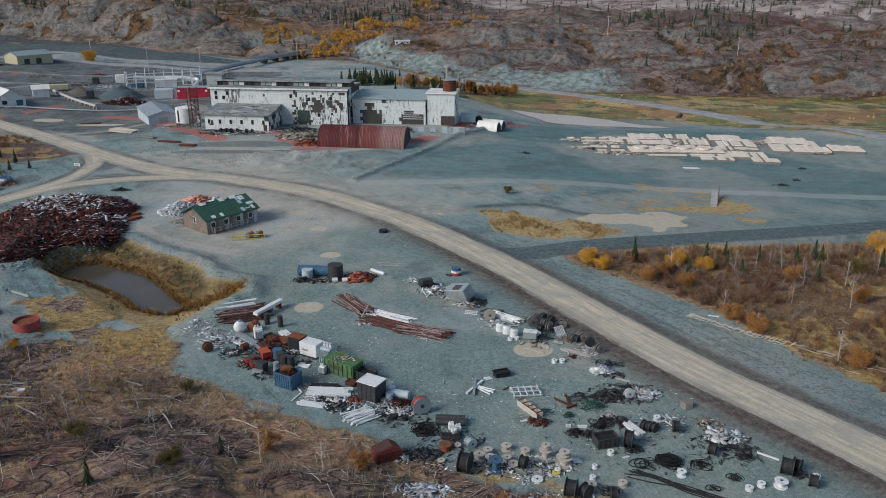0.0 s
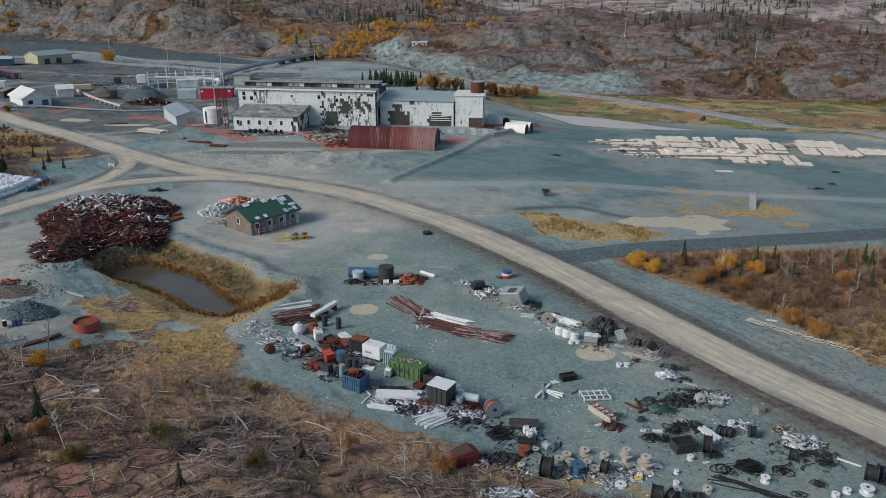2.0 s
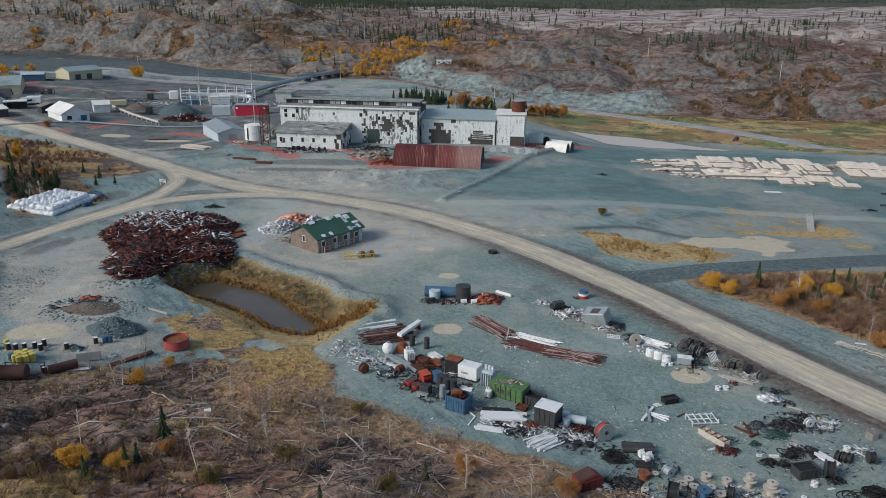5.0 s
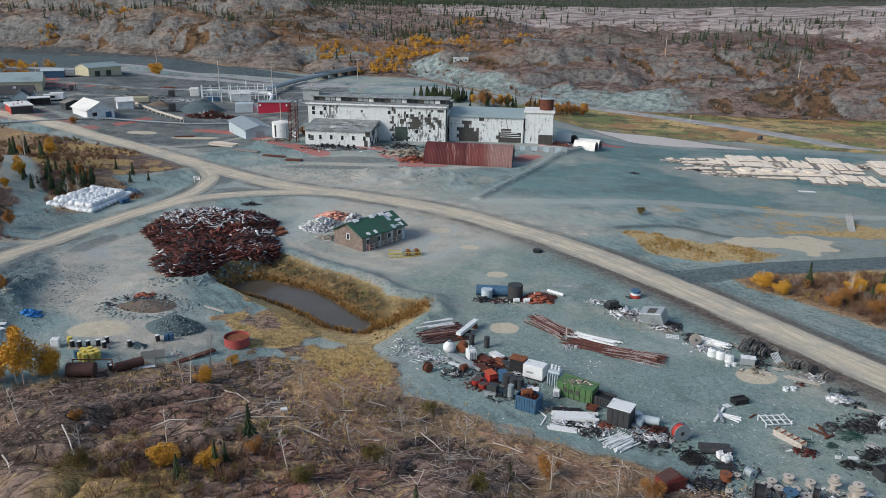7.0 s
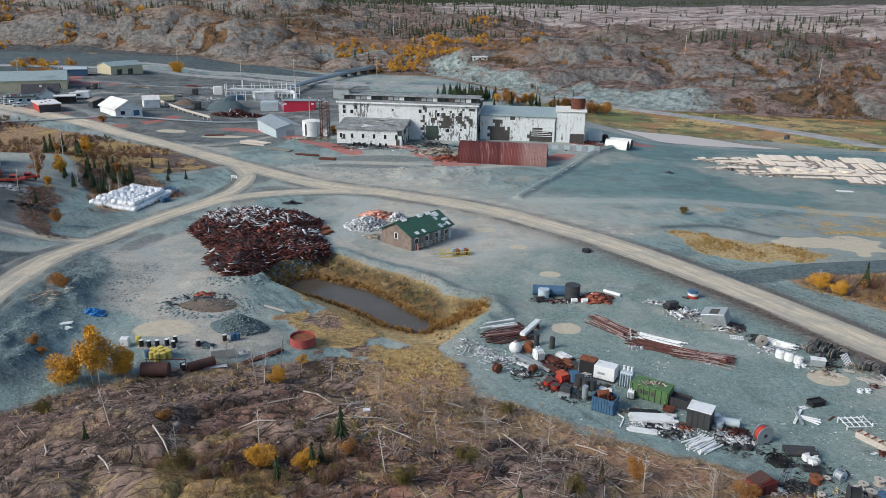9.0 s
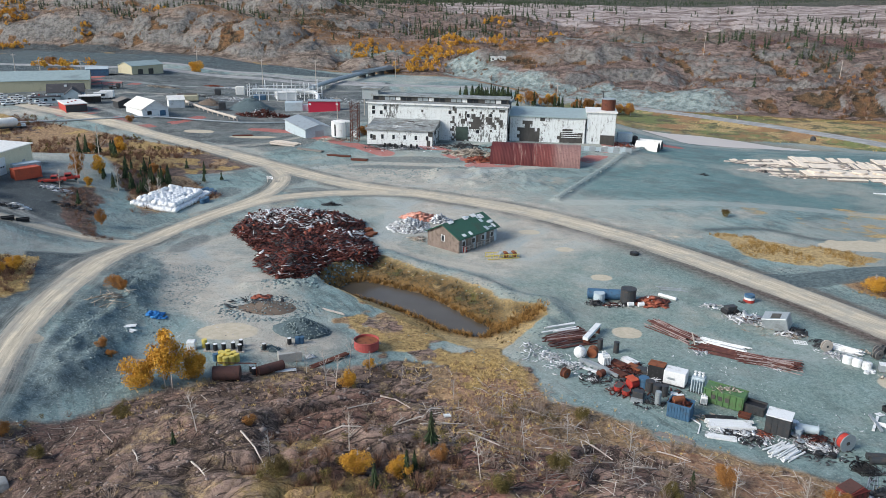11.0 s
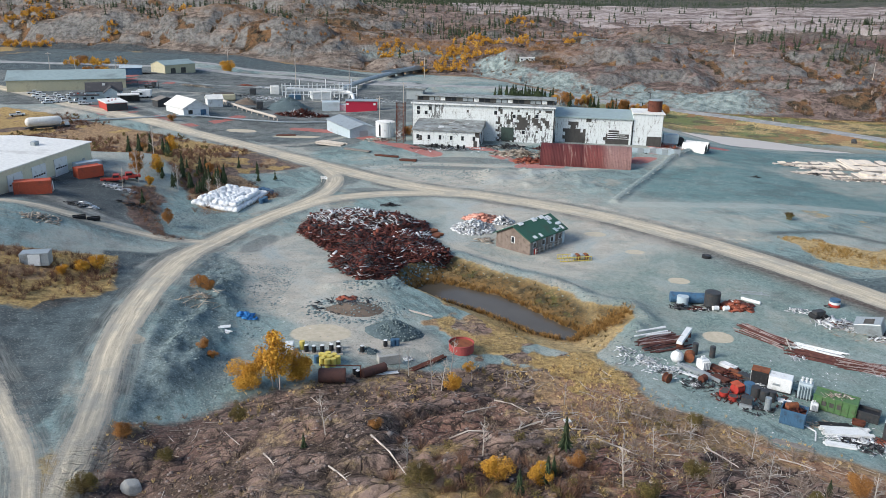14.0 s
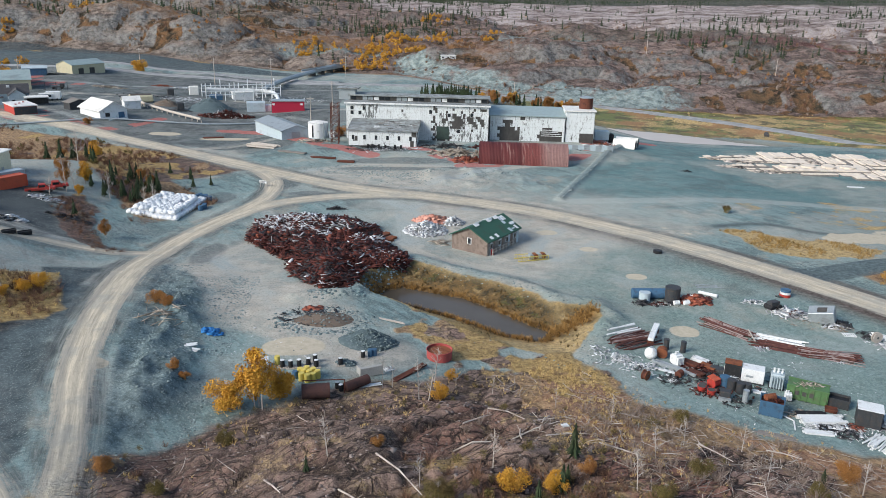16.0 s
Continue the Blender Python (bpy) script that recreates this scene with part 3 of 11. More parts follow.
for pts in WHEEL_LINES:
    dl = to_line(gx, gy, smooth(pts))
    wheels = np.maximum(wheels, np.clip(np.exp(-((dl - 0.9) / 0.45) ** 2) + 0.45 * np.exp(-(dl / 2.2) ** 2), 0, 1))
wheels = wheels * (1 - wilds)
yard_dark = np.zeros_like(gx)
for cx, cy, rx, ry in ((-106, 152, 4, 14), (-97, 178, 3, 10), (-104, 118, 2, 18), (-60, 236, 34, 3), (-75, 258, 24, 3), (-153, 166, 22, 10), (-137, 150, 10, 6), (-91, 205, 7, 4), (-113, 200, 5, 9), (-168, 186, 10, 10), (-190, 345, 34, 26), (-150, 350, 30, 20), (-95, 330, 26, 18), (-150, 168, 26, 14), (-110, 262, 12, 9), (-60, 290, 22, 14), (-100, 216, 7, 9), (-60, 246, 26, 4), (-220, 430, 60, 20), (-100, 420, 60, 20), (-118, 128, 5, 20)):
    yard_dark = np.maximum(yard_dark, sstep(1.3 - np.hypot((gx - cx) / rx, (gy - cy) / ry) + 1.4 * (n1 - 0.5), 0, 0.9))
gm = bpy.data.meshes.new("ground")
nr, nc = gx.shape
gm.vertices.add(nr * nc)
gm.vertices.foreach_set("co", np.stack([gx, gy, gz], -1).ravel())
ids = np.arange(nr * nc).reshape(nr, nc)
quads = np.stack([ids[:-1, :-1], ids[:-1, 1:], ids[1:, 1:], ids[1:, :-1]], -1).reshape(-1, 4)
gm.loops.add(quads.size)
gm.loops.foreach_set("vertex_index", quads.ravel())
gm.polygons.add(len(quads))
gm.polygons.foreach_set("loop_start", np.arange(0, quads.size, 4))
gm.polygons.foreach_set("use_smooth", np.ones(len(quads), bool))
gm.update(calc_edges=True)
for key, field in (("road_d", np.clip(road_d, -6, 14)), ("road_side", np.clip(road_side, -14, 14)), ("road_way", road_way), ("joint", joint), ("block", 0.65 * tone_1 + 0.35 * tone_2), ("ruddy", sstep(knoll, 0, 4) * sstep(gx, -58, -42) * sstep(fbm(gx + 70, gy, 11, 3), 0.42, 0.56)), ("thicket", sstep(brush_e + 4 * (n2 - 0.5), 0, 5)), ("works", sstep(inside(gx, gy, [(-36, 150), (-18, 162), (2, 146), (20, 122), (36, 98), (56, 66), (30, 60), (0, 74), (-30, 92), (-40, 108), (-42, 130)]) + 8 * (n2 - 0.5), -3, 5)), ("camp", sstep(np.maximum(inside(gx, gy, [(-420, 300), (-232, 330), (-150, 275), (-122, 262), (-104, 262), (-92, 285), (-90, 470), (-420, 470)]), inside(gx, gy, [(-178, 150), (-140, 152), (-130, 160), (-134, 172), (-146, 176), (-158, 195), (-178, 195)])) + 6 * (n2 - 0.5), -3, 4)), ("earth", np.exp(-((np.clip(main_d - 3.9, 0.2, 40) - 1.2) / np.where(main_side > 0, 2.9, 1.2)) ** 2) * np.where(main_side > 0, 1.0, 0.8) * (1 - sstep(gy, 120, 215))), ("berm", np.exp(-(to_line(gx, gy, smooth([(8, 175), (22, 178), (32.4, 171.5), (42, 169.5)])) / 1.3) ** 2)), ("fringe", np.maximum(np.exp(-((pond_d + 0.7) / 1.3) ** 2), np.exp(-(to_line(gx, gy, [(-44.5, 117.5), (-40, 120.5), (-36, 123.5)]) / 1.5) ** 2))), ("track", sstep(-track_d, -2.2, 0.6) * (gx > 0)), ("pondside", sstep(rim_d, -1.2, 1.5) * sstep(pond_side - 2 * (n2 - 0.5), 0.5, 2.5) * (1 - sstep(gx, -44, -39) * (1 - sstep(gx + 0.55 * gy, 27.5, 29.5)))), ("path", sstep(-pad_d, -1.5, 0.8)), ("cliff", cliff), ("cleft_shade", cleft_shade), ("maroon", np.clip(np.exp(-((gx - 245) / 50) ** 2 - ((gy - 740) / 40) ** 2) + np.exp(-((gx - 230) / 90) ** 2 - ((gy - 590) / 26) ** 2), 0, 1)), ("verge", sstep(-np.abs(road_d - 6) + 6, 0, 3) * (gx > np.interp(gy, [40, 97, 142, 190], [72, 33, 7, -36])) * (gy < 150)), ("tailings", np.maximum(0.85 * sstep(inside(gx, gy, [(-120, 141), (-117, 116), (-112, 92), (-108, 78), (-112, 60), (-150, 60), (-190, 100), (-140, 100), (-122, 112), (-130, 134)]) + 5 * (n2 - 0.5), -2, 3), sstep(inside(gx, gy, [(-620, 418), (-330, 424), (-285, 440), (-250, 478), (-190, 494), (-120, 498), (-120, 512), (-170, 540), (-230, 562), (-330, 598), (-620, 630)]), -4, 6))), ("highway", sstep(-high_d, -1.5, 0.5)), ("wild", wilds), ("grass", grassy), ("stone", stone), ("pale", pale), ("teal", teal), ("redsoil", redsoil), ("dusty", dusty), ("forest", forest), ("sand", sand), ("pad", sstep(inside(gx, gy, [(-22, 202), (0, 248), (26, 292), (60, 300), (120, 280), (200, 250), (200, 192), (116, 192), (40, 205)]), -3, 6)), ("hills", sstep(front, -4, 4)), ("beige", sstep(-gx - 0.1 * (gy - 500), 60, 120)), ("wheels", wheels), ("yard", yard_dark), ("deep", 0.30 + 0.6 * sstep(gy, 1300, 2000)), ("bank", sstep(bank_w, -2, 4)), ("stain_and_shade", stain_and_shade), ("windrow", np.exp(-(wind_d / 0.9) ** 2)), ("ochre", ochre), ("meadow", sstep(meadow, -8, 2)), ("wet", np.clip(np.exp(-(np.clip(-pond_d, 0, 9) / 1.2) ** 2) + np.exp(-(np.clip(-creek_d, 0, 30) / 5) ** 2), 0, 1))):
    a = gm.attributes.new(key, "FLOAT", "POINT")
    a.data.foreach_set("value", np.ascontiguousarray(field, dtype=np.float32).ravel())

g = Nodes("ground_of_gravel_rock_and_scrub")
broad, mid, small, tiny = g.noise(0.035, 5), g.noise(0.22, 6, 0.7), g.noise(1.1, 6, 0.75), g.noise(4.5, 4, 0.75)
peb, grit = g.cells(1.9), g.cells(5.0)
edge = g.math("SUBTRACT", mid, 0.5)


def soft(key, k=0.7):
    """An attribute whose border is frayed by noise."""
    return g.ramp(g.math("ADD", g.attr(key), g.math("MULTIPLY", edge, k)), 0.32, 0.68)


# gravel
px = g.t.nodes.new("ShaderNodeSeparateXYZ")
g.t.links.new(g.pos, px.inputs[0])


def slanted(a, b, c, d):
    """Coordinates in which noise is drawn out along one bearing."""
    n = g.t.nodes.new("ShaderNodeCombineXYZ")
    g.put(n.inputs[0], g.math("ADD", g.math("MULTIPLY", px.outputs[0], a), g.math("MULTIPLY", px.outputs[1], b)))
    g.put(n.inputs[1], g.math("ADD", g.math("MULTIPLY", px.outputs[0], c), g.math("MULTIPLY", px.outputs[1], d)))
    return n.outputs[0]


drag = g.noise(1.0, 5, 0.7, vec=slanted(0.50, 0.33, -0.05, 0.075))
sweepings = g.noise(1.0, 5, 0.7, vec=slanted(0.03, 0.0, 0.05, 0.36))
sand_grain = g.noise(3.0, 5, 0.9)
col = g.mix(g.ramp(small, 0.28, 0.74), rgb(0.145, 0.222, 0.220), rgb(0.250, 0.352, 0.342))
col = g.mix(g.math("MULTIPLY", g.attr("pad"), 0.85), col, g.mix(g.ramp(mid, 0.32, 0.68), rgb(0.070, 0.155, 0.160), rgb(0.125, 0.245, 0.245)))
col = g.mix(g.ramp(mid, 0.46, 0.62, 0, 0.5), col, rgb(0.145, 0.198, 0.196))
col = g.mix(g.math("MULTIPLY", g.ramp(drag, 0.50, 0.66, 0, 0.75), g.ramp(g.attr("pad"), 0, 1, 1, 0.0)), col, rgb(0.085, 0.115, 0.118))
col = g.mix(g.math("MULTIPLY", g.ramp(drag, 0.34, 0.46, 0.5, 0), g.ramp(g.attr("pad"), 0, 1, 1, 0.0)), col, rgb(0.31, 0.345, 0.322))
col = g.mix(g.math("MULTIPLY", g.ramp(sweepings, 0.46, 0.64, 0, 0.4), g.attr("pad")), col, rgb(0.075, 0.115, 0.12))
col = g.mix(g.ramp(g.noise(0.09, 6, 0.75), 0.50, 0.60, 0, 0.6), col, rgb(0.085, 0.112, 0.115))
col = g.mix(g.math("MULTIPLY", g.ramp(g.noise(0.055, 6, 0.75), 0.54, 0.64, 0, 0.6), g.ramp(g.attr("pad"), 0, 1, 1, 0.1)), col, rgb(0.38, 0.345, 0.275))
col = g.mix(g.math("MULTIPLY", g.ramp(broad, 0.46, 0.62, 0, 0.5), g.ramp(g.attr("pad"), 0, 1, 1, 0.15)), col, rgb(0.40, 0.41, 0.365))
col = g.mix(g.math("MULTIPLY", g.attr("dusty"), g.ramp(mid, 0.30, 0.62, 0.45, 0.95)), col, g.mix(g.ramp(g.noise(0.3, 5, 0.7), 0.4, 0.62), rgb(0.42, 0.385, 0.325), rgb(0.52, 0.475, 0.405)))
col = g.mix(g.math("MULTIPLY", g.attr("verge"), g.ramp(g.noise(0.6, 6, 0.8), 0.44, 0.60, 0.0, 0.55)), col, rgb(0.30, 0.365, 0.345))
col = g.mix(g.math("MULTIPLY", g.attr("verge"), g.ramp(g.noise(0.9, 6, 0.8), 0.50, 0.62, 0.1, 0.8)), col, rgb(0.075, 0.098, 0.098))
col = g.mix(g.math("MULTIPLY", g.ramp(peb, 0.05, 0.17, 0.8, 0.0), g.ramp(mid, 0.42, 0.60)), col, rgb(0.60, 0.64, 0.63))
speck = g.noise(2.4, 3, 0.8)
col = g.mix(g.ramp(grit, 0.42, 0.70, 0.0, 0.15), col, rgb(0.075, 0.100, 0.100))
col = g.mix(g.math("MULTIPLY", g.ramp(speck, 0.57, 0.68, 0.0, 0.4), g.ramp(mid, 0.40, 0.58, 0.25, 1.0)), col, rgb(0.075, 0.098, 0.094))
col = g.mix(g.math("MULTIPLY", g.ramp(speck, 0.33, 0.42, 0.4, 0.0), g.math("MULTIPLY", g.ramp(broad, 0.42, 0.58, 0.2, 1.0), g.ramp(g.attr("dusty"), 0.0, 0.6, 1.0, 0.1))), col, rgb(0.48, 0.52, 0.50))
col = g.mix(g.math("MULTIPLY", g.attr("wheels"), g.ramp(mid, 0.34, 0.56, 0.3, 1.0)), col, g.mix(g.ramp(broad, 0.42, 0.58), rgb(0.46, 0.43, 0.365), rgb(0.38, 0.43, 0.415)))
col = g.mix(g.math("MULTIPLY", soft("yard", 0.8), 0.65), col, g.mix(g.ramp(small, 0.35, 0.68), rgb(0.050, 0.062, 0.066), rgb(0.16, 0.185, 0.19)))
col = g.mix(g.math("MULTIPLY", soft("bank", 0.9), 0.8), col, g.mix(g.ramp(g.noise(0.8, 6, 0.8), 0.36, 0.64), rgb(0.040, 0.064, 0.072), rgb(0.165, 0.220, 0.228)))
col = g.mix(g.math("MULTIPLY", soft("camp", 0.7), 0.9), col, g.mix(g.ramp(g.noise(0.13, 6, 0.75), 0.36, 0.62), rgb(0.045, 0.053, 0.058), rgb(0.150, 0.160, 0.155)))
col = g.mix(g.math("MULTIPLY", g.attr("wheels"), g.ramp(mid, 0.34, 0.56, 0.2, 0.8)), col, g.mix(g.ramp(broad, 0.42, 0.58), rgb(0.40, 0.375, 0.32), rgb(0.33, 0.36, 0.345)))
col = g.mix(g.math("MULTIPLY", g.attr("stain_and_shade"), 0.7), col, rgb(0.060, 0.068, 0.070))
col = g.mix(g.math("MULTIPLY", g.attr("windrow"), 0.7), col, rgb(0.22, 0.27, 0.27))
col = g.mix(g.math("MULTIPLY", g.attr("works"), g.ramp(g.noise(0.12, 5, 0.7), 0.36, 0.60, 0.9, 0.4)), col, g.mix(g.ramp(small, 0.30, 0.72), rgb(0.112, 0.170, 0.156), rgb(0.228, 0.305, 0.280)))
col = g.mix(g.math("MULTIPLY", g.ramp(px.outputs[0], 15.0, 70.0, 0.0, 0.35), g.ramp(px.outputs[1], 190.0, 230.0, 1.0, 0.4)), col, rgb(0.085, 0.130, 0.135))
# scrub, bedrock
scrub = g.mix(g.ramp(small, 0.32, 0.66), rgb(0.115, 0.070, 0.045), rgb(0.430, 0.285, 0.160))
scrub = g.mix(g.math("MULTIPLY", soft("ruddy", 0.6), 0.75), scrub, g.mix(g.ramp(small, 0.34, 0.66), rgb(0.180, 0.088, 0.062), rgb(0.50, 0.295, 0.19)))
scrub = g.mix(g.ramp(tiny, 0.52, 0.70, 0, 0.8), scrub, rgb(0.46, 0.33, 0.17))
scrub = g.mix(g.math("MULTIPLY", g.attr("thicket"), g.ramp(mid, 0.36, 0.60, 0.85, 0.45)), scrub, g.mix(g.ramp(tiny, 0.35, 0.66), rgb(0.040, 0.026, 0.020), rgb(0.170, 0.095, 0.060)))
bare = g.mix(g.ramp(mid, 0.34, 0.66), rgb(0.150, 0.102, 0.082), rgb(0.325, 0.232, 0.186))
bare = g.mix(g.ramp(g.noise(0.045, 3), 0.47, 0.56), bare, g.mix(g.ramp(mid, 0.34, 0.66), rgb(0.175, 0.094, 0.072), rgb(0.345, 0.198, 0.148)))
bare = g.mix(g.ramp(g.attr("block"), 0.25, 0.75, 0, 0.6), bare, rgb(0.390, 0.278, 0.228))
bare = g.mix(g.ramp(small, 0.52, 0.66, 0, 0.55), bare, rgb(0.070, 0.050, 0.044))
bare = g.mix(g.ramp(tiny, 0.56, 0.72, 0, 0.4), bare, rgb(0.31, 0.25, 0.22))
vein = g.t.nodes.new("ShaderNodeTexVoronoi")
vein.feature = "DISTANCE_TO_EDGE"
vein.inputs["Scale"].default_value = 0.17
warp = g.t.nodes.new("ShaderNodeVectorMath")
warp.operation = "ADD"
wob = g.t.nodes.new("ShaderNodeTexNoise")
wob.inputs["Scale"].default_value = 0.35
wob.inputs["Detail"].default_value = 6
g.t.links.new(g.pos, wob.inputs["Vector"])
wmul = g.t.nodes.new("ShaderNodeVectorMath")
wmul.operation = "SCALE"
wmul.inputs["Scale"].default_value = 6.0
g.t.links.new(wob.outputs["Color"], wmul.inputs[0])
g.t.links.new(g.pos, warp.inputs[0])
g.t.links.new(wmul.outputs[0], warp.inputs[1])
g.t.links.new(warp.outputs[0], vein.inputs["Vector"])
split = g.t.nodes.new("ShaderNodeTexVoronoi")
split.feature = "DISTANCE_TO_EDGE"
split.inputs["Scale"].default_value = 0.55
shove = g.t.nodes.new("ShaderNodeVectorMath")
shove.operation = "MULTIPLY_ADD"
g.t.links.new(wob.outputs["Color"], shove.inputs[0])
shove.inputs[1].default_value = (2.2, 2.2, 0)
g.t.links.new(slanted(0.42, 0.22, -0.62, 1.20), shove.inputs[2])
g.t.links.new(shove.outputs[0], split.inputs["Vector"])
chip = g.t.nodes.new("ShaderNodeTexVoronoi")
chip.feature = "DISTANCE_TO_EDGE"
chip.inputs["Scale"].default_value = 1.25
g.t.links.new(shove.outputs[0], chip.inputs["Vector"])
chips = g.math("MULTIPLY", g.ramp(chip.outputs["Distance"], 0.02, 0.10, 1.0, 0.0), g.ramp(g.noise(0.22, 4, 0.6), 0.44, 0.54))
crack = g.math("MAXIMUM", g.math("MULTIPLY", g.ramp(vein.outputs["Distance"], 0.0, 0.028, 1.0, 0.0), g.ramp(mid, 0.44, 0.56)), g.math("MULTIPLY", g.ramp(split.outputs["Distance"], 0.015, 0.075, 1.0, 0.0), g.ramp(g.noise(0.15, 4, 0.6), 0.34, 0.46)))
bare = g.mix(g.math("MULTIPLY", soft("ruddy", 0.6), 0.85), bare, g.mix(g.ramp(small, 0.34, 0.66), rgb(0.205, 0.088, 0.066), rgb(0.43, 0.215, 0.160)))
bare = g.mix(g.math("MULTIPLY", chips, 0.65), bare, rgb(0.075, 0.055, 0.048))
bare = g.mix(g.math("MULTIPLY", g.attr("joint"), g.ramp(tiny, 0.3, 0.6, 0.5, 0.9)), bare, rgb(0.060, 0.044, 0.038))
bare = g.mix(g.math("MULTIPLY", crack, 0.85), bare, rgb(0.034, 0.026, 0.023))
bare = g.mix(g.ramp(g.noise(0.14, 5, 0.7), 0.53, 0.62, 0, 0.75), bare, g.mix(g.ramp(small, 0.42, 0.58), rgb(0.48, 0.345, 0.185), rgb(0.150, 0.105, 0.075)))
bare = g.mix(g.ramp(g.math("ADD", px.outputs[0], g.math("MULTIPLY", edge, 40.0)), -92.0, -74.0, 0.5, 0.0), bare, rgb(0.085, 0.066, 0.060))
# shade of the clefts, put into the bedrock's colour
bare = g.mix(g.math("MULTIPLY", g.attr("cleft_shade"), g.ramp(small, 0.3, 0.6, 0.35, 0.95)), bare, rgb(0.050, 0.036, 0.028))
hillrock = g.mix(g.ramp(g.noise(0.06, 6, 0.7), 0.36, 0.62), g.mix(g.attr("beige"), rgb(0.120, 0.084, 0.074), rgb(0.150, 0.115, 0.094)), g.mix(g.attr("beige"), rgb(0.310, 0.225, 0.195), rgb(0.345, 0.280, 0.230)))
hillrock = g.mix(g.ramp(mid, 0.48, 0.62, 0, 0.75), hillrock, rgb(0.062, 0.045, 0.040))
layer = g.noise(1.0, 6, 0.72, vec=slanted(0.035, 0.0, 0.0, 0.13))
hillrock = g.mix(g.ramp(layer, 0.52, 0.60, 0, 0.7), hillrock, rgb(0.055, 0.046, 0.040))
hillrock = g.mix(g.ramp(layer, 0.36, 0.44, 0.55, 0), hillrock, rgb(0.40, 0.315, 0.27))
hillrock = g.mix(g.ramp(g.noise(0.13, 6, 0.8), 0.53, 0.60, 0, 0.7), hillrock, rgb(0.050, 0.040, 0.034))
face = g.mix(g.ramp(g.noise(0.3, 6, 0.75), 0.36, 0.62), rgb(0.070, 0.076, 0.080), rgb(0.27, 0.275, 0.265))
hillrock = g.mix(g.math("MULTIPLY", g.attr("cliff"), 0.8), hillrock, face)
hillrock = g.mix(g.math("MULTIPLY", soft("maroon", 0.8), 0.6), hillrock, rgb(0.20, 0.075, 0.075))
hillscrub = g.mix(g.ramp(g.noise(0.12, 5, 0.7), 0.38, 0.62), rgb(0.028, 0.025, 0.018), rgb(0.185, 0.100, 0.048))
hills = g.attr("hills")
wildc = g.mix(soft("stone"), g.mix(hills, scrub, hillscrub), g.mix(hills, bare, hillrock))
wildc = g.mix(g.math("MULTIPLY", soft("pale", 0.5), 0.9), wildc, g.mix(g.ramp(g.noise(1.0, 8, 0.8, vec=slanted(0.012, 0.0, 0.0, 0.04)), 0.42, 0.58), rgb(0.54, 0.47, 0.445), rgb(0.13, 0.092, 0.085)))
wildc = g.mix(g.math("MULTIPLY", soft("teal", 1.3), g.ramp(g.noise(0.10, 5, 0.7), 0.34, 0.50)), wildc, g.mix(g.ramp(g.noise(0.25, 6, 0.75), 0.36, 0.64), rgb(0.125, 0.175, 0.178), rgb(0.36, 0.43, 0.415)))
wildc = g.mix(g.math("MULTIPLY", g.attr("ochre"), g.ramp(mid, 0.35, 0.6, 0.1, 0.8)), wildc, rgb(0.27, 0.135, 0.055))
wildc = g.mix(g.math("MULTIPLY", soft("forest", 0.6), g.attr("deep")), wildc, rgb(0.035, 0.045, 0.032))
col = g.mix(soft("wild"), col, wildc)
col = g.mix(g.math("MULTIPLY", soft("tailings", 0.4), 0.9), col, g.mix(g.ramp(g.noise(0.25, 6, 0.75), 0.36, 0.64), rgb(0.026, 0.038, 0.046), rgb(0.085, 0.112, 0.122)))
straw = g.mix(g.ramp(small, 0.3, 0.7), rgb(0.19, 0.118, 0.045), rgb(0.58, 0.405, 0.165))
straw = g.mix(g.ramp(tiny, 0.5, 0.72, 0, 0.6), straw, rgb(0.64, 0.49, 0.24))
straw = g.mix(g.math("MULTIPLY", g.attr("pondside"), g.ramp(mid, 0.35, 0.6, 0.6, 0.97)), straw, rgb(0.085, 0.066, 0.024))
straw = g.mix(g.math("MULTIPLY", g.attr("meadow"), g.ramp(g.noise(0.05, 5, 0.7), 0.42, 0.52, 0.0, 0.9)), straw, rgb(0.120, 0.150, 0.034))
straw = g.mix(g.math("MULTIPLY", g.attr("meadow"), g.ramp(g.noise(0.10, 5, 0.75), 0.50, 0.58, 0.0, 0.85)), straw, rgb(0.085, 0.055, 0.022))
straw = g.mix(g.math("MULTIPLY", g.attr("meadow"), g.ramp(g.noise(0.035, 5, 0.7), 0.50, 0.58, 0.0, 0.8)), straw, rgb(0.26, 0.115, 0.040))
col = g.mix(g.math("MULTIPLY", soft("grass", 1.3), 0.88), col, straw)
bank_tone = g.mix(g.ramp(g.noise(0.5, 5, 0.75), 0.40, 0.60), rgb(0.034, 0.026, 0.012), rgb(0.150, 0.090, 0.032))
bank_tone = g.mix(g.ramp(g.noise(0.22, 5, 0.75), 0.53, 0.62, 0, 0.8), bank_tone, rgb(0.075, 0.082, 0.020))
bank_tone = g.mix(g.ramp(g.noise(0.31, 6, 0.8), 0.36, 0.45, 0.7, 0), bank_tone, rgb(0.36, 0.25, 0.115))
col = g.mix(g.math("MULTIPLY", g.attr("pondside"), g.ramp(small, 0.34, 0.62, 0.72, 1.0)), col, bank_tone)
col = g.mix(g.math("MULTIPLY", soft("redsoil", 0.8), 0.8), col, rgb(0.42, 0.125, 0.105))
col = g.mix(g.math("MULTIPLY", g.ramp(sand_grain, 0.53, 0.64, 0.0, 0.72), g.ramp(g.attr("wild"), 0.0, 1.0, 1.0, 0.6)), col, g.mix(g.attr("wild"), rgb(0.060, 0.078, 0.080), rgb(0.050, 0.036, 0.026)))
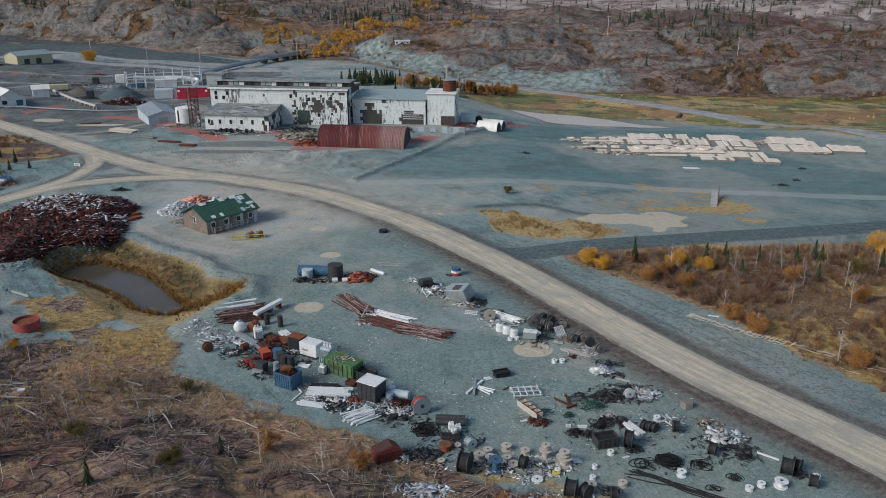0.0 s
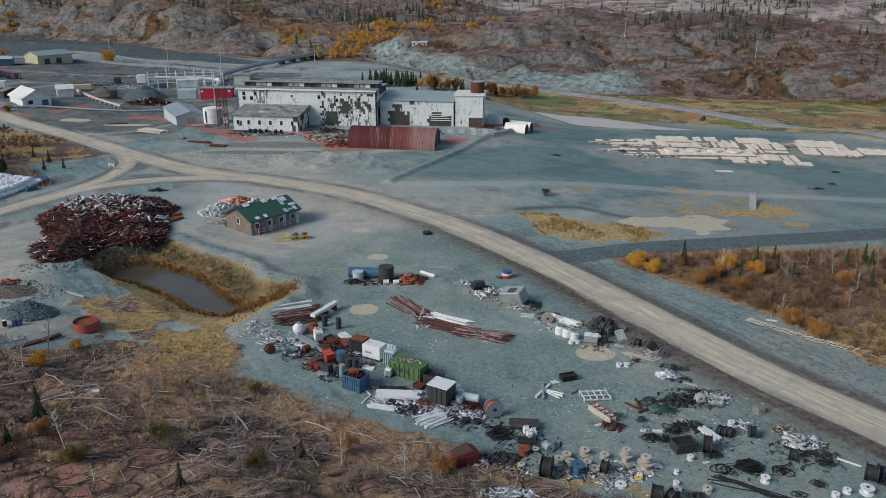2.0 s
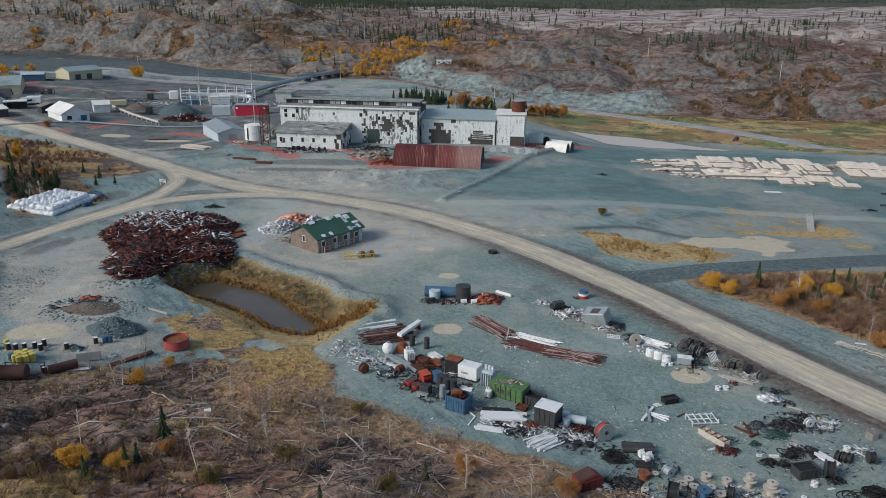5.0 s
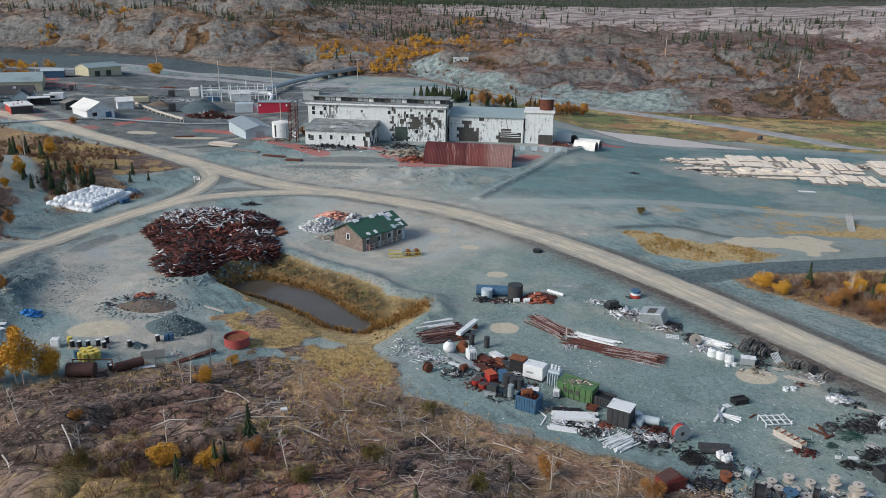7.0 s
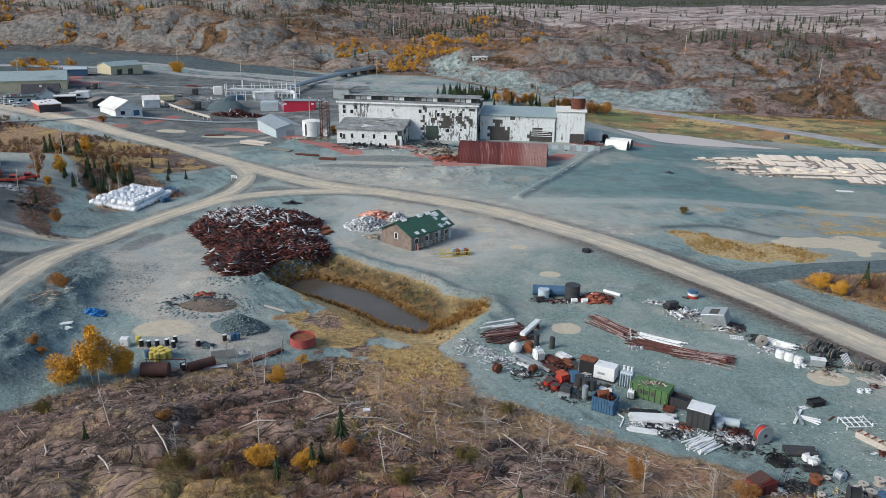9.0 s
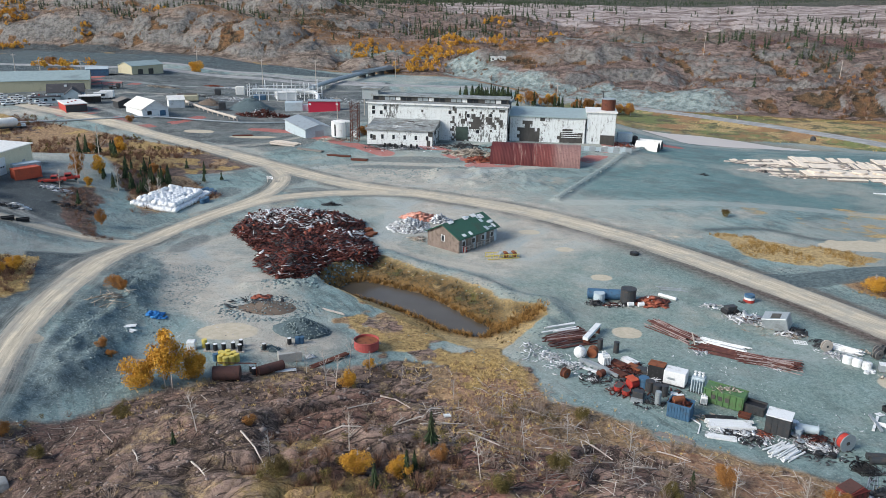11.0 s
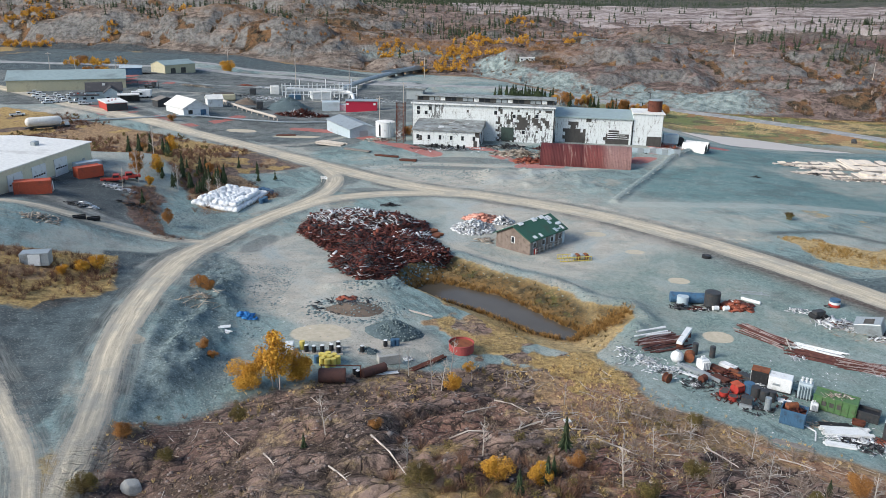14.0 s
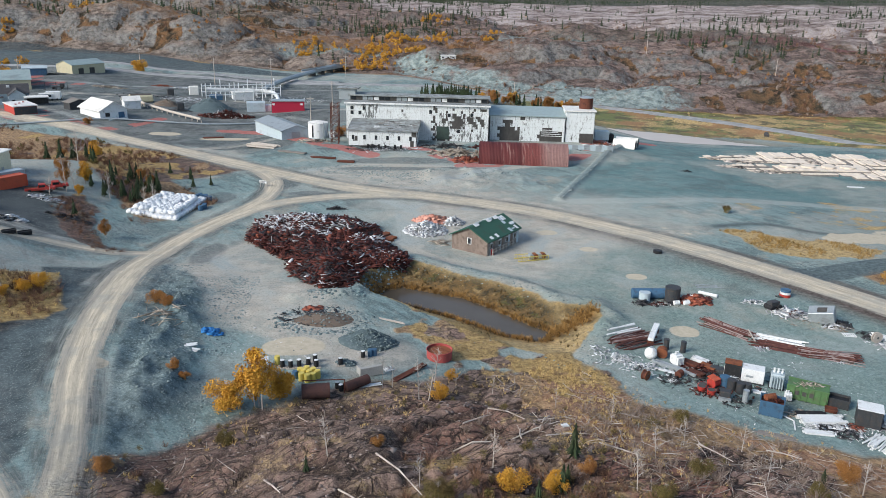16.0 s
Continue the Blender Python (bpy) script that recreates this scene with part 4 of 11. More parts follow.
col = g.mix(g.math("MULTIPLY", g.ramp(sand_grain, 0.36, 0.46, 0.6, 0.0), g.ramp(g.attr("grass"), 0.0, 0.8, 1.0, 0.3)), col, g.mix(g.attr("wild"), g.mix(g.attr("dusty"), rgb(0.40, 0.46, 0.44), rgb(0.50, 0.44, 0.375)), rgb(0.44, 0.345, 0.24)))
col = g.mix(g.math("MULTIPLY", g.attr("berm"), g.ramp(small, 0.3, 0.6, 0.5, 0.95)), col, rgb(0.070, 0.085, 0.090))
col = g.mix(g.math("MULTIPLY", g.attr("fringe"), g.ramp(small, 0.30, 0.62, 0.35, 0.95)), col, g.mix(g.ramp(small, 0.4, 0.6), rgb(0.17, 0.085, 0.028), rgb(0.36, 0.20, 0.065)))
col = g.mix(g.math("MULTIPLY", soft("sand", 0.5), 0.95), col, g.mix(g.ramp(small, 0.3, 0.7), rgb(0.42, 0.370, 0.280), rgb(0.54, 0.475, 0.365)))
lane = g.t.nodes.new("ShaderNodeCombineXYZ")
g.put(lane.inputs[0], g.math("MULTIPLY", g.attr("road_side"), 1.0))
g.put(lane.inputs[1], g.math("MULTIPLY", g.attr("road_way"), 0.045))
streak = g.noise(1.1, 6, 0.72, vec=lane.outputs[0])
streak_fine = g.noise(3.4, 4, 0.7, vec=lane.outputs[0])
off_road = g.math("ADD", g.attr("road_d"), g.math("ADD", g.math("MULTIPLY", g.math("SUBTRACT", streak, 0.5), 3.4), g.math("MULTIPLY", g.math("SUBTRACT", small, 0.5), 1.6)))
col = g.mix(g.math("MULTIPLY", g.ramp(off_road, 0.6, 3.0, 1.0, 0.0), g.ramp(g.noise(0.10, 4, 0.7), 0.36, 0.60, 0.15, 0.85)), col, g.mix(g.ramp(streak_fine, 0.35, 0.65), rgb(0.055, 0.060, 0.058), rgb(0.20, 0.205, 0.19)))
col = g.mix(g.math("MULTIPLY", g.attr("earth"), g.ramp(streak, 0.30, 0.52, 0.6, 1.0)), col, g.mix(g.ramp(small, 0.35, 0.7), rgb(0.060, 0.047, 0.041), rgb(0.165, 0.130, 0.112)))
col = g.mix(g.math("MULTIPLY", soft("track", 0.6), 0.88), col, g.mix(g.ramp(small, 0.35, 0.7), rgb(0.052, 0.072, 0.080), rgb(0.13, 0.165, 0.172)))
col = g.mix(g.math("MULTIPLY", g.attr("verge"), g.ramp(streak, 0.50, 0.62, 0.0, 0.4)), col, rgb(0.060, 0.088, 0.088))
dirt = g.mix(g.ramp(streak, 0.36, 0.62), rgb(0.62, 0.545, 0.415), rgb(0.42, 0.372, 0.29))
dirt = g.mix(g.ramp(streak_fine, 0.50, 0.66, 0, 0.65), dirt, rgb(0.285, 0.255, 0.205))
dirt = g.mix(g.ramp(g.noise(0.16, 5, 0.7), 0.48, 0.62, 0, 0.6), dirt, rgb(0.33, 0.325, 0.29))
dirt = g.mix(g.ramp(sand_grain, 0.53, 0.66, 0, 0.45), dirt, rgb(0.22, 0.20, 0.17))
dirt = g.mix(g.ramp(off_road, -1.9, -0.1, 0, 0.75), dirt, g.mix(g.ramp(streak_fine, 0.35, 0.65), rgb(0.22, 0.21, 0.185), rgb(0.34, 0.325, 0.28)))
col = g.mix(g.ramp(off_road, -0.35, 0.30, 1.0, 0.0), col, dirt)
col = g.mix(g.math("MULTIPLY", soft("path", 0.9), 0.45), col, rgb(0.36, 0.385, 0.36))
col = g.mix(soft("highway", 0.2), col, g.mix(g.ramp(mid, 0.4, 0.6), rgb(0.25, 0.255, 0.255), rgb(0.36, 0.36, 0.35)))
col = g.mix(g.math("MULTIPLY", g.attr("wet"), 0.6), col, rgb(0.10, 0.085, 0.06))
relief = g.math("MULTIPLY", g.math("ADD", g.math("MULTIPLY", small, 0.6), g.math("MULTIPLY", tiny, 0.25)), g.ramp(g.attr("wild"), 0.0, 1.0, 0.28, 1.0))
relief = g.math("ADD", relief, g.math("MULTIPLY", g.math("MULTIPLY", mid, g.attr("hills")), 6.0))
relief = g.math("SUBTRACT", relief, g.math("MULTIPLY", g.math("MULTIPLY", crack, g.math("MULTIPLY", soft("stone"), g.ramp(g.attr("wild"), 0.6, 1.0))), 0.35))
relief = g.math("ADD", relief, g.math("MULTIPLY", g.math("MULTIPLY", g.noise(0.7, 6, 0.7), g.attr("wild")), 0.8))
g.bump(relief, 0.9, 0.55)
gm.materials.append(g.done(col, 0.93, spec=0.15))
land = tagged(new("ground", gm), "grey gravel yards, dirt roads, ochre scrub and brown bedrock", "ground", kind="structure")


# ---- helpers for meshes ----
def gz_at(x, y):
    return float(ground(x, y))


def link_mesh(name, bm, material, parent=None, label="", smooth_faces=False):
    me = bpy.data.meshes.new(name)
    bm.to_mesh(me)
    bm.free()
    for p in me.polygons:
        p.use_smooth = smooth_faces
    for m in (material if isinstance(material, (list, tuple)) else [material]):
        me.materials.append(m)
    ob = new(name, me)
    ob.parent = parent
    if label:
        tagged(ob, label)
    return ob


def part(name, bm, material, parent, label="", smooth_faces=False):
    return link_mesh(name, bm, material, parent, label, smooth_faces)


def thing(name, x, y, turn=0.0, label="", category="", group="", z=None, kind=""):
    """An empty at a thing's base, on the ground."""
    ob = new(name)
    ob.empty_display_size = 0.3
    ob.matrix_basis = pose(x, y, gz_at(x, y) if z is None else z, 0, 0, turn)
    return tagged(ob, label, category, group, kind)


def box(bm, x0, y0, z0, x1, y1, z1, m=None, bevel=0.0):
    r = bmesh.ops.create_cube(bm, size=1)
    vs = r["verts"]
    for v in vs:
        v.co = Vector((x0 + (v.co.x + 0.5) * (x1 - x0), y0 + (v.co.y + 0.5) * (y1 - y0), z0 + (v.co.z + 0.5) * (z1 - z0)))
    if bevel:
        es = list({e for v in vs for e in v.link_edges})
        vs = list({v for f in bmesh.ops.bevel(bm, geom=es, offset=bevel, segments=1, affect="EDGES")["faces"] for v in f.verts} | {v for v in vs if v.is_valid})
    if m is not None:
        bmesh.ops.transform(bm, matrix=m, verts=[v for v in vs if v.is_valid])
    return vs


def tube(bm, a, b, r, r2=None, n=8):
    """A rod from a to b."""
    a, b = Vector(a), Vector(b)
    d = b - a
    q = d.to_track_quat("Z", "Y").to_matrix().to_4x4()
    return bmesh.ops.create_cone(bm, cap_ends=True, segments=n, radius1=r, radius2=r if r2 is None else r2, depth=d.length, matrix=Matrix.Translation((a + b) / 2) @ q)["verts"]


def sweep(bm, pts, r, n=6):
    """One bent rod through the points."""
    rings = []
    for i, p in enumerate(pts):
        d = Vector(pts[min(i + 1, len(pts) - 1)]) - Vector(pts[max(i - 1, 0)])
        q = d.to_track_quat("Z", "Y").to_matrix()
        rings.append([bm.verts.new(Vector(p) + q @ Vector((r * math.cos(6.2832 * k / n), r * math.sin(6.2832 * k / n), 0))) for k in range(n)])
    for a, b in zip(rings[:-1], rings[1:]):
        for k in range(n):
            bm.faces.new((a[k], a[(k + 1) % n], b[(k + 1) % n], b[k]))
    bm.faces.new(rings[0][::-1])
    bm.faces.new(rings[-1])


def prism(bm, outline, y0, y1):
    """An upright outline in x and z, drawn out along y."""
    f0 = [bm.verts.new((x, y0, z)) for x, z in outline]
    f1 = [bm.verts.new((x, y1, z)) for x, z in outline]
    bm.faces.new(f0)
    bm.faces.new(f1[::-1])
    n = len(outline)
    for i in range(n):
        bm.faces.new((f0[i], f1[i], f1[(i + 1) % n], f0[(i + 1) % n]))
    bmesh.ops.recalc_face_normals(bm, faces=bm.faces)


def bm_box(*a, **k):
    bm = bmesh.new()
    box(bm, *a, **k)
    return bm


# ---- water ----
w = Nodes("murky_water")
w.bump(w.noise(2.5, 3), 0.06, 0.05)
WATER = w.done(w.mix(w.noise(0.2, 3), rgb(0.075, 0.062, 0.046), rgb(0.105, 0.090, 0.070)), 0.16, spec=0.25)
w = Nodes("pale_silty_water")
w.bump(w.noise(1.5, 3), 0.06, 0.05)
SILT = w.done(w.mix(w.noise(0.15, 3), rgb(0.42, 0.36, 0.315), rgb(0.52, 0.46, 0.41)), 0.35, spec=0.3)


def sheet(name, outline, z, material, label):
    bm = bmesh.new()
    bm.faces.new([bm.verts.new((x, y, z)) for x, y in smooth(list(outline) + [outline[0]], 4)[:-1]])
    bmesh.ops.triangulate(bm, faces=bm.faces)
    return tagged(link_mesh(name, bm, material), label, "water", kind="structure")


def grown(outline, d):
    cx, cy = sum(p[0] for p in outline) / len(outline), sum(p[1] for p in outline) / len(outline)
    return [(x + d * (x - cx) / math.hypot(x - cx, y - cy), y + d * (y - cy) / math.hypot(x - cx, y - cy)) for x, y in outline]


sheet("water", grown(POND, 1.6), POND_LEVEL, WATER, "still brown pond water between grassy banks")
sheet("water", grown(CREEK, 1.5), CREEK_LEVEL, SILT, "pale silty creek water beside a gravel pad")

# ---- materials for the buildings ----
m = Nodes("peeling_white_siding")
sx = m.t.nodes.new("ShaderNodeSeparateXYZ")
m.t.links.new(m.pos, sx.inputs[0])
east = m.math("SUBTRACT", m.math("MULTIPLY", m.math("ADD", sx.outputs[0], 84.0), 0.9925), m.math("MULTIPLY", m.math("SUBTRACT", sx.outputs[1], 278.0), 0.1219))
up = m.math("SUBTRACT", sx.outputs[2], 1.7)
wallpos = m.t.nodes.new("ShaderNodeCombineXYZ")
m.put(wallpos.inputs[0], m.math("MULTIPLY", m.math("ADD", east, m.math("MULTIPLY", sx.outputs[1], 0.37)), 1.0))
m.put(wallpos.inputs[1], m.math("MULTIPLY", up, 0.22))
brushed = m.noise(1.25, 5, 0.75, vec=wallpos.outputs[0])
flake = m.noise(2.2, 6, 0.8, stretch=(1.0, 1.0, 1.6))
course = m.noise(1.0, 3, 0.7, stretch=(0.12, 0.12, 3.2))
blot = m.noise(0.22, 4, 0.6)
c = m.mix(m.ramp(brushed, 0.50, 0.70), rgb(0.64, 0.675, 0.68), rgb(0.44, 0.46, 0.455))
c = m.mix(m.ramp(course, 0.58, 0.70, 0, 0.45), c, rgb(0.42, 0.44, 0.44))
west_stain = m.math("MULTIPLY", m.ramp(m.math("ABSOLUTE", m.math("SUBTRACT", east, 8.4)), 2.0, 4.4, 1.0, 0.0), m.ramp(m.math("ABSOLUTE", m.math("SUBTRACT", up, 9.7)), 1.8, 3.4, 1.0, 0.0))
east_stain = m.math("MULTIPLY", m.math("MULTIPLY", m.ramp(east, 28.5, 31.5), m.ramp(east, 49.0, 52.0, 1.0, 0.45)), m.ramp(up, 8.0, 12.0, 1.0, 0.55))
zone = m.math("MAXIMUM", west_stain, m.math("MULTIPLY", east_stain, 0.85))
peel = m.math("ADD", brushed, m.math("ADD", m.math("MULTIPLY", zone, 0.15), m.math("MULTIPLY", m.math("SUBTRACT", blot, 0.5), 0.34)))
c = m.mix(m.ramp(peel, 0.63, 0.67, 0, 0.93), c, m.mix(m.ramp(flake, 0.4, 0.6), rgb(0.055, 0.058, 0.060), rgb(0.15, 0.15, 0.145)))
c = m.mix(m.ramp(m.math("ADD", flake, m.math("MULTIPLY", m.math("SUBTRACT", blot, 0.5), 0.9)), 0.62, 0.68, 0, 0.75), c, rgb(0.16, 0.16, 0.16))
c = m.mix(m.math("MULTIPLY", m.rand(), 0.10), c, rgb(0.45, 0.46, 0.45))
m.bump(course, 0.3, 0.04)
SIDING = m.done(c, 0.8)
m = Nodes("tarred_boards")
c = m.mix(m.noise(0.7, 5, 0.7, stretch=(1, 1, 0.3)), rgb(0.014, 0.015, 0.016), rgb(0.115, 0.108, 0.10))
TAR = m.done(c, 0.85)
m = Nodes("weathered_roofing")
c = m.mix(m.ramp(m.noise(0.35, 6, 0.75), 0.35, 0.65), rgb(0.30, 0.33, 0.33), rgb(0.13, 0.135, 0.13))
c = m.mix(m.ramp(m.noise(2.2, 4, 0.7), 0.55, 0.7, 0, 0.6), c, rgb(0.45, 0.46, 0.45))
m.bump(m.noise(3, 3), 0.3, 0.04)
ROOFING = m.done(c, 0.85)
m = Nodes("rusty_corrugated_iron")
run = m.noise(0.16, 3, 0.6, stretch=(1, 0.02, 0.02))
sx = m.t.nodes.new("ShaderNodeSeparateXYZ")
m.t.links.new(m.pos, sx.inputs[0])
along = m.math("ADD", sx.outputs[0], m.math("MULTIPLY", m.math("SUBTRACT", run, 0.5), 5.0))
c = m.mix(m.ramp(run, 0.42, 0.58), rgb(0.068, 0.016, 0.018), rgb(0.115, 0.028, 0.028))
c = m.mix(m.ramp(along, -27.5, -24.5), c, rgb(0.165, 0.048, 0.044))
c = m.mix(m.ramp(along, -21.5, -18.5, 0.0, 0.85), c, rgb(0.27, 0.165, 0.150))
c = m.mix(m.ramp(m.noise(0.8, 4, 0.6, stretch=(1, 0.1, 0.1)), 0.58, 0.70, 0, 0.6), c, rgb(0.33, 0.22, 0.19))
c = m.mix(m.ramp(m.noise(2.0, 4), 0.5, 0.7, 0, 0.5), c, rgb(0.08, 0.03, 0.028))
IRON = m.done(c, 0.75, 0.1)
TEAL_ROOF = worn("grey_green_metal_roof", (0.34, 0.42, 0.41), (0.22, 0.26, 0.25), 0.08, 0.3, 0.5, 0.2)
WHITE_ROOF = worn("white_metal_roof", (0.76, 0.75, 0.71), (0.58, 0.56, 0.52), 0.15, 0.3, 0.5)
PALE_BLUE = worn("pale_blue_cladding", (0.42, 0.50, 0.54), (0.32, 0.37, 0.39), 0.2, 0.3, 0.6)
DARK_ROOF = worn("dark_shingle_roof", (0.055, 0.055, 0.06), (0.10, 0.10, 0.10), 0.5, 0.4, 0.9)
GREEN_FELT = worn("green_roof_felt", (0.035, 0.105, 0.075), (0.05, 0.085, 0.065), 0.4, 0.3, 0.85)
CRIMSON = worn("crimson_paint", (0.40, 0.02, 0.05), (0.25, 0.03, 0.05), 0.4, 0.3, 0.55)
ORANGE_RED = worn("orange_red_paint", (0.50, 0.10, 0.05), (0.30, 0.08, 0.05), 0.6, 0.3, 0.6)
TYRE = BLACK
SHED_BOARD = worn('brown_grey_shed_boards', (0.24, 0.19, 0.16), (0.13, 0.10, 0.085), 1.5, 0.5, 0.9, vary=0.5)


def window(parent, x, z, w, h, y=-0.06, frame_material=WHITE):
    """A framed pane in a wall that faces -y."""
    f = bmesh.new()
    for a in ((x - w / 2 - 0.08, z - 0.08, x - w / 2, z + h + 0.08), (x + w / 2, z - 0.08, x + w / 2 + 0.08, z + h + 0.08), (x - w / 2, z - 0.08, x + w / 2, z), (x - w / 2, z + h, x + w / 2, z + h + 0.08)):
        box(f, a[0], y - 0.03, a[1], a[2], y + 0.03, a[3])
    fr = part("window", f, frame_material, parent)
    part("pane", bm_box(x - w / 2, y - 0.005, z, x + w / 2, y + 0.02, z + h), GLASS, fr)


def gable_house(name, x, y, turn, w, d, h, rise, wall_m, roof_m, label, over=0.4, z=None, category="building"):
    """A plain house: walls w along x, d along y, ridge along x."""
    o = thing(name, x, y, turn, label, category, z=z)
    bm = bmesh.new()
    prism(bm, [(-d / 2, -0.8), (d / 2, -0.8), (d / 2, h), (0, h + rise), (-d / 2, h)], -w / 2, w / 2)
    bmesh.ops.rotate(bm, matrix=Matrix.Rotation(radians(90), 3, "Z"), verts=bm.verts)
    part("wall", bm, wall_m, o)
    k = rise / (d / 2)
    for s in (-1, 1):
        bm = bmesh.new()
        prism(bm, [(0, h + rise + 0.02), (0, h + rise + 0.2), (s * (d / 2 + over), h - k * over + 0.2), (s * (d / 2 + over), h - k * over + 0.02)], -w / 2 - over, w / 2 + over)
        bmesh.ops.rotate(bm, matrix=Matrix.Rotation(radians(90), 3, "Z"), verts=bm.verts)
        part("roof", bm, roof_m, o)
    return o


# ---- the derelict mill ----
MILL = pose(-84, 278, 1.7, 0, 0, -7)


def mill_thing(name, u, v, label, category="building"):
    o = new(name)
    o.matrix_basis = MILL @ pose(u, v, 0)
    return tagged(o, label, category)


def cladding(parent, x0, x1, z0, z1, y, gone, seed, pw=1.6, ph=2.1, face=-1, side=False):
    """Sheets of siding over a dark wall, some of them missing."""
    rnd = random.Random(seed)
    nx, nz = max(1, round((x1 - x0) / pw)), max(1, round((z1 - z0) / ph))
    w, h = (x1 - x0) / nx, (z1 - z0) / nz
    base = None
    for i in range(nx):
        for j in range(nz):
            if gone((i + 0.5) / nx, (j + 0.5) / nz, rnd):
                continue
            if base is None:
                bm = bmesh.new()
                box(bm, 0.01, -0.05, 0.01, w - 0.01, 0.0, h - 0.01)
                base = bpy.data.meshes.new("siding_panel")
                bm.to_mesh(base)
                bm.free()
                base.materials.append(SIDING)
            p = new("siding_panel", base)
            p.parent = parent
            if side:
                p.matrix_basis = pose(y, x0 + i * w, z0 + j * h, 0, 0, 90)
            else:
                p.matrix_basis = pose(x0 + i * w, y, z0 + j * h)


mill = mill_thing("mill_building", 0, 0, "long derelict mill with peeling white siding and black stains")
wall = part("wall", bm_box(0, 0.06, -1, 50.5, 19, 12.6), TAR, mill, "black tarred boards under missing siding")
def ragged(a, b, r, gaps):
    """True inside a gap whose edge wanders from sheet to sheet."""
    return any(h0 + r.uniform(-0.014, 0.014) < a < h1 + r.uniform(-0.014, 0.014) and l0 + r.uniform(-0.06, 0.06) < b < l1 + r.uniform(-0.07, 0.07) for h0, h1, l0, l1 in gaps)


holes = [(0.745, 0.825, 0.36, 0.76), (0.615, 0.632, 0.10, 1.0), (0.86, 0.905, 0.52, 0.76), (0.912, 0.926, 0.30, 0.95), (0.953, 0.966, 0.40, 0.92), (0.665, 0.68, 0.42, 0.80), (0.70, 0.712, 0.55, 0.86), (0.63, 0.74, 0.02, 0.16), (0.20, 0.21, 0.70, 0.80), (0.395, 0.405, 0.68, 0.84), (0.83, 0.86, 0.02, 0.12)]
cladding(wall, 0.1, 50.4, 0.0, 12.5, 0.05, lambda a, b, r: ragged(a, b, r, holes) or r.random() < (0.006 if a > 0.6 else 0.0), 3, 0.75, 0.9)
cladding(wall, 0.2, 18.8, 0.0, 12.5, 50.56, lambda a, b, r: r.random() < 0.45, 4, side=True)
cladding(wall, 0.2, 18.8, 0.0, 12.5, -0.02, lambda a, b, r: r.random() < 0.35, 5, side=True)
part("roof", bm_box(-0.5, -0.6, 12.62, 51, 5.0, 12.95), ROOFING, mill)
part("roof", bm_box(-0.5, 12.0, 12.62, 51, 19.5, 12.95), ROOFING, mill)
mon = part("monitor", bm_box(0.8, 5.02, 12.6, 50.2, 11.98, 14.5), TAR, mill, "clerestory with broken dark windows")
part("roof", bm_box(0.2, 4.3, 14.52, 50.8, 12.7, 14.8), ROOFING, mon)
for i in range(24):
    part("window", bm_box(1.2 + i * 2.03, 4.9, 13.1, 2.9 + i * 2.03, 5.0, 14.25), (GLASS, WHITE, GREY_METAL, TAR)[(i * 7 + i // 3) % 4], mon)
part("fascia", bm_box(-0.5, -0.72, 12.35, 51, -0.62, 12.9), WHITE, mill)
for x, z in ((2.2, 8.6), (5.0, 8.6), (2.2, 10.2), (6.5, 10.2), (36.5, 8.5), (40, 3.0), (44.5, 8.8), (30, 9.5)):
    window(mill, x, z, 1.1, 1.3, y=-0.05)
part("green_panel", bm_box(32.2, -0.14, 0.6, 36.6, -0.06, 5.2), worn("faded_green_board", (0.05, 0.075, 0.065), (0.03, 0.04, 0.035), 0.8, 0.5, 0.9), mill)

annex = mill_thing("mill_annex", 3, -13.5, "low white annex with a patched grey roof and dark windows")
wall = part("wall", bm_box(0, 0.06, -1.2, 23, 13.4, 5.2), TAR, annex)
cladding(wall, 0.05, 22.95, 0, 5.1, 0.05, lambda a, b, r: r.random() < 0.04, 6, 1.5, 1.7)
cladding(wall, 0.1, 13.2, 0, 5.1, 23.06, lambda a, b, r: r.random() < 0.3, 7, 1.5, 1.7, side=True)
bm = bmesh.new()
prism(bm, [(-0.6, 5.2), (-0.6, 5.5), (13.3, 7.3), (13.3, 5.2)], -0.5, 23.6)
bmesh.ops.transform(bm, matrix=Matrix(((0, 1, 0, 0), (1, 0, 0, 0), (0, 0, 1, 0), (0, 0, 0, 1))), verts=bm.verts)
bmesh.ops.recalc_face_normals(bm, faces=bm.faces)
part("roof", bm, ROOFING, annex, "grey roof with stripped patches")
rnd = random.Random(8)
for i in range(26):
    x, y = rnd.uniform(9, 22.5), rnd.uniform(0.5, 11.5)
    L = rnd.uniform(1.2, 3.2)
    b = bmesh.new()
    box(b, 0, -0.12, 0, L, 0.12, 0.06, m=pose(x - L / 2, y, 5.57 + 0.1295 * (y + 0.6), 7.4, 0, rnd.uniform(-4, 4)))
    part("roof_board", b, (WOOD_GREY, WHITE, TAR)[i % 3], annex)
for i in range(6):
    window(annex, 1.6 + i * 3.9, 2.2, 0.9, 1.5, y=-0.05)
part("door", bm_box(21.0, -0.1, 0.0, 22.2, -0.02, 2.2), TAR, annex)

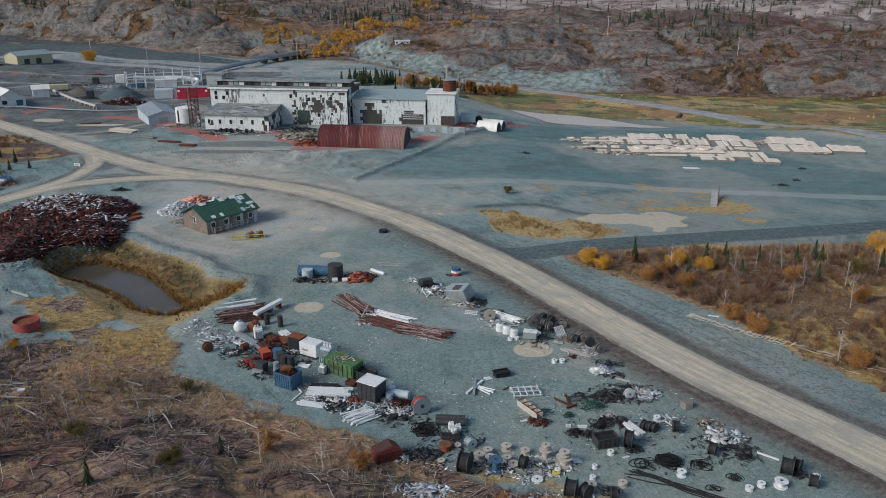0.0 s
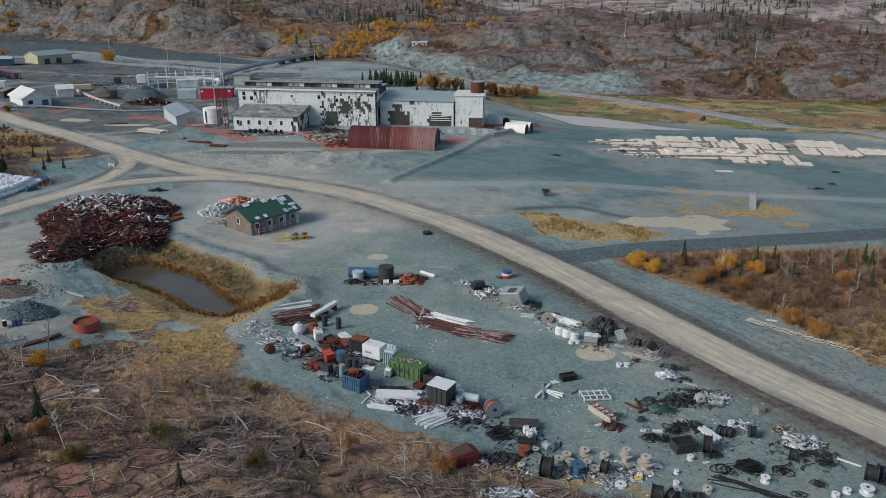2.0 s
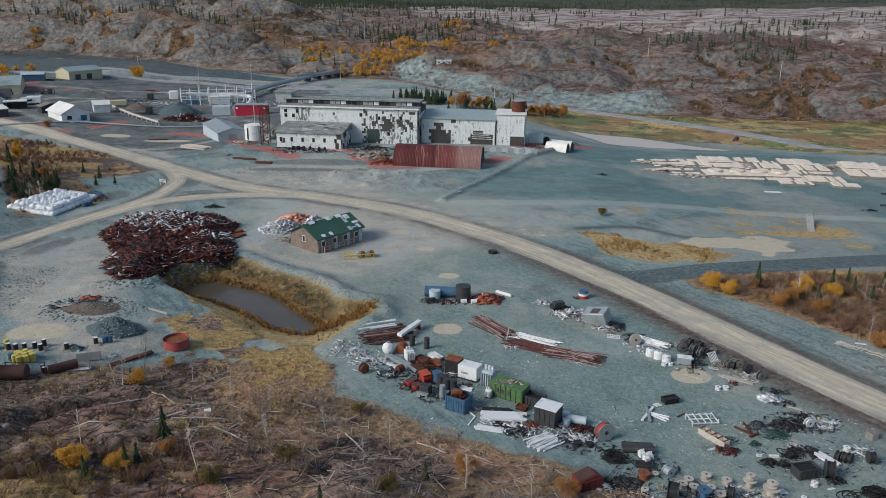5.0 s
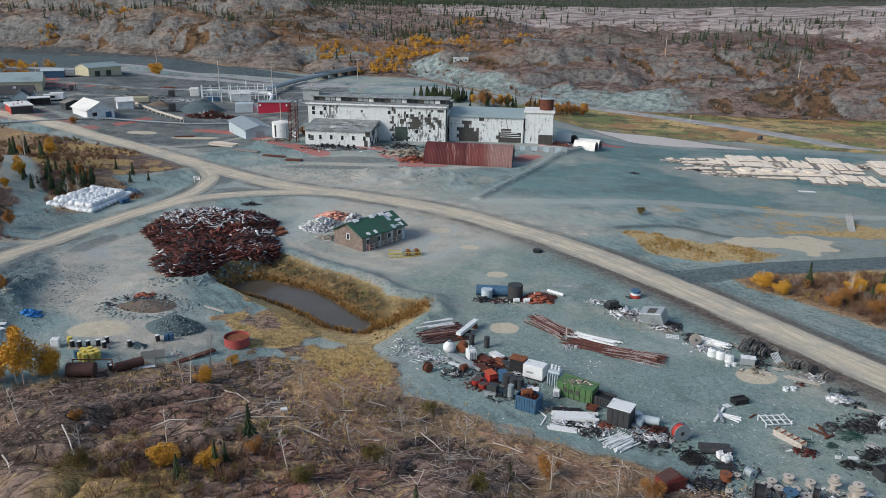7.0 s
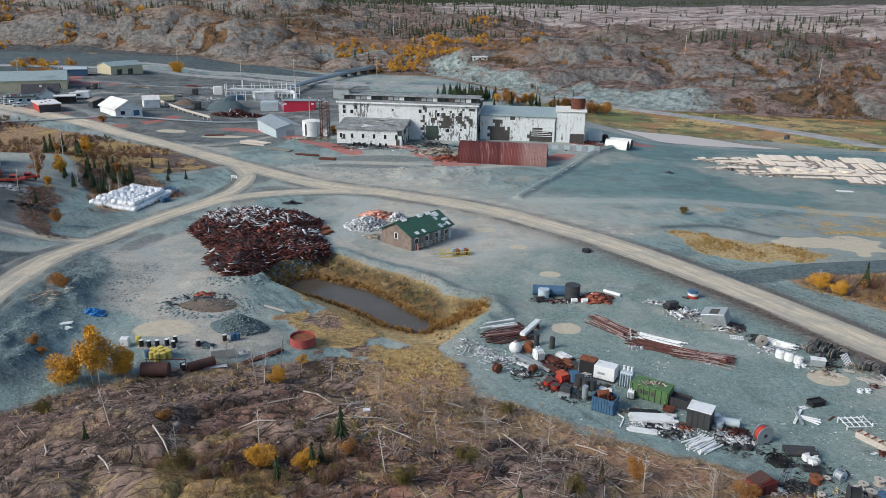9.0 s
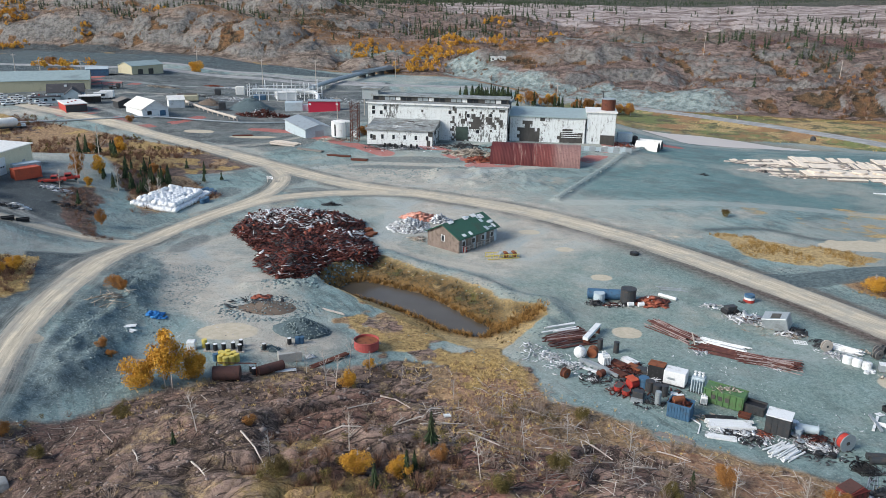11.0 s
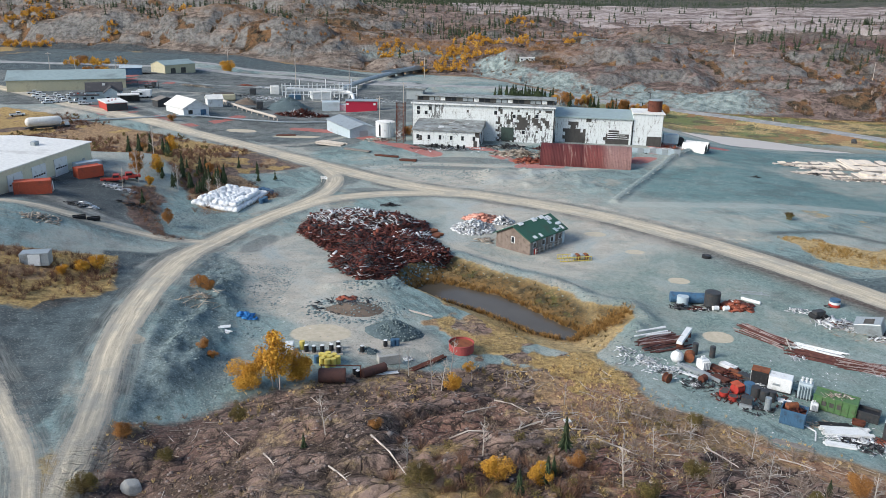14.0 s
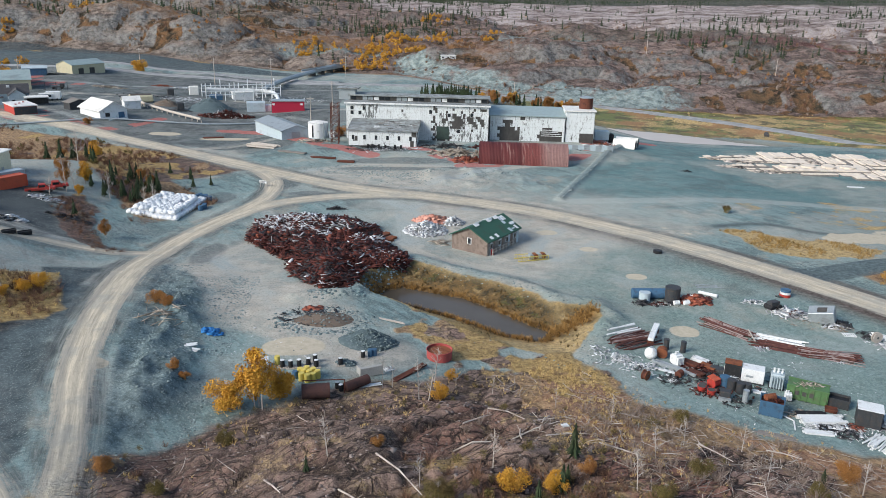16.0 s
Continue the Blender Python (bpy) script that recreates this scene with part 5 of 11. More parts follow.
mid = mill_thing("mill_wing", 51, 5, "lower mill wing with white siding and large black openings")
wall = part("wall", bm_box(0, 0.06, -1, 27, 17, 8.8), TAR, mid)
holes2 = [(0.18, 0.27, 0, 0.86), (0.12, 0.41, 0, 0.56), (0.66, 0.97, 0.04, 0.50)]
cladding(wall, 0.1, 26.9, 0, 8.7, 0.05, lambda a, b, r: ragged(a, b, r, holes2) or r.random() < 0.015, 9, 0.9, 1.25)
bm = bmesh.new()
prism(bm, [(-0.5, 8.8), (-0.5, 9.1), (17.4, 10.2), (17.4, 8.8)], -0.3, 27.2)
bmesh.ops.transform(bm, matrix=Matrix(((0, 1, 0, 0), (1, 0, 0, 0), (0, 0, 1, 0), (0, 0, 0, 1))), verts=bm.verts)
bmesh.ops.recalc_face_normals(bm, faces=bm.faces)
part("roof", bm, TEAL_ROOF, mid, "faded grey-green sheet roof")
for k in range(4):
    part("loose_board", bm_box(18.5, -0.25, 2.0 + 0.7 * k, 26.5 - k, -0.18, 2.2 + 0.7 * k), WHITE, mid)
part("post", bm_box(26.2, -0.5, -1, 26.6, -0.3, 8.4), WHITE, mid)

towr = mill_thing("mill_tower", 78.2, 5.2, "square white tower with streaked peeling siding", "building")
wall = part("wall", bm_box(0, 0.06, -1.5, 10, 12, 11.0), TAR, towr)
cladding(wall, 0.05, 9.95, -0.6, 11.0, 0.05, lambda a, b, r: b < 0.35 and a > 0.55, 10, 1.3, 1.9)
cladding(wall, 0.1, 11.9, -0.6, 11.0, 10.06, lambda a, b, r: r.random() < 0.1, 11, 1.3, 1.9, side=True)
cladding(wall, 0.1, 11.9, -0.6, 11.0, -0.02, lambda a, b, r: r.random() < 0.1, 12, 1.3, 1.9, side=True)
part("roof", bm_box(-0.5, -0.5, 11.02, 10.5, 12.5, 11.4), WHITE_ROOF, towr)
wt = mill_thing("water_tank", 85.6, 11.4, "dark red cylindrical steel tank on a roof", "tank")
bm = bmesh.new()
tube(bm, (0, 0, 11.4), (0, 0, 15.2), 2.45, n=28)
body = part("body", bm, RUST, wt, smooth_faces=False)
bm = bmesh.new()
tube(bm, (0, 0, 15.2), (0, 0, 15.45), 2.6, n=28)
part("lid", bm, GREY_METAL, wt)
bm = bmesh.new()
tube(bm, (-2.0, 0.5, 15.4), (-2.0, 0.5, 17.6), 0.16)
tube(bm, (-2.0, 0.5, 17.6), (-2.9, 0.5, 17.9), 0.16)
part("vent_pipe", bm, DARK, wt)

# head of the conveyor and its lattice tower
head = mill_thing("conveyor_head_house", -3.5, 6.0, "small grey box on top of the mill roof", "building")
part("body", bm_box(0, 0, 12.9, 6, 4.5, 16.6), GREY_METAL, head)
part("roof", bm_box(-0.6, -0.6, 16.62, 7.2, 5.1, 17.0), ROOFING, head)
lat = mill_thing("lattice_tower", -3.3, -11.8, "rusty steel lattice tower beside the mill", "tower")
for x in (0, 2.6):
    for y in (0, 2.6):
        bm = bmesh.new()
        tube(bm, (x, y, -0.5), (x, y, 14.0), 0.13, n=5)
        part("post", bm, RUST, lat)
bm = bmesh.new()
for k in range(9):
    z = k * 1.55
    for a, b in (((0, 0), (2.6, 0)), ((2.6, 0), (2.6, 2.6)), ((2.6, 2.6), (0, 2.6)), ((0, 2.6), (0, 0))):
        tube(bm, (*a, z), (*b, z), 0.06, n=4)
        tube(bm, (*a, z), (*b, z + 1.55), 0.05, n=4)
        tube(bm, (*b, z), (*a, z + 1.55), 0.05, n=4)
tagged(part("bracing", bm, RUST, lat), kind="stuff")

# ---- rusty arched hut ----
hut = thing("quonset_hut", -25.7, 247.3, -8, "long rusty corrugated half-round iron hut", "building", z=0.2)
L, R = 28.5, 6.2
bm = bmesh.new()
nx, na = 120, 22
grid = []
for i in range(nx + 1):
    x = -L / 2 + L * i / nx
    r = R + (0.03 if i % 2 else -0.03)
    grid.append([bm.verts.new((x, -r * math.cos(math.pi * j / na), max(0, r * math.sin(math.pi * j / na)) - 0.15)) for j in range(na + 1)])
for i in range(nx):
    for j in range(na):
        bm.faces.new((grid[i][j], grid[i + 1][j], grid[i + 1][j + 1], grid[i][j + 1]))
part("shell", bm, IRON, hut)
for s in (-1, 1):
    bm = bmesh.new()
    prism(bm, [(-(R - 0.2) * math.cos(math.pi * j / na), max(0, (R - 0.2) * math.sin(math.pi * j / na)) - 0.15) for j in range(na + 1)], -0.06, 0.06)
    bmesh.ops.transform(bm, matrix=pose(s * (L / 2 - 0.3), 0, 0, 0, 0, 90), verts=bm.verts)
    part("end_wall", bm, RUST if s < 0 else TAR, hut)
for k in range(12):
    x = -13 + k * 2.35
    bm = bmesh.new()
    sweep(bm, [(x, -(R + 0.03) * math.cos(math.pi * j / na), (R + 0.03) * math.sin(math.pi * j / na) - 0.15) for j in range(na + 1)], 0.04, 4)
    part("rib", bm, IRON, hut)

# ---- sheds and tanks round the mill ----
o = gable_house("storage_shed", -108.0, 289.0, -61, 26, 10.5, 3.4, 1.5, PALE_BLUE, GREY_METAL, "long pale blue-grey metal shed with a low gable roof")
part("door", bm_box(13.02, -1.6, 0, 13.1, 1.6, 2.8), GREY_METAL, o)
o = thing("storage_tank", -94, 279, 0, "squat white cylindrical tank with a dark slot", "tank")
bm = bmesh.new()
tube(bm, (0, 0, 0), (0, 0, 5.3), 3.5, n=32)
part("body", bm, WHITE, o)
bm = bmesh.new()
tube(bm, (0, 0, 5.3), (0, 0, 5.9), 3.6, 0.5, n=32)
part("lid", bm, WHITE_ROOF, o)
part("hatch", bm_box(-1.9, -3.32, 0.4, -1.4, -3.0, 4.6), DARK, o)
part("ladder", bm_box(2.0, -3.1, 0, 2.3, -2.7, 5.6), GREY_METAL, o)
o = thing("cabinet", -89.0, 277.6, -7, "small white metal cabinet beside the tank", "cabinet")
part("body", bm_box(-0.9, -0.6, 0, 0.9, 0.6, 2.4, bevel=0.05), WHITE, o)
part("lid", bm_box(-1.0, -0.7, 2.41, 1.0, 0.7, 2.5), GREY_METAL, o)

o = thing("arched_tent", 17.5, 276, 62, "small white arched fabric shelter with dark openings", "tent")
for k, x in enumerate((-2.2, 2.2)):
    bm = bmesh.new()
    prism(bm, [(x - 2.0 * math.cos(math.pi * j / 12), 3.2 * math.sin(math.pi * j / 12)) for j in range(13)], -4, 4)
    part("cover", bm, WHITE_ROOF, o)
    bm = bmesh.new()
    prism(bm, [(x - 1.75 * math.cos(math.pi * j / 12), 2.9 * math.sin(math.pi * j / 12)) for j in range(13)], -4.06, -3.9)
    part("opening", bm, TAR, o)
o = thing("steel_hopper", 9.2, 279.5, -5, "faded teal steel hopper frame", "hopper")
part("body", bm_box(-2.6, -1.5, 1.0, 2.6, 1.5, 4.2, bevel=0.1), PALE_BLUE, o)
for x in (-2.4, 2.4):
    for y in (-1.3, 1.3):
        part("leg", bm_box(x - 0.12, y - 0.12, -0.5, x + 0.12, y + 0.12, 1.0), DARK, o)
o = thing("steel_tank", 13.2, 280.5, 0, "upright black tank beside the hopper", "tank")
bm = bmesh.new()
tube(bm, (0, 0, -0.3), (0, 0, 3.0), 1.1, n=16)
part("body", bm, BLACK, o)
bm = bmesh.new()
tube(bm, (0, 0, 3.0), (0, 0, 3.5), 1.1, 0.4, n=16)
part("lid", bm, BLACK, o)
o = thing("retaining_wall", -1.5, 259, -7, "low grey plank wall beside the rusty hut", "wall")
for k in range(9):
    part("plank", bm_box(-9 + k * 2, -0.1, -0.5, -7.05 + k * 2, 0.1, 1.6 + 0.1 * (k % 3)), PALE_BLUE if k % 2 else GREY_METAL, o)

# ---- green-roofed timber shed ----
o = thing("timber_shed", -49.1, 161.2, 50.5, "leaning timber shed with patched green felt roof", "shed", z=-0.1)
W, D, H, RISE = 12.8, 8.8, 3.3, 2.2
bm = bmesh.new()
prism(bm, [(-D / 2, 0), (D / 2, 0), (D / 2, H), (0, H + RISE), (-D / 2, H)], -W / 2, W / 2)
bmesh.ops.rotate(bm, matrix=Matrix.Rotation(radians(90), 3, "Z"), verts=bm.verts)
wall = part("wall", bm, DARK, o)
for s in (-1, 1):
    k = RISE / (D / 2)
    bm = bmesh.new()
    prism(bm, [(0, H + RISE + 0.02), (0, H + RISE + 0.22), (s * (D / 2 + 0.5), H - k * 0.5 + 0.22), (s * (D / 2 + 0.5), H - k * 0.5 + 0.02)], -W / 2 - 0.6, W / 2 + 0.6)
    bmesh.ops.rotate(bm, matrix=Matrix.Rotation(radians(90), 3, "Z"), verts=bm.verts)
    rf = part("roof", bm, GREEN_FELT, o)
    rnd = random.Random(31 + s)
    for q in range(17):
        u = rnd.uniform(3.6, 6.2) if q < 8 else rnd.uniform(-5, 6)
        t0 = rnd.choice((0.2, 0.42, 0.62, 0.80, 0.88)) if q < 8 else rnd.choice((0.06, 0.90))
        L2, W2 = rnd.uniform(0.7, 1.9), rnd.uniform(0.3, 1.4)
        slope = math.degrees(math.atan(k))
        b = bmesh.new()
        box(b, -L2 / 2, -W2 / 2, 0, L2 / 2, W2 / 2, 0.05)
        dd = t0 * (D / 2 + 0.3)
        bmesh.ops.transform(b, matrix=pose(u, -s * dd, H + RISE - k * dd + 0.235 + 0.006 * q, s * slope, 0, 0), verts=b.verts)
        part("bare_patch", b, WHITE if q % 3 else PALE_BLUE, rf)
for s in (-1, 1):  # gable planks
    for i in range(24):
        y0 = -D / 2 + i * D / 24
        ym = y0 + D / 48
        top = H + RISE * (1 - abs(ym) / (D / 2)) - 0.05
        x0 = s * (W / 2 + 0.03)
        part("plank", bm_box(min(x0, x0 + 0.05 * s), y0 + 0.006, 0.05, max(x0, x0 + 0.05 * s), y0 + D / 24 - 0.006, top), SHED_BOARD, wall)
for i in range(14):
    part("board", bm_box(-W / 2 + i * W / 14 + 0.02, -D / 2 - 0.08, 0.1, -W / 2 + (i + 1) * W / 14 - 0.02, -D / 2 - 0.02, H - 0.1), (WOOD_GREY, PALE_BLUE, SHED_BOARD, WOOD_GREY)[i % 4], wall)
for i in range(4):
    window(o, -5 + i * 3.2, 1.5, 1.0, 1.0, y=-D / 2 - 0.12)
f = bmesh.new()
box(f, -W / 2 - 0.14, -0.5, 1.9, -W / 2 - 0.1, 0.5, 3.3)
part("window", f, WHITE, o)
f = bmesh.new()
box(f, -W / 2 - 0.17, -0.35, 2.0, -W / 2 - 0.145, 0.35, 3.2)
part("pane", f, GLASS, o)
lean = thing("timber_rack", -45.7, 157.6, 50.5, "rough timber rack along the shed wall", "rack")
for i in range(7):
    part("post", bm_box(-4.5 + i * 1.4, -0.1, 0, -4.3 + i * 1.4, 0.1, 1.3), WOOD_PALE, lean)
for z in (0.6, 1.2):
    part("rail", bm_box(-4.6, -0.16, z, 4.3, -0.11, z + 0.15), WOOD_PALE, lean)
o = thing("fuel_pump", -48.6, 154.6, 40, "small red pump beside the shed", "pump")
part("body", bm_box(-0.4, -0.3, 0, 0.4, 0.3, 1.2, bevel=0.05), RED, o)
part("nozzle", bm_box(0.42, -0.1, 0.6, 0.55, 0.1, 0.9), BLACK, o)

# yellow ladder racks with drums
o = thing("ladder_rack", -40.8, 151.6, 14, "yellow steel ladder frame lying on the gravel", "rack")
for y in (-1.0, 1.0):
    for z in (0.1, 0.9):
        part("rail", bm_box(-3.4, y - 0.06, z, 3.4, y + 0.06, z + 0.12), YELLOW, o)
for i in range(13):
    x = -3.3 + i * 0.55
    for y in (-1.0, 1.0):
        part("rung", bm_box(x - 0.04, y - 0.04, 0.22, x + 0.04, y + 0.04, 0.9), YELLOW, o)
for i in range(4):
    d = new("steel_coil")
    d.matrix_basis = o.matrix_basis @ pose(-0.2 + i * 0.9, 0, 0.75, 90, 0, 0)
    tagged(d, "rusty steel coil lying in a yellow frame", "coil", "coils in the frame")
    bm = bmesh.new()
    tube(bm, (0, 0, -0.6), (0, 0, 0.6), 0.55, n=14)
    part("body", bm, RUST_LIGHT if i % 2 else GREY_METAL, d)

# ---- the camp in the north-west ----
def strip_building(name, ax, ay, bx, by, depth, h, rise, wall_m, roof_m, label, z=None, over=0.4):
    """A gabled building whose front wall runs from a to b; the body lies behind it."""
    L, ang = math.hypot(bx - ax, by - ay), math.atan2(by - ay, bx - ax)
    cx, cy = (ax + bx) / 2 - math.sin(ang) * depth / 2, (ay + by) / 2 + math.cos(ang) * depth / 2
    return gable_house(name, cx, cy, math.degrees(ang), L, depth, h, rise, wall_m, roof_m, label, over, gz_at((ax + bx) / 2, (ay + by) / 2) if z is None else z)


# truck shop with three doors
GA, GB = (-163.0, 151.0), (-160.2, 193.0)
ang = math.degrees(math.atan2(GB[1] - GA[1], GB[0] - GA[0]))
shop = thing("truck_shop", GB[0], GB[1], ang, "cream metal truck shop with white roof and roller doors", "building", z=8.2)
SL, SD = 42, 38
part("wall", bm_box(-SL, 0, -2, 0, SD, 5.4), worn("pale_cream_cladding", (0.68, 0.64, 0.48), (0.56, 0.52, 0.39), 0.4, 0.25, 0.6), shop)
part("plinth", bm_box(-SL - 0.05, -0.06, -2, 0.05, -0.01, 0.5), CONCRETE, shop)
bm = bmesh.new()
prism(bm, [(-0.4, 5.42), (-0.4, 5.65), (SD / 2, 6.5), (SD + 0.4, 5.65), (SD + 0.4, 5.42)], -SL - 0.4, 0.4)
bmesh.ops.transform(bm, matrix=Matrix(((0, 1, 0, 0), (1, 0, 0, 0), (0, 0, 1, 0), (0, 0, 0, 1))), verts=bm.verts)
bmesh.ops.recalc_face_normals(bm, faces=bm.faces)
part("roof", bm, WHITE_ROOF, shop, "flat white sheet roof")
for i in range(4):
    x = -13.6 - i * 8.6
    d = part("roller_door", bm_box(x - 2.6, -0.12, 0, x + 2.6, -0.02, 4.2), WHITE, shop, "white roller door")
    for k in range(6):
        part("slat", bm_box(x - 2.6, -0.16, 0.68 * k + 0.06, x + 2.6, -0.125, 0.68 * k + 0.66), WHITE, d)
    for k in range(5):
        part("pane", bm_box(x - 2.2 + k * 0.9, -0.18, 1.75, x - 1.6 + k * 0.9, -0.165, 2.1), GLASS, d)
for x, y in ((-9, 9), (-20, 15), (-31, 10)):
    part("roof_vent", bm_box(x - 0.9, y - 0.6, 5.7, x + 0.9, y + 0.6, 7.0, bevel=0.05), GREY_METAL, shop)
part("door", bm_box(-4.4, -0.1, 0, -3.4, -0.02, 2.1), GREY_METAL, shop)


def container(x, y, turn, material, label, L=6.06, W=2.44, H=2.59, z=None):
    o = thing("shipping_container", x, y, turn, label, "container", z=z)
    bm = bmesh.new()
    n = 22
    for s in (-1, 1):
        for i in range(n):
            x0 = -L / 2 + 0.12 + i * (L - 0.24) / n
            yy = s * (W / 2 - (0.05 if i % 2 else 0.0))
            box(bm, x0, min(yy, yy - s * 0.06), 0.14, x0 + (L - 0.24) / n, max(yy, yy - s * 0.06), H - 0.12)
    box(bm, -L / 2 + 0.05, -W / 2 + 0.08, 0.1, L / 2 - 0.05, W / 2 - 0.08, H - 0.05)
    part("body", bm, material, o)
    bm = bmesh.new()
    for sx in (-1, 1):
        for sy in (-1, 1):
            box(bm, sx * L / 2 - 0.08, sy * W / 2 - 0.08, 0, sx * L / 2 + 0.08, sy * W / 2 + 0.08, H)
    for sy in (-1, 1):
        for z0 in (0, H - 0.16):
            box(bm, -L / 2, sy * W / 2 - 0.07, z0, L / 2, sy * W / 2 + 0.07, z0 + 0.16)
    part("frame", bm, material, o)
    for sy in (-0.3, 0.3):
        part("lock_rod", bm_box(L / 2 + 0.02, sy - 0.03, 0.2, L / 2 + 0.07, sy + 0.03, H - 0.2), GREY_METAL, o)
    return o


container(-157.2, 160.2, 25, ORANGE_RED, "orange-red shipping container beside the truck shop", 7.2, 2.7, 2.9)
container(-154.6, 179.6, 52, ORANGE_RED, "orange-red container with an open side at the shop", 6.06, 2.5, 2.7)
container(-156.6, 183.4, 52, PALE_BLUE, "pale container with a white top near the shop", 6.06, 2.5, 2.7)
o = thing("water_tote", -156.5, 163.6, 20, "white water tote on top of gravel by the containers", "tote")
part("tank", bm_box(-1.6, -0.9, 0.2, 1.6, 0.9, 2.0, bevel=0.12), WHITE, o)
part("pallet", bm_box(-1.7, -1.0, 0, 1.7, 1.0, 0.19), WOOD_PALE, o)


def truck(x, y, turn, cab_m, bed_m, label, L=5.6, name="pickup_truck", flat=False):
    """A pick-up: body, cab, wheels."""
    o = thing(name, x, y, turn, label, "vehicle")
    bm = bmesh.new()
    box(bm, -L / 2, -0.95, 0.45, L / 2, 0.95, 1.05, bevel=0.08)
    body = part("body", bm, cab_m, o)
    bm = bmesh.new()
    prism(bm, [(-0.4, 1.05), (1.7, 1.05), (1.15, 1.78), (-0.25, 1.82)], -0.86, 0.86)
    part("cab", bm, cab_m, o)
    for s in (-1, 1):
        part("window", bm_box(-0.2, min(s * 0.865, s * 0.88), 1.15, 1.1, max(s * 0.865, s * 0.88), 1.65), GLASS, o)
    bm = bmesh.new()
    prism(bm, [(1.30, 1.12), (1.72, 1.1), (1.20, 1.76), (1.10, 1.70)], -0.75, 0.75)
    part("windscreen", bm, GLASS, o)
    part("bed", bm_box(-L / 2 + 0.1, -0.78, 1.052, -0.5, 0.78, 1.07), bed_m, o)
    for sx in (-L / 2 + 0.95, L / 2 - 0.95):
        for s in (-1, 1):
            bm = bmesh.new()
            tube(bm, (sx, s * 0.78, 0.38), (sx, s * 0.98, 0.38), 0.38, n=12)
            part("wheel", bm, TYRE, o)
    return o


CARS = [(-262.3, 351.3), (-260.2, 346.9), (-255.8, 342.6), (-251.4, 337.5), (-247.0, 331.0), (-254.3, 350.0), (-250.6, 345.6), (-246.5, 340.4), (-243.3, 335.6), (-267.4, 355.5), (-247.5, 353.0), (-244.6, 348.0), (-237.0, 334.6), (-230.1, 329.5), (-243.9, 301.5)]
pick = truck(*CARS[0], 32, WHITE, DARK, "white pickup truck parked on grey gravel")
tagged(pick, group="pickups in the yard")
for i, (x, y) in enumerate(CARS[1:]):
    copy_thing(pick, pose(x, y, gz_at(x, y), 0, 0, 30 + (i % 4) * 4 - (180 if i % 3 == 0 else 0)))
for x, y, a in ((-148.6, 180.0, 20), (-147.2, 183.8, 28)):
    o = truck(x, y, a, RED, RUST, "red flatbed truck parked on dark gravel", 6.2, "flatbed_truck")

# long warehouse, offices, trailers
gable_house("warehouse", -262, 379, 24, 52, 25, 4.4, 3.4, CREAM, TEAL_ROOF, "long cream warehouse with a grey-green metal roof")
o = strip_building("cabin", -233.0, 428, -222.5, 446, 12, 4.8, 2.0, CREAM, TEAL_ROOF, "cream metal shop with dark doors and pale roof")
for x in (-5, 2.0):
    part("door", bm_box(x - 1.6, -6.1, 0, x + 1.6, -6.01, 3.0), TAR, o)
o = gable_house("office_building", -230.5, 349.5, 24, 15, 11, 4.0, 3.2, PALE_BLUE, DARK_ROOF, "low office with dark shingle roof and pale blue walls")
part("roof_vent", bm_box(-0.6, -2.2, 5.6, 0.6, -1.2, 6.9), WHITE, o)
o = gable_house("office_wing", -225.2, 344.8, 116, 9, 6.4, 3.8, 2.4, PALE_BLUE, DARK_ROOF, "small pale blue office gable with a door")
part("door", bm_box(-4.6, -0.6, 0, -4.52, 0.5, 2.1), WHITE, o)
part("pane", bm_box(-4.58, 1.0, 1.1, -4.52, 2.2, 2.1), GLASS, o)
o = thing("low_annex", -236.5, 343.0, 26, "low flat annex with a dark littered roof", "building")
part("wall", bm_box(-5.5, -5.5, -0.5, 5.5, 5.5, 2.6), PALE_BLUE, o)
part("roof", bm_box(-5.9, -5.9, 2.62, 5.9, 5.9, 2.95), DARK_ROOF, o)
for k_ in range(7):
    part("roof_box", bm_box(-4.6 + 1.45 * k_, -3.2 + 2.1 * (k_ % 3), 2.96, -3.9 + 1.45 * k_, -2.4 + 2.1 * (k_ % 3), 3.35 + 0.15 * (k_ % 2)), (WHITE, RED, GREY_METAL)[k_ % 3], o)
for k_ in range(3):
    window(o, -3.4 + 3.2 * k_, 1.0, 1.4, 1.0, y=-5.56)
o = thing("site_office", -213.8, 321.0, 38, "flat-roofed trailer office with a white roof and dark end", "building")
part("wall", bm_box(-4.1, -7.2, -0.4, 4.1, 7.2, 3.1), RED, o, "faded red cladding")
# a dark sheet gives the end wall its shade by colour
part("end_shade_panel", bm_box(-4.0, -7.3, 0.1, 4.0, -7.22, 2.9), DARK, o, "end wall with its shade put into a dark colour")
part("roof", bm_box(-4.5, -7.6, 3.12, 4.5, 7.6, 3.45), WHITE_ROOF, o)
for k_ in range(3):
    part("roof_box", bm_box(-2.5 + 2 * k_, -3 + 2.5 * k_, 3.46, -1.9 + 2 * k_, -2.4 + 2.5 * k_, 3.8), RED, o)
o = thing("garage_shelter", -216.0, 341.5, 26, "open shelter with white roof and dark inside", "shelter")
part("roof", bm_box(-4.6, -3, 3.2, 4.6, 3, 3.6), WHITE_ROOF, o)
part("back_wall", bm_box(-4.4, 2.6, -0.5, 4.4, 2.8, 3.18), TAR, o)
for x_ in (-4.4, -1.5, 1.5, 4.2):
    part("post", bm_box(x_, -2.9, -0.4, x_ + 0.2, -2.7, 3.18), DARK, o)
part("side_wall", bm_box(-4.4, -2.5, -0.5, -4.2, 2.58, 3.18), TAR, o)
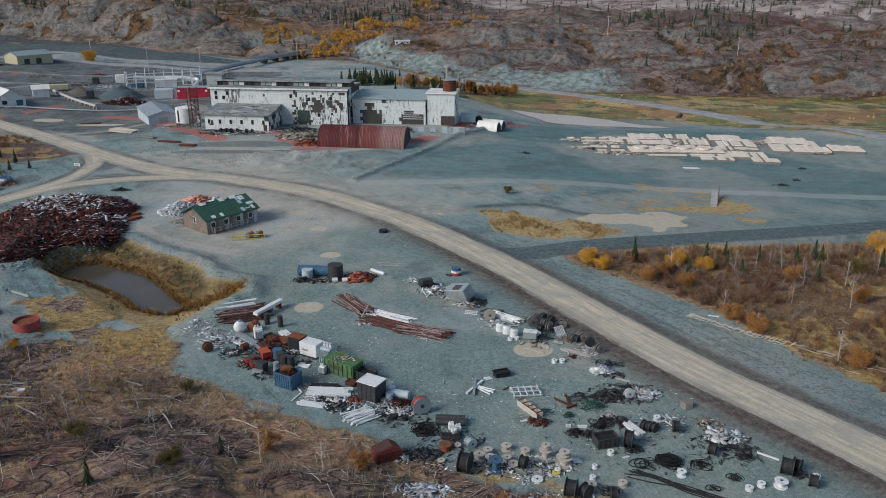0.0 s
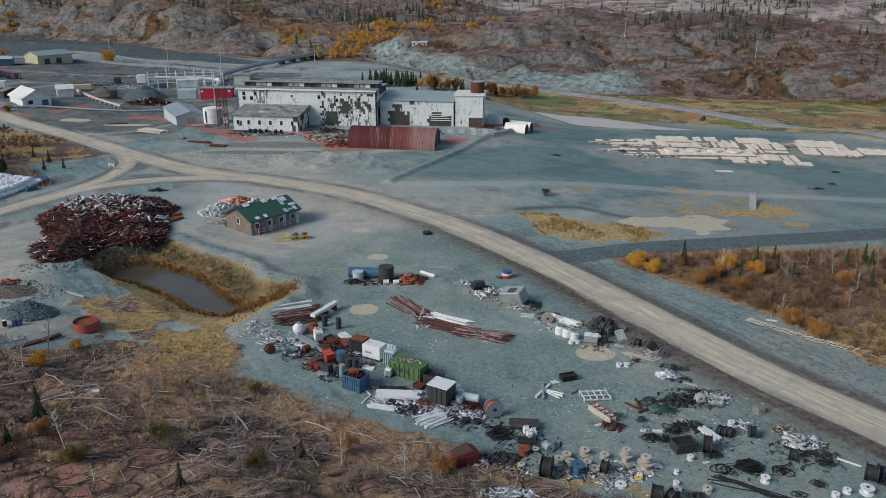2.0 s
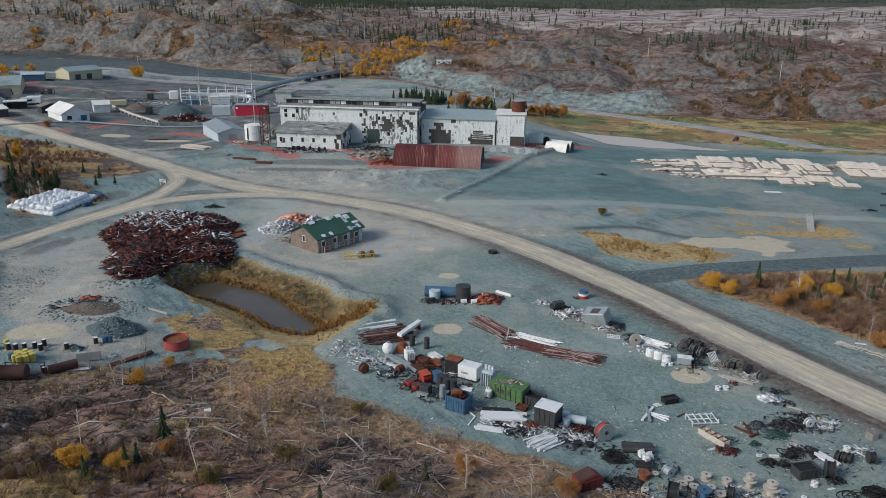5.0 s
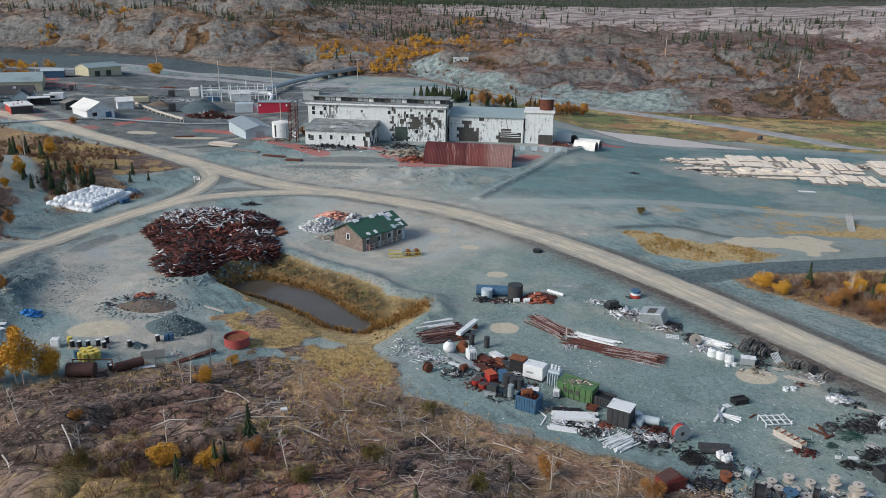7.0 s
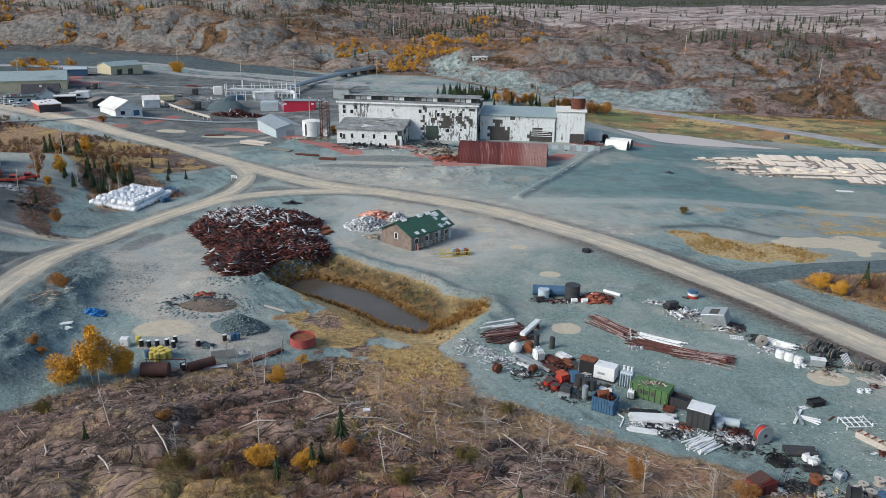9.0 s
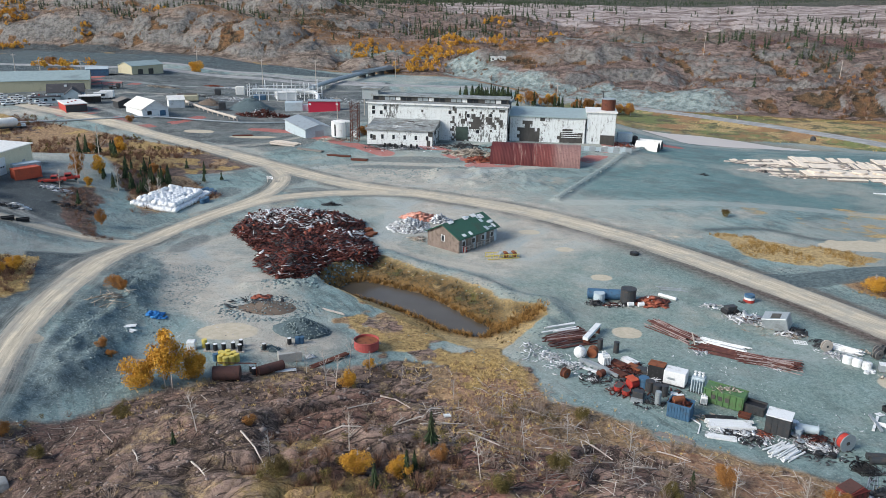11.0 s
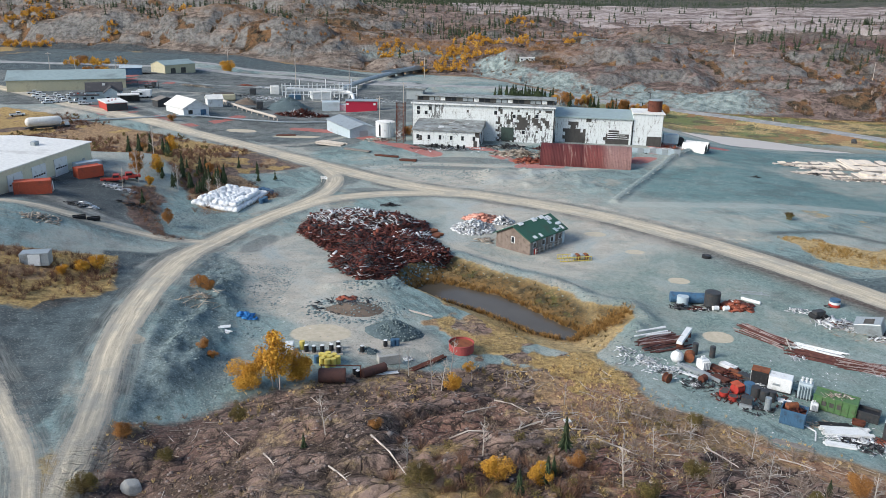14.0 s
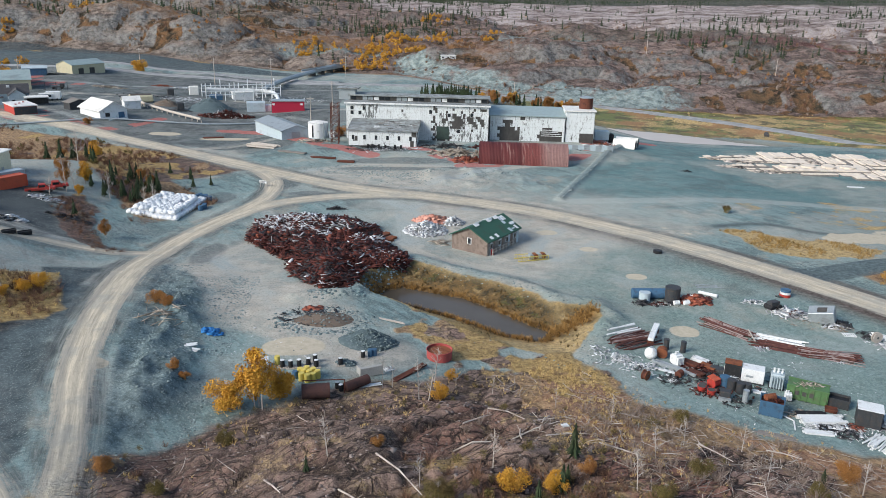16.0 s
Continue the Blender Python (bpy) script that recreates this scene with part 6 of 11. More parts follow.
o = thing("white_trailer", -214.5, 355, 14, "white box trailer behind the shelter", "trailer")
part("box", bm_box(-3.0, -2.0, 0.7, 3.0, 2.0, 3.6, bevel=0.08), WHITE, o)
part("chassis", bm_box(-3.3, -1.2, 0.45, 3.3, 1.2, 0.69), DARK, o)
for x_ in (-1.6, 1.6):
    bm = bmesh.new()
    tube(bm, (x_, -2.0, 0.42), (x_, -1.7, 0.42), 0.42, n=12)
    part("wheel", bm, TYRE, o)
o = thing("flatbed_truck", -223.3, 382.3, 12, "dark flatbed truck parked behind the offices", "vehicle")
part("bed", bm_box(-2.4, -1.1, 0.8, 1.2, 1.1, 1.3), DARK, o)
part("cab", bm_box(1.25, -1.1, 0.6, 3.0, 1.1, 2.6, bevel=0.12), DARK, o)
for x_ in (-1.6, 2.1):
    bm = bmesh.new()
    tube(bm, (x_, -1.15, 0.5), (x_, 1.15, 0.5), 0.5, n=12)
    part("wheel", bm, TYRE, o)
for x in (-4.8, 0, 4.8):
    part("post", bm_box(x - 0.12, -2.9, -0.5, x + 0.12, -2.7, 3.38), DARK, o)
o = thing("travel_trailer", -215.5, 353.5, 30, "white travel trailer parked on gravel", "trailer")
part("body", bm_box(-4.2, -1.3, 0.5, 4.2, 1.3, 3.2, bevel=0.25), WHITE_ROOF, o)
part("window", bm_box(-1.5, -1.32, 1.6, 0.5, -1.305, 2.4), GLASS, o)
for x in (-0.8, 0.6):
    bm = bmesh.new()
    tube(bm, (x, -1.25, 0.38), (x, 1.25, 0.38), 0.38, n=10)
    part("wheel", bm, TYRE, o)
gable_house("workshop", -249, 421, 20, 11, 6, 3.6, 1.0, BLUE, PALE_BLUE, "small blue metal workshop")
gable_house("workshop", -256, 398, 22, 16, 7, 3.4, 1.0, TAR, DARK_ROOF, "low dark shed behind the warehouse")

# white gabled house
o = gable_house("gabled_hall", -180.8, 317.3, 134.2, 17, 10.8, 3.7, 3.0, WHITE, WHITE_ROOF, "white gabled hall with pale roof and blue doors", over=0.7, z=2.2)
part("door", bm_box(-8.6, -4.2, 0, -8.52, -1.8, 2.6), BLUE, o)
part("window", bm_box(-8.6, 1.6, 1.2, -8.52, 3.4, 2.7), GLASS, o)
part("porch", bm_box(-11.0, -4.5, -0.6, -8.62, 3, 0.4), PALE_BLUE, o)
gable_house("lean_to", -196.5, 332.5, 134, 6, 8, 2.8, 1.2, DARK, WOOD_GREY, "dark lean-to with grey timber roof")
gable_house("small_shed", -176.5, 338.5, 30, 6.5, 5, 3.4, 1.5, WHITE, WHITE_ROOF, "small white gabled pump shed")
o = thing("settling_tank", -178, 357.5, 20, "low beige open-topped tank", "tank")
part("body", bm_box(-5, -3.2, 0, 5, 3.2, 3.0, bevel=0.5), CREAM, o)
part("cover", bm_box(-4.4, -2.7, 3.02, 4.4, 2.7, 3.12), BARK, o)

# propane tank on a trailer
o = thing("propane_tank", -223, 283, 38, "white horizontal propane tank on a trailer", "tank")
bm = bmesh.new()
bmesh.ops.create_uvsphere(bm, u_segments=20, v_segments=14, radius=1.75)
for v_ in bm.verts:
    v_.co = Vector((v_.co.x + (4.6 if v_.co.x > 0.01 else -4.6 if v_.co.x < -0.01 else 0), v_.co.y, v_.co.z + 2.9))
part("body", bm, WHITE_ROOF, o, smooth_faces=True)
part("chassis", bm_box(-6.5, -1.1, 0.7, 9.0, 1.1, 1.05), DARK, o)
for x in (-4.6, -3.4, 3.6, 6.8):
    bm = bmesh.new()
    tube(bm, (x, -1.25, 0.5), (x, 1.25, 0.5), 0.5, n=12)
    part("wheel", bm, TYRE, o)
part("cabinet", bm_box(7.2, -0.9, 1.06, 8.6, 0.9, 2.1, bevel=0.08), WHITE, o)

# substation, red cabin, heaps, pipe lines
o = thing("electrical_building", -112.5, 349, 6, "crimson metal cabin with white trim and roof", "building")
part("wall", bm_box(-7, -3, -0.5, 7, 3, 4.6), CRIMSON, o)
part("roof", bm_box(-7.3, -3.3, 4.62, 7.3, 3.3, 4.9), GREY_METAL, o)
for x in (-6.2, 5.8):
    part("lamp_panel", bm_box(x - 0.5, -3.1, 3.0, x + 0.5, -3.01, 3.8), WHITE, o)
o = thing("transformer_cabin", -127, 352, 10, "pale grey electrical cabin on gravel", "building")
part("body", bm_box(-4, -3, -0.3, 4, 3, 4.0, bevel=0.1), PALE_BLUE, o)
part("annex", bm_box(4.05, -2, -0.3, 6.5, 2, 2.6), WHITE, o)
sub = thing("substation_frame", -139, 388, 20, "white steel substation frame of posts and beams", "substation", z=gz_at(-139, 388))
for i in range(9):
    for y in (-7, 7):
        bm = bmesh.new()
        tube(bm, (-18 + i * 4.4, y, -1.5), (-18 + i * 4.4, y, 7.2 if (i + (y > 0)) % 3 else 9.0), 0.22, n=6)
        part("post", bm, WHITE, sub)
for y in (-7, 7):
    for z in (3.2, 6.0):
        part("beam", bm_box(-18, y - 0.16, z, 17.5, y + 0.16, z + 0.3), WHITE, sub)
o = thing("relay_house", -139, 389, 20, "white relay house inside the substation", "building")
part("body", bm_box(-5, -2.5, -0.5, 5, 2.5, 3.4), WHITE, o)
part("roof", bm_box(-5.4, -2.9, 3.42, 5.4, 2.9, 3.7), WHITE_ROOF, o)


def launder(name, pts, r, h, material, label, legs=7):
    o = thing(name, pts[0][0], pts[0][1], 0, label, "conveyor", z=0)
    o.matrix_basis = Matrix()
    line = smooth(pts, 6)
    bm = bmesh.new()
    sweep(bm, [(x, y, gz_at(x, y) + h) for x, y in line], r, 8)
    part("pipe", bm, material, o)
    step = max(1, len(line) // legs)
    for x, y in line[::step]:
        part("support", bm_box(x - 0.2, y - 0.2, gz_at(x, y) - 0.5, x + 0.2, y + 0.2, gz_at(x, y) + h - r * 0.5), material, o)
    return o


launder("overland_pipe", [(-118, 362), (-126, 398), (-140, 402), (-158, 396)], 0.9, 2.6, WHITE, "curved white pipe gallery on short supports")
launder("overland_pipe", [(-131, 405), (-128, 440), (-117, 490), (-103, 540)], 1.3, 3.0, GREY_METAL, "long pale covered gallery crossing the creek")
launder("overland_pipe", [(-175, 347), (-160, 331), (-143, 316)], 0.55, 1.4, WOOD_PALE, "pale pipeline running down to the road")
launder("overland_pipe", [(-232, 291), (-200, 300), (-172, 309), (-140, 311), (-118, 316)], 0.35, 0.5, GREY_METAL, "thin grey pipeline beside the road")
o = thing("trestle_bridge", -108, 520, 66, "low grey bridge across the creek", "bridge", z=gz_at(-108, 520) + 2.5)
part("deck", bm_box(-26, -3, 0, 26, 3, 0.8), CONCRETE, o)
for x in (-18, -6, 6, 18):
    part("pier", bm_box(x - 0.6, -2.4, -7, x + 0.6, 2.4, 0), DARK, o)
for y in (-2.9, 2.9):
    part("railing", bm_box(-26, y - 0.08, 0.82, 26, y + 0.08, 1.9), GREY_METAL, o)

# tank and odd boxes between hall and substation
for x, y, w_, d_, h_, mat, lab in ((-163, 392, 4.5, 3, 4.2, WHITE_ROOF, "white round-topped tank on gravel"), (-172, 384, 3, 3, 3, DARK, "dark machine box on gravel"), (-150, 380, 6, 2.6, 2.6, BLUE, "blue metal box on gravel"), (-158, 345, 3, 2.4, 3.0, DARK, "small black metal box")):
    o = thing("equipment_box", x, y, 15, lab, "container")
    part("body", bm_box(-w_ / 2, -d_ / 2, -0.2, w_ / 2, d_ / 2, h_, bevel=0.3), mat, o)
    part("base", bm_box(-w_ / 2 - 0.2, -d_ / 2 - 0.2, -0.5, w_ / 2 + 0.2, d_ / 2 + 0.2, -0.21), CONCRETE, o)


# power poles
def pole(x, y, h, label, arms=1, lean_deg=0.0, twin=False, z=None):
    o = thing("power_pole", x, y, 15, label, "pole", z=z)
    for dx in ((-2.6, 2.6) if twin else (0,)):
        bm = bmesh.new()
        tube(bm, (dx, 0, -0.6), (dx + math.tan(radians(lean_deg)) * h, 0, h), 0.2, 0.14, n=7)
        part("post", bm, WOOD_PALE, o)
    for k in range(arms):
        w_ = 4.0 if twin else 1.3
        part("crossarm", bm_box(-w_, -0.12, h - 0.9 - k * 1.2, w_, 0.12, h - 0.65 - k * 1.2), WOOD_PALE, o)
    return o


for x, y, h in ((112, 538, 13), (189, 503, 13), (-210, 468, 13), (-268, 398, 11), (-158, 418, 16), (-128, 412, 18), (-94, 505, 13), (-250, 405, 10), (-92, 331, 14), (-98, 296, 12), (2, 430, 10), (-288, 410, 12)):
    pole(x, y, h, "tall weathered timber power pole")
pole(-98, 713, 17, "twin-post timber power line frame", 1, twin=True)
o = thing("far_cabin", -27.3, 527, 4, "small white cabin on a rocky hill", "cabin")
part("wall", bm_box(-5, -2.4, -1.0, 5, 2.4, 2.6), WHITE, o)
part("roof", bm_box(-5.4, -2.8, 2.62, 5.4, 2.8, 2.9), WHITE_ROOF, o)
for x in (-3.5, 0, 3.5):
    window(o, x, 0.9, 1.2, 1.0, y=-2.45)

# road sign at the junction
o = thing("road_sign", -103.8, 212, -20, "white road sign boards on posts", "sign")
for k, x in enumerate((-0.9, 0.9)):
    part("post", bm_box(x - 0.06, -0.06, 0, x + 0.06, 0.06, 2.0), WOOD_PALE, o)
part("board", bm_box(-1.05, -0.12, 1.1, 1.05, -0.07, 1.9), WHITE, o)
part("bar", bm_box(-0.8, -0.14, 1.62, 0.8, -0.125, 1.74), DARK, o)
part("bar", bm_box(-0.8, -0.14, 1.3, 0.5, -0.125, 1.42), DARK, o)

# culvert under the highway
o = thing("culvert", 105, 341.5, -25, "dark corrugated steel culvert under the highway bank", "culvert", z=-8.0)
bm = bmesh.new()
tube(bm, (0, 1.0, 0), (0, 9, 0.1), 1.2, n=18)
part("pipe", bm, TAR, o)

# ---- plants, rocks and dead wood ----
def leaf_mat(name, a, b, dark, rough=0.8):
    m = Nodes(name)
    c = m.mix(m.island(), rgb(*a), rgb(*b))
    c = m.mix(m.ramp(m.noise(0.35, 4, 0.65), 0.45, 0.68, 0, 0.7), c, rgb(*dark))
    return m.done(c, rough, spec=0.15)


NEEDLES = leaf_mat("spruce_needles", (0.020, 0.034, 0.018), (0.045, 0.065, 0.030), (0.030, 0.032, 0.018))
GOLD = leaf_mat("golden_leaves", (0.48, 0.225, 0.030), (0.64, 0.38, 0.06), (0.30, 0.14, 0.03))
AMBER = leaf_mat("amber_leaves", (0.30, 0.130, 0.040), (0.42, 0.22, 0.075), (0.17, 0.075, 0.03))
RUSSET = leaf_mat("russet_scrub_twigs", (0.120, 0.066, 0.044), (0.26, 0.150, 0.098), (0.075, 0.042, 0.030))
GREY_TWIG = leaf_mat("grey_bare_twigs", (0.19, 0.140, 0.112), (0.38, 0.305, 0.255), (0.13, 0.088, 0.066))
DRY_GRASS = leaf_mat("dry_straw_grass", (0.46, 0.315, 0.12), (0.72, 0.54, 0.25), (0.25, 0.17, 0.065))
REED = leaf_mat("brown_reeds", (0.034, 0.027, 0.010), (0.125, 0.076, 0.026), (0.026, 0.028, 0.010))
MOSSY = leaf_mat("olive_shrub_leaves", (0.095, 0.082, 0.030), (0.19, 0.145, 0.050), (0.08, 0.052, 0.026))
OCHRE_GRASS = leaf_mat("ochre_grass", (0.22, 0.135, 0.045), (0.42, 0.275, 0.10), (0.13, 0.085, 0.03))
DEADWOOD = leaf_mat("bleached_dead_wood", (0.30, 0.26, 0.22), (0.58, 0.52, 0.46), (0.17, 0.13, 0.11))
m = Nodes("teal_grey_rubble")
STONES = m.done(m.mix(m.island(), rgb(0.065, 0.095, 0.100), rgb(0.245, 0.305, 0.300)), 0.9)
m = Nodes("brown_boulders")
c = m.mix(m.island(), rgb(0.095, 0.068, 0.058), rgb(0.33, 0.270, 0.235))
m.bump(m.noise(4, 4), 0.5, 0.05)
BOULDER = m.done(m.mix(m.ramp(m.noise(2.6, 4), 0.45, 0.7, 0, 0.6), c, rgb(0.08, 0.07, 0.065)), 0.9)

rg = np.random.default_rng(21)


def t_spruce(tiers=8, pts=7, seed=0):
    r = np.random.default_rng(seed)
    V, F = [], []
    for k in range(tiers):
        f = k / tiers
        z0 = 0.10 + 0.86 * f
        rad = (0.155 * (1 - f) ** 0.8 + 0.012) * r.uniform(0.8, 1.15)
        top = len(V)
        V.append((0, 0, z0 + 0.24 * (1 - 0.5 * f)))
        n = pts * 2
        off = r.uniform(0, 6.28)
        for i in range(n):
            q = rad * (r.uniform(0.85, 1.25) if i % 2 == 0 else r.uniform(0.40, 0.62))
            V.append((q * math.cos(off + 6.283 * i / n), q * math.sin(off + 6.283 * i / n), z0 - (0.03 if i % 2 == 0 else -0.02)))
        for i in range(n):
            F.append((top, top + 1 + i, top + 1 + (i + 1) % n))
    return np.array(V), np.array(F)


def t_stem(h=1.0, r0=0.02, r1=0.008, n=5):
    V = [(r * math.cos(6.283 * i / n), r * math.sin(6.283 * i / n), z) for r, z in ((r0, -0.03), (r1, h)) for i in range(n)]
    F = []
    for i in range(n):
        a, b = i, (i + 1) % n
        F += [(a, b, n + b), (a, n + b, n + a)]
    return np.array(V), np.array(F)


def t_leaves(n, size, seed, shape=(0.5, 0.5, 0.5), mid_z=0.55, hollow=0.45):
    """Leaf clumps spread unevenly through a crown one metre high."""
    r = np.random.default_rng(seed)
    # foliage hangs together in a dozen heads of unlike size
    heads = r.normal(0, 1, (20, 4))
    heads[:, :3] *= (r.uniform(0.25, 0.78, 20) / np.linalg.norm(heads[:, :3], axis=1))[:, None]
    heads[:, 3] = r.uniform(0.26, 0.48, 20)
    d = r.normal(0, 1, (n, 3))
    d /= np.linalg.norm(d, axis=1)[:, None]
    lobe = heads[r.integers(0, len(heads), n)]
    c = (lobe[:, :3] + d * (lobe[:, 3] * (hollow + (1 - hollow) * r.random(n) ** 0.5))[:, None]) * np.array(shape)
    c[:, 2] += mid_z
    u = r.normal(0, 1, (n, 3))
    u /= np.linalg.norm(u, axis=1)[:, None]
    w = np.cross(u, r.normal(0, 1, (n, 3)))
    w /= np.linalg.norm(w, axis=1)[:, None]
    q = (size * r.uniform(0.6, 1.4, n))[:, None]
    V = np.stack([c - u * q, c + w * q * 0.8, c + u * q, c - w * q * 0.8], 1).reshape(-1, 3)
    k = 4 * np.arange(n)[:, None]
    return V, np.concatenate([k + np.array([[0, 1, 2]]), k + np.array([[0, 2, 3]])])


def t_twigs(n, seed, spread=0.55, width=0.018):
    """Thin bare shoots that fan out from the foot."""
    r = np.random.default_rng(seed)
    V, F = [], []
    for i in range(n):
        a, q = r.uniform(0, 6.283), spread * r.random() ** 0.6
        foot = np.array([0.22 * q * math.cos(a), 0.22 * q * math.sin(a), 0])
        tip = np.array([q * math.cos(a), q * math.sin(a), r.uniform(0.5, 1.05)])
        mid_ = (foot + tip) / 2 + r.normal(0, 0.06, 3)
        side = np.cross(tip - foot, r.normal(0, 1, 3))
        side *= width / np.linalg.norm(side)
        k = len(V)
        V += [foot - side, foot + side, mid_ + side * 0.8, mid_ - side * 0.8, tip]
        F += [(k, k + 1, k + 2), (k, k + 2, k + 3), (k + 3, k + 2, k + 4)]
        t2 = mid_ + (tip - mid_) * 0.5 + r.normal(0, 0.16, 3)
        V += [t2]
        F += [(k + 3, k + 2, k + 5)]
    return np.array(V), np.array(F)


def t_bare_tree(seed, limbs=16):
    r = np.random.default_rng(seed)
    V, F = [], []

    def limb(a, b, r0, r1):
        a, b = np.array(a), np.array(b)
        d = (b - a) / np.linalg.norm(b - a)
        u = np.cross(d, (0.3, 0.9, 0.1))
        u /= np.linalg.norm(u)
        w = np.cross(d, u)
        k = len(V)
        for p, q in ((a, r0), (b, r1)):
            for i in range(3):
                t = 6.283 * i / 3
                V.append(p + q * (u * math.cos(t) + w * math.sin(t)))
        for i in range(3):
            x, y = k + i, k + (i + 1) % 3
            F.extend([(x, y, y + 3), (x, y + 3, x + 3)])

    bend = r.normal(0, 0.02, 2)
    limb((0, 0, -0.02), (bend[0], bend[1], 0.5), 0.014, 0.010)
    limb((bend[0], bend[1], 0.5), (2 * bend[0], 2 * bend[1], 1.0), 0.010, 0.003)
    for i in range(limbs):
        z = r.uniform(0.25, 0.92)
        a = r.uniform(0, 6.283)
        L = (1.1 - z) * r.uniform(0.18, 0.34)
        s = np.array([bend[0] * z * 2, bend[1] * z * 2, z])
        e = s + np.array([L * math.cos(a), L * math.sin(a), L * r.uniform(0.5, 1.3)])
        limb(s, e, 0.006, 0.002)
        for j in range(2):
            f = r.uniform(0.4, 0.9)
            e2 = s + (e - s) * f + np.array([r.normal(0, 0.05), r.normal(0, 0.05), r.uniform(0.02, 0.10)])
            limb(s + (e - s) * f, e2, 0.0035, 0.0015)
    return np.array(V), np.array(F)


def t_stone(seed, sub=False):
    r = np.random.default_rng(seed)
    bm = bmesh.new()
    bmesh.ops.create_icosphere(bm, subdivisions=2 if sub else 1, radius=0.5)
    V = np.array([v.co for v in bm.verts])
    V *= r.uniform(0.72, 1.15, (len(V), 1))
    V[:, 2] *= 0.62
    F = np.array([[v.index for v in f.verts] for f in bm.faces])
    bm.free()
    return V, F


def t_log(seed, n=5):
    r = np.random.default_rng(seed)
    V, F = [], []
    b = r.normal(0, 0.03, 2)
    for x, q in ((0, 0.015), (0.5, 0.012), (1.0, 0.006)):
        for i in range(n):
            a = 6.283 * i / n
            V.append((x - 0.5, (b[0] if x == 0.5 else 0) + q * math.cos(a), q * math.sin(a) + (b[1] if x == 0.5 else 0) * 0.3))
    for s in (0, n):
        for i in range(n):
            x, y = s + i, s + (i + 1) % n
            F += [(x, y, y + n), (x, y + n, x + n)]
    return np.array(V), np.array(F)


def merged(name, templates, x, y, size, material, label, category, tilt=0.0, flat=None, sink=0.0, kind="stuff", lift=0.0, z=None):
    """Many copies of the templates as one mesh."""
    n = len(x)
    z = ground(x, y) if z is None else z
    pick_ = rg.integers(0, len(templates), n)
    yaw = rg.uniform(0, 2 * math.pi, n)
    VV, FF, base = [], [], 0
    for k, (V, F) in enumerate(templates):
        sel = np.nonzero(pick_ == k)[0]
        if not len(sel):
            continue
        s = size[sel][:, None]
        sz = s * (1 if flat is None else flat[sel][:, None])
        c, sn = np.cos(yaw[sel])[:, None], np.sin(yaw[sel])[:, None]
        P = np.empty((len(sel), len(V), 3))
        vx, vy, vz = V[None, :, 0] * s, V[None, :, 1] * s, V[None, :, 2] * sz
        if tilt:
            a = rg.normal(0, tilt, len(sel))[:, None]
            vx, vz = vx * np.cos(a) + vz * np.sin(a), vz * np.cos(a) - vx * np.sin(a)
        P[:, :, 0] = vx * c - vy * sn + x[sel][:, None]
        P[:, :, 1] = vx * sn + vy * c + y[sel][:, None]
        P[:, :, 2] = vz + (z[sel] - sink * size[sel] + lift)[:, None]
        FF.append((F[None] + (base + np.arange(len(sel)) * len(V))[:, None, None]).reshape(-1, 3))
        VV.append(P.reshape(-1, 3))
        base += len(sel) * len(V)
    VV, FF = np.concatenate(VV), np.concatenate(FF)
    me = bpy.data.meshes.new(name)
    me.vertices.add(len(VV))
    me.vertices.foreach_set("co", VV.ravel())
    me.loops.add(FF.size)
    me.loops.foreach_set("vertex_index", FF.ravel())
    me.polygons.add(len(FF))
    me.polygons.foreach_set("loop_start", np.arange(0, FF.size, 3))
    me.update(calc_edges=True)
    me.materials.append(material)
    return tagged(new(name, me), label, category, kind=kind)


def sow(n, x0, x1, y0, y1, keep):
    """Random places in a rectangle, thinned by keep(x, y) from 0 to 1."""
    x, y = rg.uniform(x0, x1, n), rg.uniform(y0, y1, n)
    k = keep(x, y)
    sel = rg.random(n) < k
    return x[sel], y[sel]


def on_knoll(x, y):
    return inside(x, y, ROCKY_KNOLL)


EAST_BRUSH = [(20, 141), (33, 126), (44, 112), (52, 96), (60, 84), (75, 60), (140, 60), (140, 150), (95, 150), (48, 144)]
WEST_BRUSH = [(-119, 114), (-126, 131), (-134, 126), (-145, 118), (-150, 104), (-126, 104)]
NORTH_BRUSH = [(-112, 195), (-128, 215), (-112, 232), (-140, 258), (-180, 282), (-230, 310), (-230, 262), (-165, 232), (-142, 200), (-126, 172)]


def clear_of_roads(x, y, gap=1.0):
    d = np.minimum(to_line(x, y, MAIN_ROAD) - 4, to_line(x, y, BRANCH_ROAD) - 3.6)
    for line in (JUNCTION, SOUTH_FORK, WEST_TRACK, EAST_TRACK):
        d = np.minimum(d, to_line(x, y, line) - 3)
    return d > gap


SPRUCES = [t_spruce(8, 7, s) for s in range(3)]
SPRUCES_FAR = [t_spruce(4, 4, s) for s in range(3)]
LEAVES = [t_leaves(200, 0.042, s, hollow=0.2) for s in range(3)]
LEAVES_FAR = [t_leaves(90, 0.085, s, hollow=0.2) for s in range(4)]
TWIGS = [t_twigs(40, s, 0.7, 0.011) for s in range(4)]
TWIGS_FAR = [t_twigs(14, s, 0.6, 0.045) for s in range(3)]
TUFTS = [t_twigs(8, s + 9, 0.5, 0.035) for s in range(4)]
PEBBLES = [t_stone(s) for s in range(4)]
ROCKS = [t_stone(s + 5, True) for s in range(3)]
STICKS = [t_log(s) for s in range(5)]
BARE = [t_bare_tree(s) for s in range(4)]

